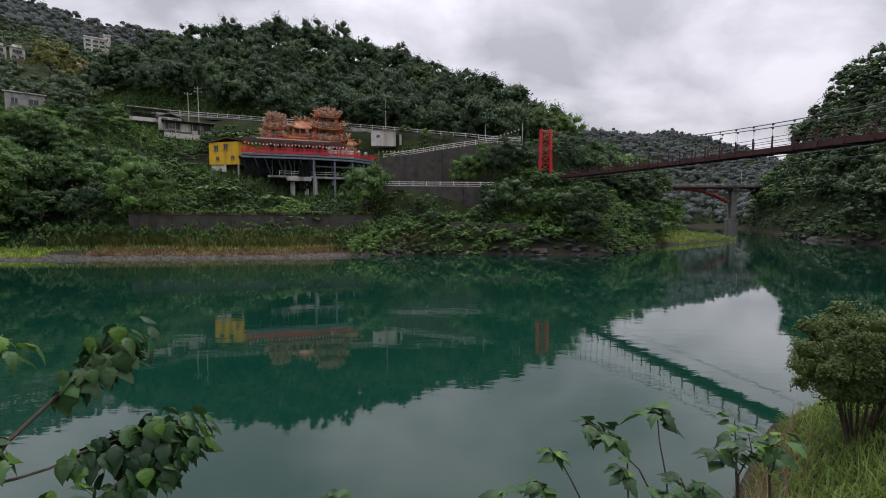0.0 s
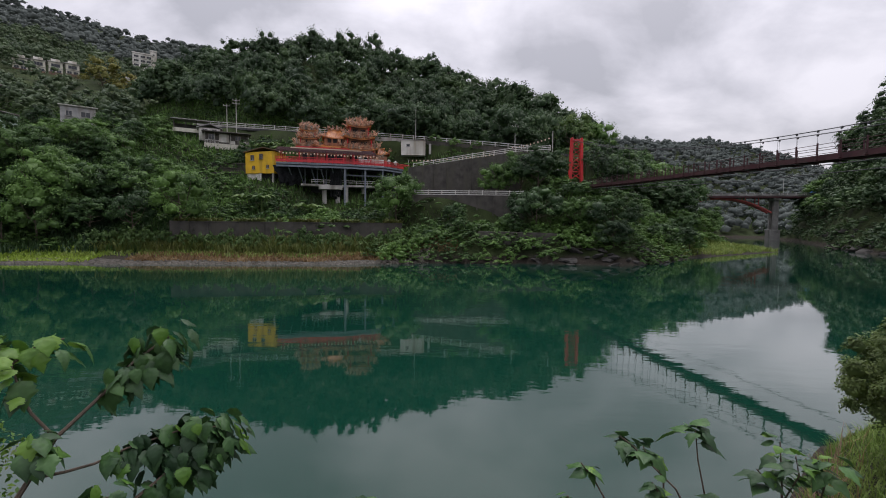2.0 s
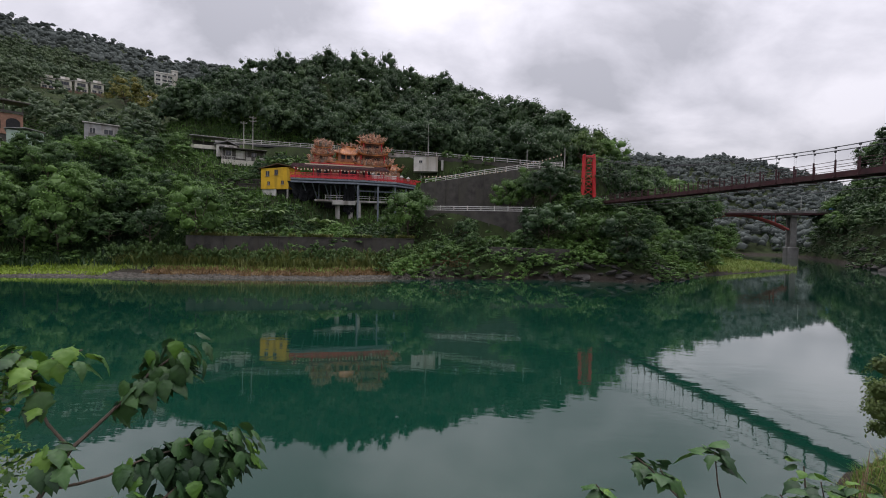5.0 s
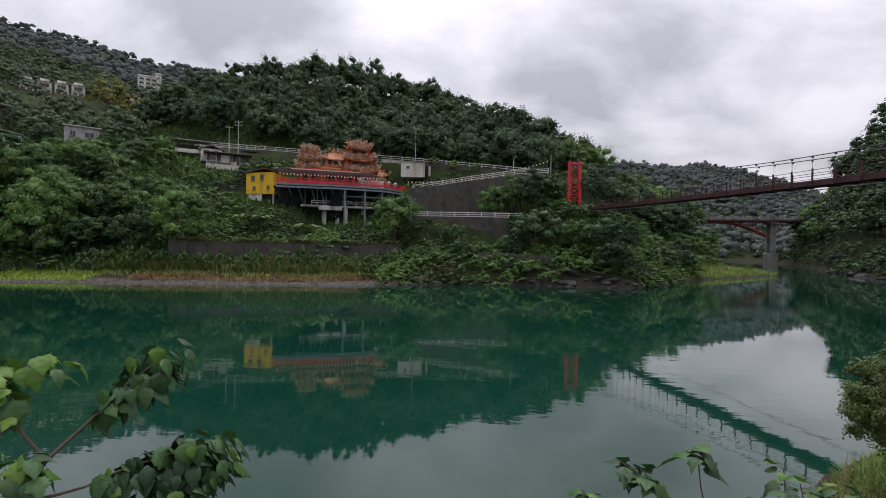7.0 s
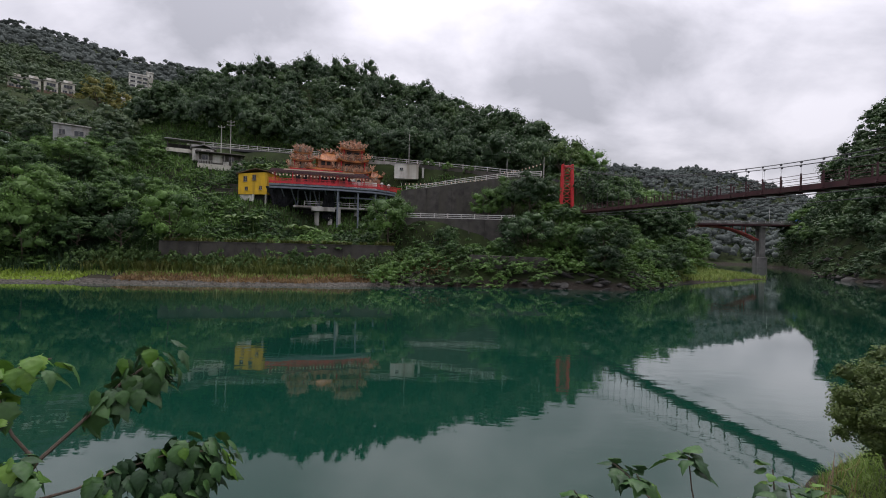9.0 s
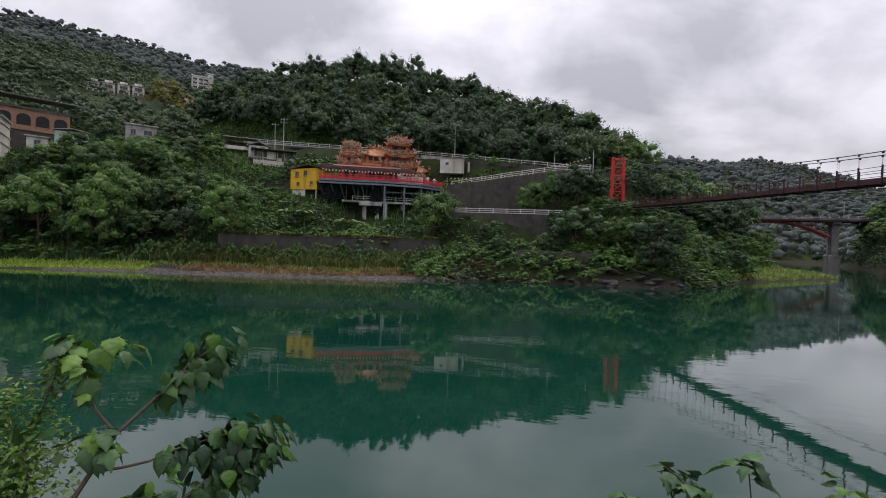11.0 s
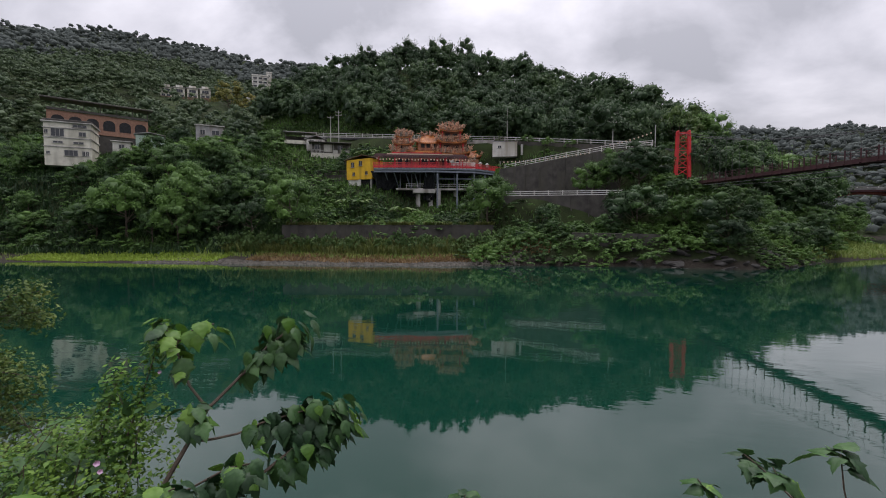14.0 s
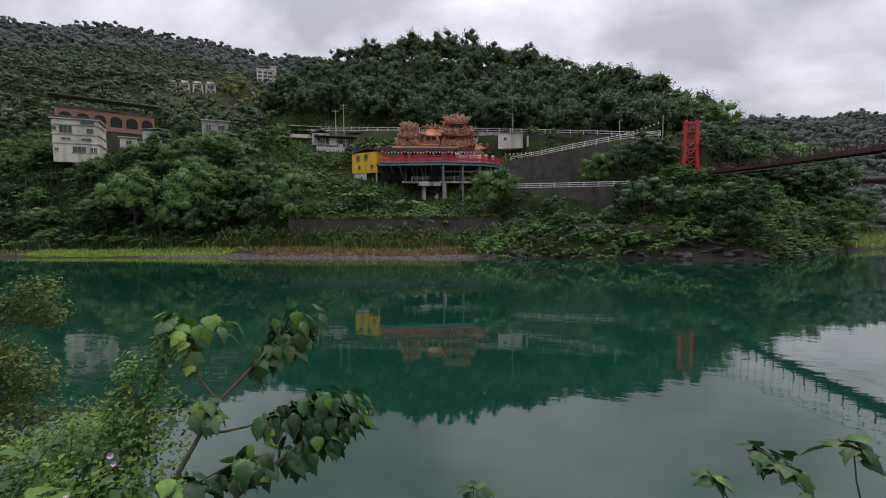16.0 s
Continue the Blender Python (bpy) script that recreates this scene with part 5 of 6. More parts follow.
def pagoda(label, cx, cy, w, tiers, seed):
    """A tower of stacked roofs: rows of z, roof width, wall height under it."""
    rng = np.random.default_rng(seed)
    root = thing("temple_pagoda", label, "pagoda", (*TO, 0), TT, "temple halls")
    for z, rw, hh in tiers:
        part("storey_wall", boxes((cx, cy, z - hh / 2, rw * 0.62, rw * 0.5, hh, 0), bevel=0.03), TEMPLE_WALL, root)
        for sx in (-1, 1):
            for sy in (-1, 1):
                part("column", rod(bmesh.new(), (cx + sx * rw * 0.38, cy + sy * rw * 0.32, z - hh), (cx + sx * rw * 0.38, cy + sy * rw * 0.32, z), 0.13, sides=8), RED_PAINT, root)
        for sx in (-0.16, 0.16):
            part("lattice_window", boxes((cx + sx * rw, cy - rw * 0.25 - 0.03, z - hh * 0.5, rw * 0.2, 0.08, hh * 0.5, 0), bevel=0.01), DARK, root)
        curved_roof(root, cx, cy, z, rw, rw * 0.8, rw * 0.2, rw * 0.10, 9)
        figures(root, edge_spots(cx, cy, z + 0.15, rw, rw * 0.8, rw * 0.10, 11, 1.3, rng), seed + int(z))
        figures(root, edge_spots(cx, cy, z + 0.12 * rw, rw * 0.72, rw * 0.44, rw * 0.06, 7, 1.35, rng), seed + int(z) + 3)
        figures(root, [(cx + u * rw * 0.3, cy - rw * 0.28, z - hh * 0.9, 0.9) for u in (-1, -0.6, -0.2, 0.2, 0.6, 1)], seed + int(z) + 5)
    z, rw, _ = tiers[-1]
    figures(root, [(cx + rw * 0.34 * u, cy + 0.3 * math.sin(u * 9), z + rw * 0.2 - 0.1, 2.0 - 0.5 * abs(u)) for u in (-1, -0.75, -0.5, -0.25, 0, 0.25, 0.5, 0.75, 1)], seed + 9)
    return root


pagoda("smaller temple tower with stacked orange roofs and carvings", 6.0, 12.0, 4.4, [(21.9, 5.0, 4.5), (23.9, 4.3, 1.4), (25.6, 3.4, 1.1)], 41)
pagoda("large temple tower with stacked roofs and crowded carvings", 16.8, 11.4, 5.4, [(21.6, 8.2, 4.3), (24.2, 6.8, 1.9), (26.9, 5.2, 1.9)], 51)
hall = thing("temple_hall", "central temple hall with two orange tiled roofs", "temple", (*TO, 0), TT, "temple halls")
part("hall_wall", boxes((11.6, 12.4, 19.6, 9.0, 6.0, 4.7, 0), bevel=0.03), TEMPLE_WALL, hall)
# solid near-black panel paints the shaded inside of the hall
part("altar_shade_panel", boxes((11.6, 9.36, 18.9, 4.4, 0.12, 3.2, 0), bevel=0.02), DARK, hall)
part("upper_wall", boxes((11.6, 12.4, 23.6, 4.6, 3.6, 2.0, 0), bevel=0.03), TEMPLE_WALL, hall)
for x in (7.8, 9.8, 13.4, 15.4):
    part("column", rod(bmesh.new(), (x, 9.0, DECK_Z), (x, 9.0, 21.9), 0.2, sides=10), RED_PAINT, hall)
for x in (10.4, 11.6, 12.8):
    part("lattice_window", boxes((x, 10.56, 23.7, 0.8, 0.1, 0.9, 0), bevel=0.01), DARK, hall)
curved_roof(hall, 11.6, 12.0, 21.9, 9.4, 6.8, 1.3, 0.5, 16)
curved_roof(hall, 11.6, 12.4, 24.3, 5.4, 4.6, 1.9, 0.5, 12)
figures(hall, [(11.6 + u * 2.6, 10.2 + 0.1 * k, 24.5, 1.2) for k, u in enumerate((-1, -0.8, 0.8, 1))] + [(11.6 + u * 1.5, 12.4, 26.3, 1.3) for u in (-1, -0.4, 0.4, 1)] + [(11.6 + u * 4.7, 8.6, 22.5, 1.0) for u in (-1, -0.9, 0.9, 1)], 61)
side_hall = thing("temple_side_pavilion", "low side pavilion with ornate orange roof", "pavilion", (*TO, 0), TT, "temple halls")
part("pavilion_wall", boxes((21.4, 11.6, 19.0, 3.4, 3.2, 3.5, 0), bevel=0.03), TEMPLE_WALL, side_hall)
curved_roof(side_hall, 21.4, 11.6, 21.2, 4.6, 4.0, 1.2, 0.5, 9)
figures(side_hall, edge_spots(21.4, 11.6, 21.3, 4.6, 4.0, 0.5, 5, 0.9, np.random.default_rng(3)) + [(20.6 + u, 11.6, 22.4, 1.1) for u in (-0.8, 0, 0.8)], 66)
screen = thing("carved_screen", "carved temple screen wall crowded with figures", "screen wall", (*TO, 0), TT)
part("screen_base", boxes((19.4, 7.4, 18.4, 5.0, 0.6, 2.3, 0), bevel=0.04), WHITE_WALL, screen)
figures(screen, [(17.2 + k * 0.55, 7.4 + 0.1 * (k % 2), 19.6 + 0.5 * math.sin(k), 1.1) for k in range(9)], 71)
for x, y in ((22.6, 4.6), (24.4, 6.4), (16.2, 2.4)):
    stone = thing("stone_lantern", "pale stone lantern standing on the temple deck", "stone lantern", (*tloc(x, y).xy, DECK_Z), TT, "stone lanterns")
    part("shaft", rod(bmesh.new(), (0, 0, 0), (0, 0, 1.2), 0.22, 0.16, 8), CONCRETE, stone)
    part("lamp_house", boxes((0, 0, 1.45, 0.5, 0.5, 0.5, 0), bevel=0.05), WHITE_WALL, stone)
    part("cap", rod(bmesh.new(), (0, 0, 1.7), (0, 0, 2.1), 0.5, 0.08, 8), CONCRETE, stone)
# ---- houses ----
def window_on(root, x, y, z, w, h, face=-1, bars=1, frame_mat=None):
    """A window on a wall that faces -y (face -1) or +y: frame, sill and pane."""
    bm = bmesh.new()
    loops = []
    for dw, dy in ((0.08, 0.0), (0.08, 0.08), (0.0, 0.08), (0.0, 0.0)):
        loops.append([bm.verts.new((x + sx * (w / 2 + dw), y + face * dy, z + sz * (h / 2 + dw))) for sx, sz in ((-1, -1), (1, -1), (1, 1), (-1, 1))])
    for p, q in zip(loops, loops[1:] + loops[:1]):
        for k in range(4):
            bm.faces.new((p[k], p[(k + 1) % 4], q[(k + 1) % 4], q[k]))
    bmesh.ops.recalc_face_normals(bm, faces=bm.faces)
    win = part("window", bm, frame_mat or CONCRETE, root)
    for k in range(bars):
        part("mullion", boxes((x - w / 2 + w * (k + 1) / (bars + 1), y + face * 0.03, z, 0.05, 0.08, h, 0)), CONCRETE, win)
    part("pane", boxes((x, y + face * 0.012, z, w, 0.05, h, 0)), GLASS, win)
    part("sill", boxes((x, y + face * 0.1, z - h / 2 - 0.06, w + 0.3, 0.22, 0.07, 0), bevel=0.01), CONCRETE, win)


def gable_roof(root, w, d, z, rise, over, material, peak=0.0):
    """A ridged sheet roof running front to back, with thickness."""
    bm = bmesh.new()
    x0, x1 = -w / 2 - over, w / 2 + over
    prof = [(x0, z), (peak, z + rise), (x1, z + rise * 0.45 if peak else z), (x1, z - 0.14 + (rise * 0.45 if peak else 0)), (peak, z + rise - 0.14), (x0, z - 0.14)]
    a = [bm.verts.new((x, -d / 2 - over, q)) for x, q in prof]
    b = [bm.verts.new((x, d / 2 + over, q)) for x, q in prof]
    for k in range(6):
        bm.faces.new((a[k], a[(k + 1) % 6], b[(k + 1) % 6], b[k]))
    bm.faces.new(a[::-1])
    bm.faces.new(b)
    bmesh.ops.recalc_face_normals(bm, faces=bm.faces)
    return part("roof", bm, material, root)


def flat_house(label, at, turn, w, d, tall, wall, windows, bands=(), parapet=True, foot=3.0):
    """A flat-roofed concrete house: walls, floor bands, roof slab, parapet, windows as x, z, w, h."""
    root = thing("house", label, "house", at, turn)
    part("wall", boxes((0, 0, (tall - foot) / 2, w, d, tall + foot, 0), bevel=0.04), wall, root)
    for z in bands:
        part("floor_band", boxes((0, 0, z, w + 0.3, d + 0.3, 0.22, 0), bevel=0.03), CONCRETE, root)
    part("roof_slab", boxes((0, 0, tall + 0.1, w + 0.7, d + 0.7, 0.24, 0), bevel=0.03), CONCRETE, root)
    if parapet:
        for sx in (-1, 1):
            part("parapet", boxes((sx * (w / 2 + 0.2), 0, tall + 0.55, 0.16, d + 0.5, 0.66, 0), bevel=0.02), wall, root)
        part("parapet", boxes((0, -d / 2 - 0.2, tall + 0.55, w + 0.56, 0.16, 0.66, 0), bevel=0.02), wall, root)
    for x, z, ww, hh in windows:
        window_on(root, x, -d / 2, z, ww, hh, bars=2 if ww > 1.6 else 1)
    return root


# yellow house beside the temple
yellow = thing("yellow_house", "bright yellow painted house with brown roof beside temple", "house", (-42.4, 91.2, 15.4), -4.5)
bm = boxes((0, 0, 2.1, 6.1, 5.0, 4.2, 0))
for v in bm.verts:
    if v.co.z > 2:
        v.co.z += 0.75 * (1 - abs(v.co.x - 0.6) / 3.6)
part("wall", bm, YELLOW_WALL, yellow)
gable_roof(yellow, 6.1, 5.0, 4.25, 0.95, 0.35, BROWN_ROOF, peak=0.8)
for x, z, w, h in ((-1.55, 3.1, 0.62, 0.95), (0.35, 3.35, 0.62, 0.95), (-1.3, 1.15, 0.42, 0.6), (1.75, 1.3, 0.42, 0.6)):
    window_on(yellow, x, -2.5, z, w, h, frame_mat=BROWN_ROOF)
part("plinth", boxes((-1.6, -1.9, -0.9, 2.6, 0.6, 1.9, 0), bevel=0.03), WHITE_WALL, yellow, "white concrete plinth wall")
# solid near-black block puts shade between the stilts
part("undercroft_shade", boxes((0.6, 0.4, -1.5, 4.6, 4.0, 3.1, 0)), DARK, yellow)
part("stilt", boxes((0.1, -2.3, -1.4, 0.35, 0.35, 3.0, 0), bevel=0.02), WHITE_WALL, yellow)
part("stilt", boxes((2.8, -2.3, -1.4, 0.35, 0.35, 3.0, 0), bevel=0.02), CONCRETE, yellow)

# white block on the wooded slope
flat_house("tall cream white concrete house among dense trees", (-99.6, 71.6, 18.8), 42, 7.6, 7.0, 7.4, CREAM_WALL,
           [(-1.6, 5.4, 2.0, 1.5), (-3.4, 5.5, 0.5, 0.7), (2.0, 6.9, 2.2, 0.5), (2.4, 5.3, 1.1, 0.8), (0.45, 1.4, 2.1, 1.1), (2.5, 1.4, 0.42, 0.9), (3.1, 1.4, 0.42, 0.9), (-3.2, 1.3, 0.5, 0.5), (-1.6, 3.5, 1.5, 0.35), (1.7, 3.5, 1.6, 0.35)],
           bands=(2.6, 4.4, 6.3), parapet=False, foot=1.2)
tagged(part("roof_awning", boxes((-99.6, 71.6, 26.7, 7.9, 7.2, 0.3, 42), bevel=0.04), DARK_ROOF, None), "dark sheet roof over the cream house", "roof", kind="structure")
# arcaded house behind it
arc = thing("arcade_house", "long house with brick arches and dark roof", "house", (-106.4, 80.4, 27.8), 56)
part("base_wall", boxes((2, 2.6, -3.8, 18.6, 3.8, 5.6, 0)), OLD_WALL, arc, "dark mossy concrete base wall")
part("wall", boxes((2, 2.5, 1.25, 19, 4, 4.5, 0)), surface("brick_arcade", (0.22, 0.12, 0.085), (0.33, 0.19, 0.13), 2, 0.8), arc)
for k in range(6):
    x = -5.6 + k * 3.1
    bm = bmesh.new()
    ring = [(x - 1.15, 0.1), (x - 1.15, 1.6)] + [(x + 1.15 * math.cos(a), 1.6 + 0.95 * math.sin(a)) for a in [math.pi * (1 - j / 8) for j in range(1, 8)]] + [(x + 1.15, 1.6), (x + 1.15, 0.1)]
    f = [bm.verts.new((px, 0.45, pz)) for px, pz in ring]
    b = [bm.verts.new((px, 0.75, pz)) for px, pz in ring]
    bm.faces.new(f)
    bm.faces.new(b[::-1])
    for j in range(len(ring)):
        bm.faces.new((f[j], f[(j + 1) % len(ring)], b[(j + 1) % len(ring)], b[j]))
    bmesh.ops.recalc_face_normals(bm, faces=bm.faces)
    # uncut arch: near-black infill painted as the shade inside
    part("arch_shade_infill", bm, DARK, arc)
    part("roof_post", boxes((x + 1.55, 0.3, 4.7, 0.14, 0.14, 2.6, 0)), DARK_ROOF, arc)
part("terrace_railing", boxes((2, 0.2, 3.8, 19, 0.08, 0.5, 0)), DARK_ROOF, arc)
part("roof", boxes((2, 2.2, 6.2, 21, 6.5, 0.3, 0, 0.04, Matrix.Rotation(0.08, 4, "X"))), DARK_ROOF, arc)
# pale green shed
shed = thing("shed", "pale green sheet metal shed in the trees", "shed", (-88.5, 80, 22.8), 46)
part("wall", boxes((0, 0, 0.6, 5.2, 4, 3.2, 0)), GREEN_WALL, shed)
gable_roof(shed, 5.2, 4, 2.4, 0.5, 0.3, GREY_ROOF)
flat_house("small grey shack below the trees", (-93.5, 77.5, 21.5), 46, 3.2, 3, 2.0, WHITE_WALL, [(0, 1.0, 0.9, 0.8)], parapet=False)
# little white house up the slope
flat_house("small white house with dark roof on the slope", (-88.5, 97.5, 27.4), 40, 6.2, 5, 3.2, GREY_ROOF, [(-1.6, 1.6, 1.0, 1.1), (1.3, 1.6, 1.6, 1.1)], parapet=False)
# houses above the terraces
main = thing("house", "weathered house with white panels and dark eaves", "house", (-59.3, 106.6, 22.6), 30)
part("base_wall", boxes((0, -2.2, 0.3, 9.6, 0.6, 2.2, 0), bevel=0.04), CREAM_WALL, main, "pale stained concrete base wall")
# shade of the roof overhang is put into this wall's dark grey
part("wall", boxes((0, 0.4, 2.6, 9.4, 4.4, 2.9, 0)), surface("eave_shaded_wall", (0.06, 0.055, 0.05), (0.13, 0.12, 0.105), 2, 0.85), main)
part("white_panel", boxes((-0.6, -1.86, 2.8, 2.1, 0.12, 1.9, 0), bevel=0.02), WHITE_WALL, main)
part("white_panel", boxes((3.6, -2.0, 2.0, 2.0, 0.1, 0.8, 0), bevel=0.02), WHITE_WALL, main)
part("white_panel", boxes((1.2, -2.0, 1.9, 1.2, 0.1, 0.8, 0), bevel=0.02), WHITE_WALL, main)
part("roof", boxes((0, -0.4, 4.15, 10.6, 6.4, 0.2, 0, 0.04, Matrix.Rotation(0.05, 4, "X"))), DARK_ROOF, main)
for x in (-4.6, -2.6, 0.8, 2.4, 4.7):
    part("eave_post", boxes((x, -2.5, 2.6, 0.14, 0.14, 3.0, 0)), CONCRETE, main)
part("balcony_rail", boxes((-3.1, -2.5, 2.1, 2.9, 0.08, 0.1, 0)), PALE_RAIL, main)
for k in range(9):
    part("baluster", boxes((-4.4 + k * 0.33, -2.5, 1.75, 0.06, 0.06, 0.7, 0)), PALE_RAIL, main)
window_on(main, 2.4, -1.8, 3.0, 1.0, 1.0)
window_on(main, -3.2, -1.8, 3.0, 1.3, 1.1)
shed2 = thing("open_shed", "open shed with a grey sheet roof on posts", "shed", (-68.8, 107.6, 26.6), 32)
for x in (-3.6, -1.2, 1.2, 3.6):
    for y in (-2, 2):
        part("post", boxes((x, y, 1.2, 0.16, 0.16, 4.6, 0)), DARK_ROOF, shed2)
part("roof", boxes((0, 0, 3.6, 8.4, 5.4, 0.18, 0, 0.03, Matrix.Rotation(0.06, 4, "X"))), GREY_ROOF, shed2)
part("back_wall", boxes((0, 1.8, 1.0, 7.4, 0.2, 4.0, 0)), DARK_ROOF, shed2)
part("parapet_wall", boxes((0, -2.2, 0.9, 7.8, 0.2, 0.9, 0)), CREAM_WALL, shed2)
low_house = thing("low_house", "low white gabled house with grey roof", "house", (-63.6, 106.8, 26.2), 30)
part("wall", boxes((0, 0, 0.2, 4.6, 4, 3.0, 0)), WHITE_WALL, low_house)
gable_roof(low_house, 4.6, 4, 1.7, 1.0, 0.5, GREY_ROOF)
window_on(low_house, -1.0, -2.0, 0.9, 1.0, 0.9)
window_on(low_house, 1.0, -2.0, 0.9, 0.9, 0.9)
# hut by the road
hut = thing("hut", "small white corrugated hut beside the road", "hut", (-13.8, 105.6, 22.2), 8)
part("wall", boxes((0, 0, 0.9, 5.6, 2.6, 3.4, 0), bevel=0.03), WHITE_WALL, hut)
bm = bmesh.new()
for k in range(27):
    box(bm, -2.7 + k * 0.208, -1.32, 1.0, 0.09, 0.05, 2.6)
part("corrugation", bm, WHITE_WALL, hut)
part("roof", boxes((0, 0, 2.66, 6.0, 3.0, 0.14, 0), bevel=0.02), GREY_ROOF, hut)
window_on(hut, -1.2, -1.34, 1.4, 0.7, 0.5)
for k in range(2):
    part("gate_pillar", boxes((3.9 + k * 3.2, -0.5, 0.8, 0.5, 0.5, 2.4, 0), bevel=0.03), CONCRETE, hut)

# far terraces of houses on the mountain side
for k in range(4):
    x, y, z = -173.5 + 3.7 * k, 165.8 + 3.6 * k, 61.9 + 0.4 * k
    h = flat_house("far row house with white upper floor", (x, y, z), 44, 4.3, 6, 5.0, CREAM_WALL, [(-1.0, 1.4, 1.3, 1.3), (1.0, 1.4, 1.3, 1.3), (0, 3.7, 2.6, 1.2)], bands=(2.6,), parapet=False, foot=9)
    part("white_top_floor", boxes((0, 0.6, 5.9, 2.8, 3.6, 1.5, 0), bevel=0.05), WHITE_WALL, h)
    part("tiled_apron", boxes((0, -3.25, 0.2, 4.2, 0.5, 1.6, 0), bevel=0.05), BROWN_ROOF, h)
    h["group"] = "far row houses"
flat_house("tall far white apartment house on the hillside", (-216, 288, 104.9), 36, 11, 8, 8.5, WHITE_WALL,
           [(x, z, 2.4, 1.2) for x in (-3.4, 0.2, 3.4) for z in (1.4, 4.2, 6.9)], bands=(2.8, 5.6), foot=9)
flat_house("stair tower of the far apartment house", (-211.5, 292, 105), 36, 3.6, 3, 12, WHITE_WALL, [(0, 10, 1.0, 1.0)], foot=9)
flat_house("far white house half hidden by trees", (-142.6, 186.8, 59.8), 38, 8.0, 6, 4.8, WHITE_WALL, [(-2.2, 1.2, 1.6, 1.2), (1.8, 1.2, 1.6, 1.2), (-2.2, 3.5, 1.6, 1.0), (1.8, 3.5, 1.6, 1.0)], bands=(2.4,), foot=9)
flat_house("far white building beyond the road bridge", (200, 346, 31.0), -30, 12, 8, 5, WHITE_WALL, [(-3, 3, 2.0, 1.4), (0, 3, 2.0, 1.4), (3, 3, 2.0, 1.4)], foot=6)

# utility poles along the road
def pole(x, y, z, tall, arms):
    root = thing("utility_pole", "grey concrete utility pole with crossarms", "utility pole", (x, y, z), 20, "utility poles")
    part("pole", rod(bmesh.new(), (0, 0, -1), (0, 0, tall), 0.11, 0.07, 8), CONCRETE, root)
    for k in range(arms):
        part("crossarm", boxes((0, 0, tall - 0.5 - k * 0.8, 1.6, 0.1, 0.1, 0)), CONCRETE, root)
        for sx in (-0.7, 0, 0.7):
            part("insulator", rod(bmesh.new(), (sx, 0, tall - 0.45 - k * 0.8), (sx, 0, tall - 0.2 - k * 0.8), 0.05, sides=6), PALE_RAIL, root)
    return root


for x, y, z, h, a in ((-57.3, 107.5, 27, 8.5, 2), (-60.2, 108.5, 27, 7.5, 1), (-14, 111.5, 25, 9, 0), (9.5, 103, 21.5, 6.5, 1), (17, 98.2, 20.5, 5, 0)):
    pole(x, y, z, h, a)
# ---- big-leaved plants of the near bank ----
def leaf_mesh(name, seed, length, width, droop, lobes, material):
    """One broad pointed leaf: heart-shaped base at the origin, tip along +y, folded on the midrib, pleated along its side veins."""
    rng = np.random.default_rng(seed)
    rows, cols = 15, 9
    skew, curl, twist = rng.normal(0, 0.05), rng.uniform(-0.05, 0.2), rng.normal(0, 0.3)
    v, f = [], []
    for j in range(rows):
        t = j / (rows - 1)
        w = 3.0 * t ** 0.42 * (1 - t) ** 1.2 * (1 + 0.25 * (0.5 - t))
        if lobes:
            w *= 1 + 0.32 * math.exp(-((t - 0.40) / 0.07) ** 2) - 0.22 * math.exp(-((t - 0.56) / 0.07) ** 2)
        w = width / 2 * w * (1 + 0.11 * (1 if j % 2 else -1) * (1 - t))
        for k in range(cols):
            sx = k / (cols - 1) * 2 - 1
            e = abs(sx)
            back = -0.16 * length * e * e * math.exp(-t * 5)
            y = length * t + back + 0.05 * length * e * (1 - t)
            vein = math.sin((t * length - 0.55 * e * w) / length * 30) * 0.02 * length * min(1, e * 3) * (1 - t)
            z = -droop * length * t * t + 0.28 * e * w - (0.28 + curl) * e * e * w + vein + twist * sx * w * t + rng.normal(0, 0.0012)
            v.append((sx * w + skew * length * t * t, y, z))
    for j in range(rows - 1):
        for k in range(cols - 1):
            a = j * cols + k
            f.append((a, a + 1, a + cols + 1, a + cols))
    n = len(v)
    v += [(-0.002, -0.22 * length, -0.01), (0.002, -0.22 * length, -0.01), (0.002, 0.01, 0.002), (-0.002, 0.01, 0.002)]
    f.append((n, n + 1, n + 2, n + 3))
    return mesh_from(name, v, f, material, True)


LEAVES = [leaf_mesh("leaf", 1, 0.14, 0.082, 0.34, False, MULBERRY), leaf_mesh("leaf", 2, 0.155, 0.092, 0.30, True, MULBERRY), leaf_mesh("leaf", 3, 0.12, 0.07, 0.5, False, MULBERRY),
          leaf_mesh("leaf", 6, 0.15, 0.085, 0.55, True, MULBERRY), leaf_mesh("leaf", 7, 0.13, 0.085, 0.2, False, MULBERRY)]
YOUNG = [leaf_mesh("leaf", 4, 0.10, 0.075, 0.35, False, MULBERRY_YOUNG), leaf_mesh("leaf", 5, 0.12, 0.085, 0.25, True, MULBERRY_YOUNG)]


def put_leaf(root, me, at, tip, up, s):
    tip = Vector(tip).normalized()
    z = (Vector(up) - tip * Vector(up).dot(tip)).normalized()
    x = tip.cross(z)
    m = Matrix((x, tip, z)).transposed().to_4x4()
    ob = new("leaf", me)
    ob.parent = root
    ob.matrix_basis = Matrix.Translation(at) @ m @ Matrix.Diagonal((s, s, s, 1))


def line_at(pts, u):
    """A point a share u of the way along a line of points."""
    k = u * (len(pts) - 1)
    i = min(int(k), len(pts) - 2)
    return Vector(pts[i]).lerp(Vector(pts[i + 1]), k - i)


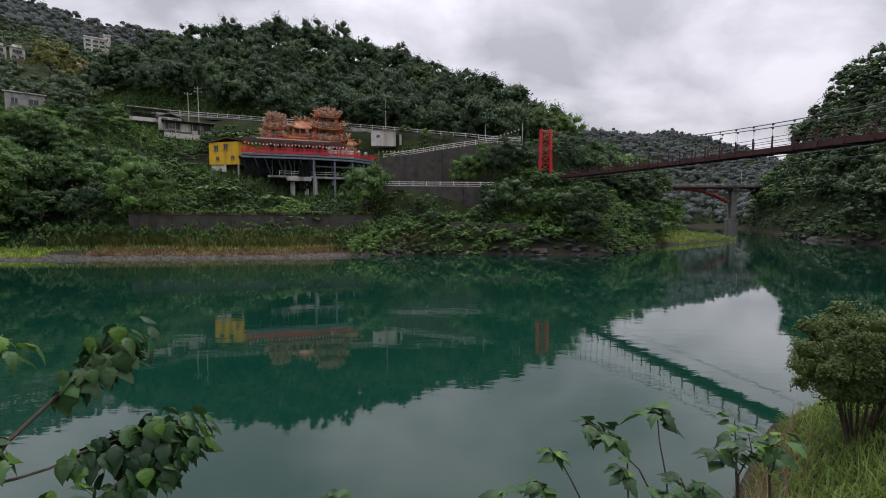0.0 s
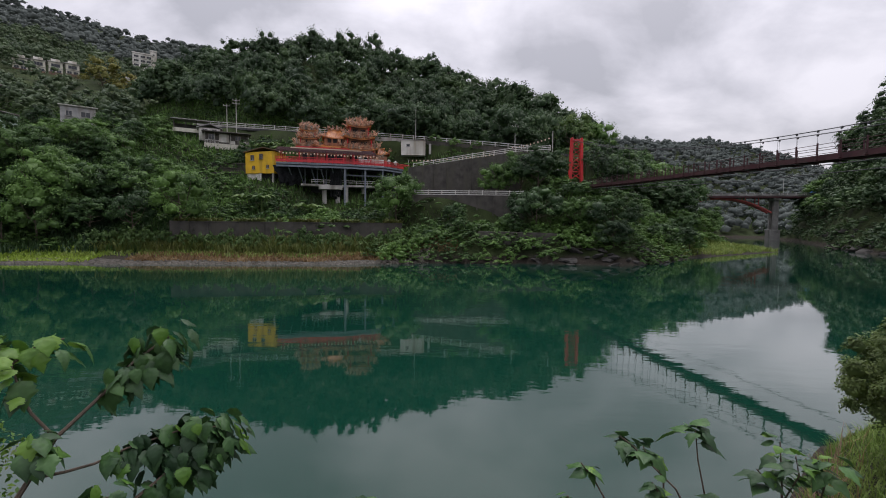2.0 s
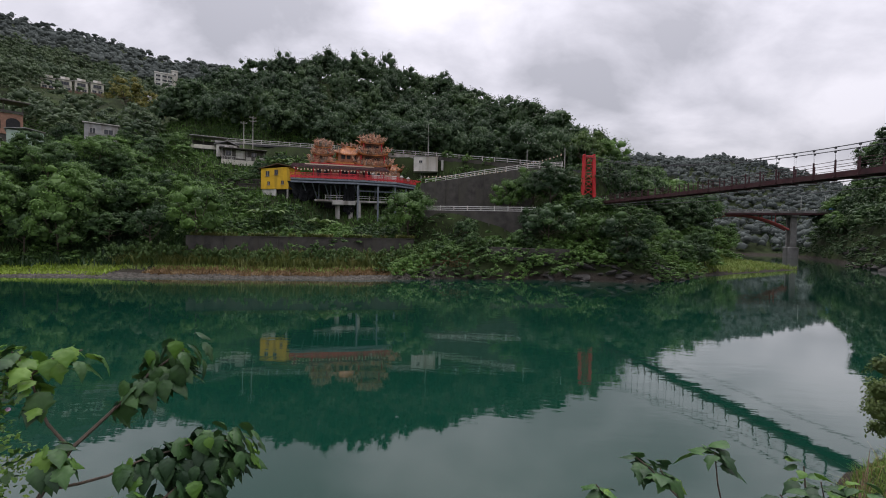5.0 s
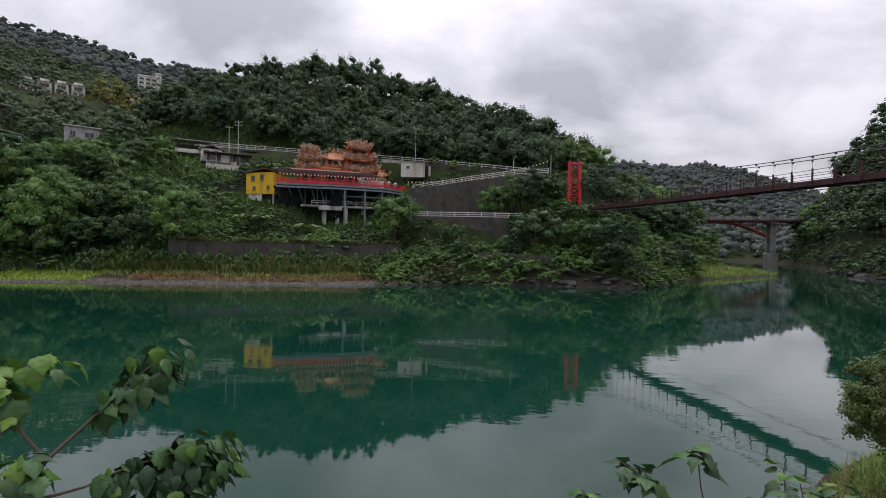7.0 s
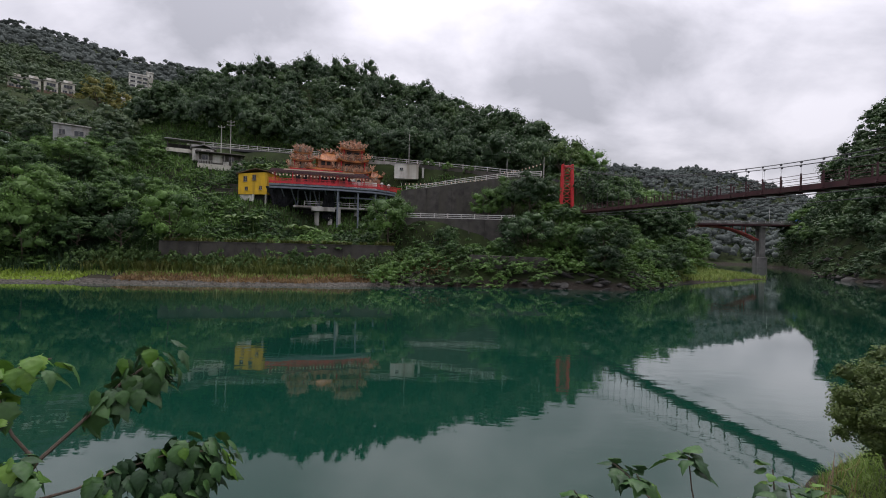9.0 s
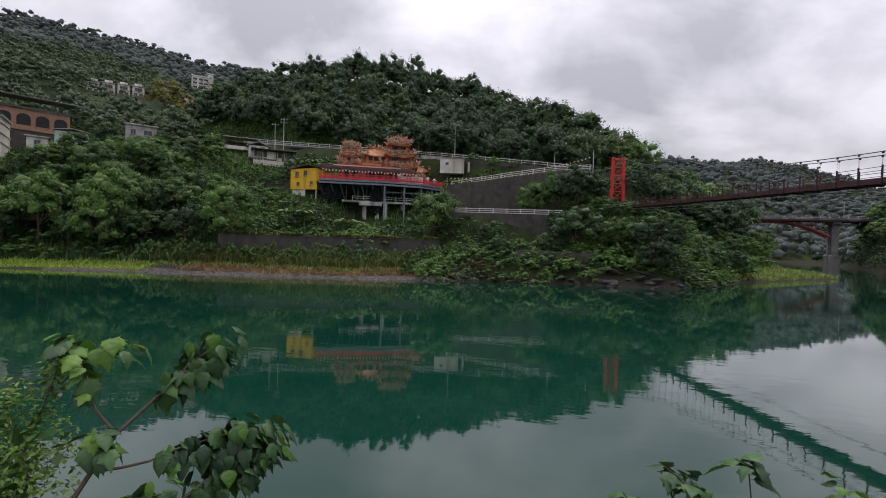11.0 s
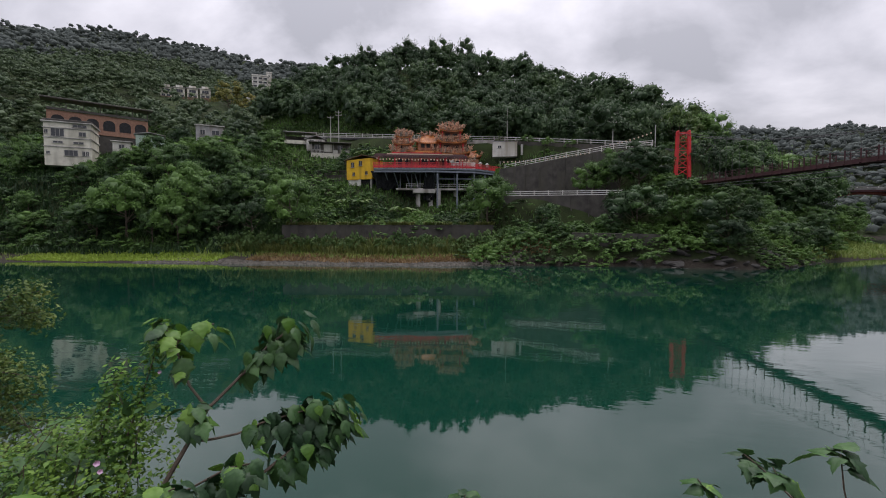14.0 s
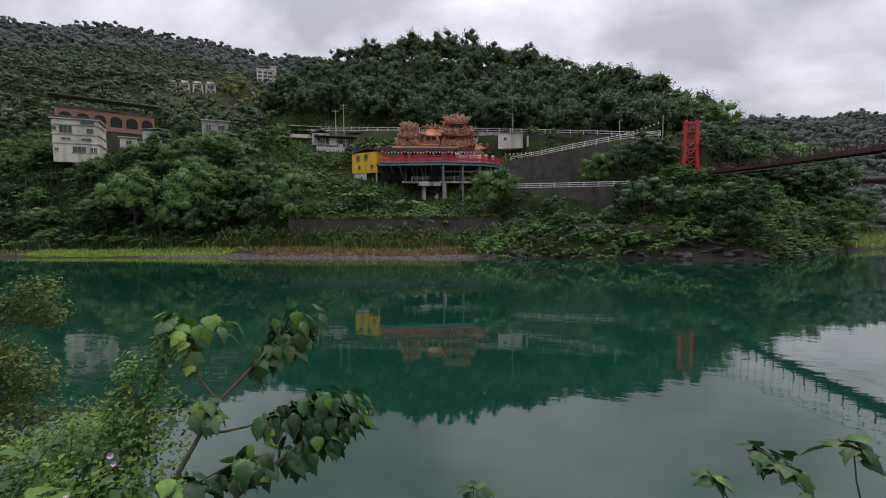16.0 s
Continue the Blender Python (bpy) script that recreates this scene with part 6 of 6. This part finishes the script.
def leafy(root, rng, pts, u0, u1, n, s=1.0, reach=0.06, young=0.0, hang=0.75):
    """Leaves overlapping like shingles round the stretch u0 to u1 of a twig, drooping outwards."""
    for k in range(n):
        u = u0 + (u1 - u0) * ((k + rng.uniform(0, 1)) / n) ** 0.72
        p = line_at(pts, u)
        a = rng.uniform(0, math.tau)
        out = Vector((math.cos(a), math.sin(a), 0))
        ahead = (Vector(pts[-1]) - Vector(pts[-2])).normalized()
        tip = out * rng.uniform(0.5, 0.9) + ahead * 0.35 + Vector((0, 0, -hang * rng.uniform(0.3, 1.25)))
        r = reach * (0.6 + 0.9 * (u - u0) / max(1e-3, u1 - u0))
        at = p + out * r * rng.uniform(0.2, 1.3) + Vector((0, 0, rng.uniform(-1.0, 0.7) * r))
        pool = YOUNG if rng.uniform() < young else LEAVES
        put_leaf(root, pool[int(rng.integers(0, len(pool)))], at, tip, Vector((rng.normal(0, 0.25), rng.normal(0, 0.25), 1)) + out * 0.5, s * rng.uniform(0.7, 1.15))


def stem(root, pts, r0, r1, grounded=False):
    pts = [Vector(p) for p in pts]
    if grounded:
        b = pts[0]
        pts = [Vector((b.x * 1.0 + 0.06, b.y - 0.12, height(b.x, b.y) - 0.1))] + pts
    part("branch", tube(bmesh.new(), pts, r0, r1, 6), STEM, root)


rngl = np.random.default_rng(91)
sapling = thing("mulberry_sapling", "large leaved mulberry sapling leaning over the water", "sapling")
stem1 = [(-2.21, 1.73, 3.87), (-2.15, 1.79, 4.05), (-2.08, 1.94, 4.29), (-2.03, 2.02, 4.44), (-1.94, 2.20, 4.59), (-1.86, 2.33, 4.73), (-1.75, 2.46, 4.84)]
stem2 = [(-2.08, 1.94, 4.28), (-1.96, 1.99, 4.29), (-1.85, 2.04, 4.31), (-1.75, 2.12, 4.35), (-1.56, 2.29, 4.38), (-1.38, 2.43, 4.34)]
stem3 = [(-1.80, 1.79, 3.90), (-1.78, 1.84, 4.02), (-1.65, 2.07, 4.14), (-1.54, 2.24, 4.23), (-1.45, 2.36, 4.30)]
stem4 = [(-2.08, 1.94, 4.29), (-2.06, 1.89, 4.43), (-1.98, 1.93, 4.50)]
stem5 = [(-2.03, 2.02, 4.44), (-2.11, 1.98, 4.58), (-2.17, 1.99, 4.67), (-2.23, 2.00, 4.83), (-2.31, 1.99, 4.92)]
stem6 = [(-2.23, 2.00, 4.80), (-2.16, 2.07, 4.88), (-2.08, 2.14, 4.90)]
stem7 = [(-2.12, 1.75, 4.04), (-1.94, 1.80, 4.12), (-1.75, 1.84, 4.23), (-1.65, 1.90, 4.24)]
stem8 = [(-2.06, 1.67, 4.06), (-1.95, 1.64, 4.18), (-1.88, 1.64, 4.22)]
stem(sapling, stem1, 0.016, 0.006, True)
for st in (stem2, stem4, stem5, stem6):
    stem(sapling, st, 0.008, 0.004)
sapling2 = thing("mulberry_sapling", "lower mulberry stem with hanging broad dark leaves", "sapling")
stem(sapling2, stem3, 0.013, 0.005, True)
for st in (stem7, stem8):
    stem(sapling2, st, 0.008, 0.004, True)
leafy(sapling, rngl, stem1, 0.70, 1.0, 92, 0.82, 0.085, 0.04, 1.6)
leafy(sapling, rngl, stem2, 0.52, 1.0, 110, 0.80, 0.085, 0.06, 0.95)
leafy(sapling, rngl, stem4, 0.35, 1.0, 22, 0.82, 0.06, 0.25, 0.9)
leafy(sapling, rngl, stem5, 0.45, 1.0, 32, 0.8, 0.06, 0.5, 1.0)
leafy(sapling, rngl, stem6, 0.2, 1.0, 13, 1.0, 0.055, 0.9, 0.7)
low_leaf = [(-2.2, 1.05, 4.0), (-2.12, 1.1, 4.40)]
stem(sapling2, low_leaf, 0.006, 0.004, True)
leafy(sapling2, rngl, stem3, 0.45, 1.0, 84, 0.84, 0.09, 0.05, 1.3)
leafy(sapling2, rngl, stem7, 0.35, 1.0, 44, 0.82, 0.07, 0.12, 0.8)
leafy(sapling2, rngl, stem8, 0.1, 1.0, 24, 0.85, 0.06, 0.2, 0.7)
leafy(sapling2, rngl, low_leaf, 0.9, 1.0, 8, 1.1, 0.07, 0.1, 0.4)

# young plants standing in front of the grass slope
SEEDLINGS = [
    ([(1.62, 3.22, 3.32), (1.49, 3.28, 3.59), (1.35, 3.39, 3.71), (1.25, 3.48, 3.80), (1.16, 3.52, 3.86)], 0.72, 13, 0.95),
    ([(1.41, 3.31, 3.67), (1.28, 3.26, 3.83), (1.24, 3.27, 3.91)], 0.6, 9, 1.0),
    ([(1.63, 3.10, 3.40), (1.61, 3.11, 3.63), (1.56, 3.13, 3.89), (1.54, 3.14, 4.10)], 0.97, 8, 1.1),
    ([(1.07, 3.23, 3.32), (0.97, 3.26, 3.52), (0.89, 3.28, 3.66), (0.81, 3.30, 3.75)], 0.85, 9, 0.95),
    ([(0.85, 3.19, 3.34), (0.77, 3.21, 3.47), (0.70, 3.22, 3.54)], 0.6, 8, 0.9),
    ([(1.37, 3.00, 3.51), (1.30, 3.03, 3.65), (1.23, 3.06, 3.76)], 0.6, 8, 0.85),
    ([(1.69, 2.95, 3.51), (1.67, 2.96, 3.62), (1.64, 2.98, 3.71)], 0.4, 11, 0.85),
    ([(2.04, 2.97, 3.49), (2.02, 2.98, 3.81), (2.00, 2.99, 4.11)], 0.5, 13, 0.75),
    ([(2.02, 2.98, 3.77), (1.90, 2.94, 3.87), (1.85, 2.97, 3.93)], 0.6, 7, 0.9),
    ([(2.03, 2.97, 3.73), (2.03, 2.85, 3.96), (2.01, 2.86, 4.08)], 0.4, 9, 0.8),
    ([(2.31, 3.02, 3.46), (2.29, 3.04, 3.74), (2.23, 3.08, 3.96)], 0.4, 14, 0.8),
    ([(2.29, 3.03, 3.66), (2.26, 2.93, 3.92), (2.26, 2.93, 4.04)], 0.5, 9, 0.85),
    ([(0.41, 3.17, 3.26), (0.44, 3.17, 3.46)], 0.8, 7, 0.9),
    ([(-0.74, 2.91, 3.41), (-0.73, 2.91, 3.62)], 0.85, 8, 0.9),
    ([(1.45, 2.85, 3.61), (1.48, 2.84, 3.72)], 0.5, 8, 0.8),
    ([(1.75, 2.91, 3.53), (1.76, 2.91, 3.69)], 0.4, 10, 0.8),
]
for n, (pts, u0, count, s) in enumerate(SEEDLINGS):
    pl = thing("mulberry_seedling", "slender brown stem with a tuft of broad leaves", "seedling", group="seedlings on the near bank")
    stem(pl, pts, 0.009, 0.004, True)
    leafy(pl, rngl, pts, u0 * 0.92, 1.0, int(count * 1.4), s * 1.0, 0.045, 0.35 if n in (7, 9, 10, 11, 15) else 0.06, 0.55)


# ---- vines and shrubs of the near bank ----
def small_leaves(name, label, centres, spread_r, n, size, material, seed, category):
    """A loose mass of small leaves round a chain of centres, thinning outwards."""
    rng = np.random.default_rng(seed)
    c = np.array(centres, float)
    pick = rng.integers(0, len(c), n)
    off = rng.normal(0, 1, (n, 3))
    off /= np.linalg.norm(off, axis=1)[:, None]
    p = c[pick] + off * (rng.uniform(0, 1, (n, 1)) ** 0.5) * spread_r
    v = leaf_cards(rng, p, off * 0.4 + np.array([0, -0.15, 0.8]), size, 0.12)
    return part_array(name, v, material)


def part_array(name, v, material):
    return new(name, array_mesh(name, v, quads_of(len(v)), material))


def chain(pts, n):
    return [tuple(line_at(pts, k / (n - 1))) for k in range(n)]


vine1 = [(-2.47, 1.80, 3.80), (-2.48, 1.87, 4.22), (-2.46, 1.97, 4.45), (-2.41, 2.03, 4.71), (-2.37, 2.07, 4.84)]
vine2 = [(-2.68, 1.85, 3.80), (-2.66, 1.88, 4.20), (-2.62, 1.93, 4.48), (-2.59, 1.97, 4.62)]
mass = [(-3.0, 1.6, 4.0), (-2.94, 1.83, 4.08), (-2.74, 1.94, 4.18), (-2.58, 1.66, 4.02), (-2.36, 1.77, 4.02), (-2.47, 1.95, 4.28), (-2.8, 1.69, 3.9), (-2.7, 1.5, 3.9), (-3.3, 1.7, 3.95), (-3.2, 2.0, 4.0), (-2.5, 1.4, 3.85)]
vine = thing("flowering_vine", "tangled flowering vine with small bright green leaves", "vine")
for st in (vine1, vine2):
    stem(vine, st, 0.006, 0.003, True)
for name, cs, rad, n, size, mat in (("foliage", chain(vine1, 14), 0.09, 900, 0.016, VINE), ("foliage", chain(vine2, 12), 0.11, 850, 0.016, VINE), ("foliage", mass, 0.28, 6800, 0.016, VINE), ("large_foliage", mass, 0.27, 260, 0.05, MULBERRY)):
    ob = small_leaves(name, "", cs, rad, n, size, mat, 95 + n, "vine")
    ob.parent = vine
for k in range(14):
    a = Vector(mass[k % len(mass)])
    b = a + Vector((rngl.normal(0, 0.15), rngl.normal(0, 0.1), rngl.uniform(0.15, 0.4)))
    part("tendril", tube(bmesh.new(), [(a.x, a.y, height(a.x, a.y)), a, b], 0.004, 0.002, 5), STEM, vine)
for x, y, z, s in ((-2.39, 1.66, 4.26, 0.6), (-2.37, 1.66, 4.22, 0.5), (-2.45, 1.48, 4.15, 0.6), (-2.32, 1.98, 4.64, 0.4)):
    bm = bmesh.new()
    c = bm.verts.new((0, 0, -0.012))
    ring = [bm.verts.new((0.028 * math.cos(k * math.tau / 10) * (1.0 if k % 2 else 0.85), -0.006, 0.028 * math.sin(k * math.tau / 10) * (1.0 if k % 2 else 0.85))) for k in range(10)]
    c.co = (0, 0.02, 0)
    for k in range(10):
        bm.faces.new((c, ring[k], ring[(k + 1) % 10]))
    fl = part("flower", bm, PETAL, vine, "pale pink trumpet flower")
    fl.matrix_basis = pose(x, y, z, -10, 0, 55) @ Matrix.Diagonal((s, s, s, 1))

# feathery tree at the water's edge
feather = thing("feathery_tree", "feathery fine leaved tree with yellowing sprays", "tree")
FEATHER = foliage("feather_leaf", (0.05, 0.09, 0.02), (0.11, 0.155, 0.03), (0.21, 0.23, 0.05), broad=1.5, accent=(0.32, 0.20, 0.02))
fb = Vector((-6.2, 2.5, height(-6.2, 2.5) - 0.1))
part("trunk", tube(bmesh.new(), [fb, (-6.1, 2.7, 2.6), (-5.85, 2.9, 3.6)], 0.07, 0.04, 8), BARK, feather)
rngf = np.random.default_rng(17)
twigs = []
for k in range(26):
    z = 3.2 + 1.65 * k / 25
    reach = 1.5 - 0.75 * max(0, (z - 3.7) / 0.9)
    a = rngf.uniform(-0.6, 0.7)
    s = Vector((-5.85 + rngf.normal(0, 0.12), 2.9 + rngf.normal(0, 0.2), z - 0.35))
    e = s + Vector((math.cos(a) * reach, math.sin(a) * reach, rngf.uniform(0.0, 0.35)))
    mid = (s + e) / 2 + Vector((0, 0, 0.12))
    part("branch", tube(bmesh.new(), [s, mid, e], 0.012, 0.003, 5), STEM, feather)
    twigs += chain([s, mid, e], 12)[3:]
ob = small_leaves("crown", "", twigs, 0.17, 16000, 0.020, FEATHER, 200, "tree")
ob.parent = feather

# round shrub above the grass
bush = thing("willow_shrub", "round olive green shrub on the near bank", "shrub")
bc = Vector((7.5, 7.9, 0))
bz = height(7.5, 7.9)
OLIVE = foliage("olive_leaf", (0.028, 0.050, 0.015), (0.062, 0.098, 0.026), (0.13, 0.175, 0.045), broad=1.0)
for k in range(16):
    a = math.tau * k / 16
    e = Vector((bc.x + math.cos(a) * rngf.uniform(0.3, 0.9), bc.y + math.sin(a) * rngf.uniform(0.3, 0.9), rngf.uniform(2.4, 3.8)))
    part("branch", tube(bmesh.new(), [(bc.x + 0.1 * math.cos(a), bc.y + 0.1 * math.sin(a), bz - 0.1), (bc.x + 0.35 * math.cos(a), bc.y + 0.35 * math.sin(a), bz + 0.9), e], 0.022, 0.006, 5), STEM, bush)
v, q = lobed_crown(np.random.default_rng(8), 1.05, 1.15, 100, 340, 0.028, -0.8, 0.5, (0.12, 0.27), 0.9)
crown = new("crown", array_mesh("crown", v + np.array([bc.x, bc.y, 2.75]), q, OLIVE))
crown.parent = bush

# ---- grass slope on the near bank ----
def near_band(d0, d1):
    return lambda x, y: (shore_distance(x, y, NEAR_SHORE) > d0) & (shore_distance(x, y, NEAR_SHORE) < d1)


blades("slope_grass", "tall green grass on the near slope", scatter(71, 34000, 2.2, 13, 2.2, 13, lambda x, y: near_band(0.2, 5)(x, y) & (x > 0.55 * y)), (0.15, 0.42), 0.02, GRASS, 72, 0.7)
blades("dry_slope_grass", "straw coloured dry grass among the green", scatter(73, 2200, 1.4, 10, 2.6, 11, lambda x, y: near_band(0.1, 3)(x, y) & (x > 0.3 * y) & (x < 0.85 * y)), (0.3, 0.75), 0.014, DRY, 74, 0.6)
blades("pampas_grass", "pinkish brown pampas grass plumes along the slope", scatter(75, 3600, 2.0, 8.5, 3.6, 10.5, lambda x, y: near_band(0.4, 2.2)(x, y) & (x > 0.42 * y) & (x < 0.80 * y)), (0.4, 0.85), 0.018, PINK, 76, 0.4)
blades("near_grass", "short rough grass at the top of the near bank", scatter(77, 30000, -14, 9, -7, 4.5, lambda x, y: near_band(1.2, 14)(x, y) & (np.hypot(x, y) > 0.4)), (0.1, 0.35), 0.012, GRASS, 78, 0.7)
# ---- bananas, rocks, gravel and bunting of the far bank ----
def make_banana(seed, tall, label):
    rng = np.random.default_rng(seed)
    root = thing("banana_plant", label, "banana plant", group="banana plants")
    part("stalk", tube(bmesh.new(), [(0, 0, -0.4), (0.1, 0, tall * 0.35), (0.1, 0.1, tall * 0.55)], 0.16, 0.10, 8), LEAF_LIGHT, root)
    for k in range(9):
        a = math.tau * k / 9 + rng.uniform(-0.3, 0.3)
        ln, w = tall * rng.uniform(0.5, 0.7), 0.34
        lift = rng.uniform(0.5, 1.1)
        bm = bmesh.new()
        rows = []
        for j in range(8):
            t = j / 7
            r = ln * (t - 0.12 * t * t)
            z = tall * 0.52 + ln * (lift * t - 1.0 * t * t * lift * 0.95)
            c = Vector((math.cos(a) * r, math.sin(a) * r, z))
            s = Vector((-math.sin(a), math.cos(a), 0)) * w * math.sin(math.pi * min(1, 0.12 + t * 0.88)) ** 0.6 * (1 if t < 1 else 0.1)
            rows.append([bm.verts.new(c - s + Vector((0, 0, -0.10))), bm.verts.new(c), bm.verts.new(c + s + Vector((0, 0, -0.10)))])
        for p, q in zip(rows, rows[1:]):
            bm.faces.new((p[0], p[1], q[1], q[0]))
            bm.faces.new((p[1], p[2], q[2], q[1]))
        part("leaf", bm, LEAF_LIGHT, root)
    return root


BANANA = make_banana(1, 4.6, "banana plant with broad arching pale green leaves")
for x, y, s in ((-38.5, 74.5, 1.05), (-36.0, 75.5, 1.0), (-29.5, 79.5, 1.25), (-27.5, 80, 1.0), (-44, 101, 0.9), (-46.5, 102.5, 1.0), (-40.5, 103.5, 0.9), (-38, 103, 0.75), (-49, 103, 0.8)):
    plant(BANANA, x, y, s, turn=x * 37 % 360)

rngr = np.random.default_rng(33)


def make_rock(seed):
    rng = np.random.default_rng(seed)
    bm = bmesh.new()
    bmesh.ops.create_icosphere(bm, subdivisions=2, radius=1.0)
    k = rng.normal(0, 1, (6, 3))
    for v in bm.verts:
        d = v.co.normalized()
        cut = min(1.0, min(0.62 / max(0.15, abs(d.dot(Vector(q).normalized()))) for q in k))
        v.co = d * cut * rng.uniform(0.92, 1.05)
        v.co.z *= 0.62
    me = bpy.data.meshes.new("rock")
    bm.to_mesh(me)
    bm.free()
    me.materials.append(ROCK)
    return me


ROCKS = [make_rock(k) for k in range(5)]
for k in range(56):
    x = rngr.uniform(9, 34)
    yy = np.linspace(58, 90, 200)
    dd = shore_distance(np.full(200, x), yy, FAR_SHORE)
    y = float(yy[int(np.argmax(dd > rngr.uniform(-0.6, 2.2)))])
    rk = tagged(new("rock", ROCKS[k % 5]), "dark angular wet rock at the river edge", "rock", "shore rocks")
    s = rngr.uniform(0.35, 1.2)
    rk.matrix_basis = pose(x, y, max(-0.1, height(x, y) - 0.1), rngr.uniform(-20, 20), rngr.uniform(-20, 20), rngr.uniform(0, 360)) @ Matrix.Diagonal((s * 1.4, s, s * 0.75, 1))
for k in range(40):
    y = rngr.uniform(84, 150)
    xx = np.linspace(150, 80, 300)
    dd = shore_distance(xx, np.full(300, y), NEAR_SHORE)
    x = float(xx[int(np.argmax(dd < rngr.uniform(-0.3, 2.5)))])
    rk = tagged(new("rock", ROCKS[k % 5]), "grey rock along the foot of the gorge", "rock", "gorge rocks")
    s = rngr.uniform(0.8, 2.0)
    rk.matrix_basis = pose(x, y, max(0, height(x, y) - 0.3), rngr.uniform(-20, 20), rngr.uniform(-20, 20), rngr.uniform(0, 360)) @ Matrix.Diagonal((s, s * 1.3, s, 1))

# gravel bar: a sheet of small stones
st = scatter(81, 30000, -62, -6, 48, 72, band(-0.3, 2.6))
rng = np.random.default_rng(82)
n = len(st)
size = rng.uniform(0.06, 0.24, (n, 1, 1))  * rng.uniform(0.6, 1.3, (n, 1, 3))
shape = np.array([(-1, -1, -0.5), (1, -1, -0.5), (1, 1, -0.5), (-1, 1, -0.5), (-0.7, -0.6, 0.5), (0.6, -0.7, 0.6), (0.7, 0.6, 0.5), (-0.6, 0.7, 0.6)])
sv = st[:, None, :] + shape[None] * size + rng.normal(0, 0.012, (n, 8, 3))
sf = np.array([(4, 5, 6, 7), (0, 1, 5, 4), (1, 2, 6, 5), (2, 3, 7, 6), (3, 0, 4, 7)])
sq = (np.arange(n)[:, None, None] * 8 + sf[None]).reshape(-1, 4)
tagged(new("gravel_bar", array_mesh("gravel_bar", sv.reshape(-1, 3), sq.astype(np.int32), GRAVEL)), "grey gravel and pebbles along the shore", "gravel", kind="stuff")

# strings of small lanterns above the ramp
for a, b, sag, n in (((-14, 99.5, 19.6), (8, 100.5, 21.6), 0.5, 26), ((8, 100.5, 22.4), (17, 98.2, 24.4), 0.3, 12)):
    a, b = Vector(a), Vector(b)
    bunting = thing("lantern_string", "string of small pale lanterns on a wire", "lantern string", group="lantern strings")
    pts = [a.lerp(b, k / n) - Vector((0, 0, sag * 4 * (k / n) * (1 - k / n))) for k in range(n + 1)]
    part("wire", tube(bmesh.new(), pts, 0.015, sides=4), CABLE, bunting)
    for p in pts[1:-1]:
        ob = new("lantern", lantern.data)
        ob.parent = bunting
        ob.matrix_basis = Matrix.Translation(p - Vector((0, 0, 0.16)))
    for q in (a, b):
        part("post", rod(bmesh.new(), (q.x, q.y, height(q.x, q.y) - 0.3), (q.x, q.y, q.z + 0.1), 0.05), PALE_RAIL, bunting)

# terraced plots behind the banana plants
for k in range(5):
    ax, ay, bx, by = -57 + k * 0.5, 83.0 + k * 2.4, -46 + k * 0.3, 86.0 + k * 2.4
    zz = min(height(ax, ay), height(bx, by))
    slab_wall("terrace_wall_%d" % (k + 1), "low dark stone terrace wall on the slope", (ax, ay), (bx, by), zz - 1.5, zz + 1.1, zz - 1.5, zz + 1.1, 0.4, OLD_WALL)
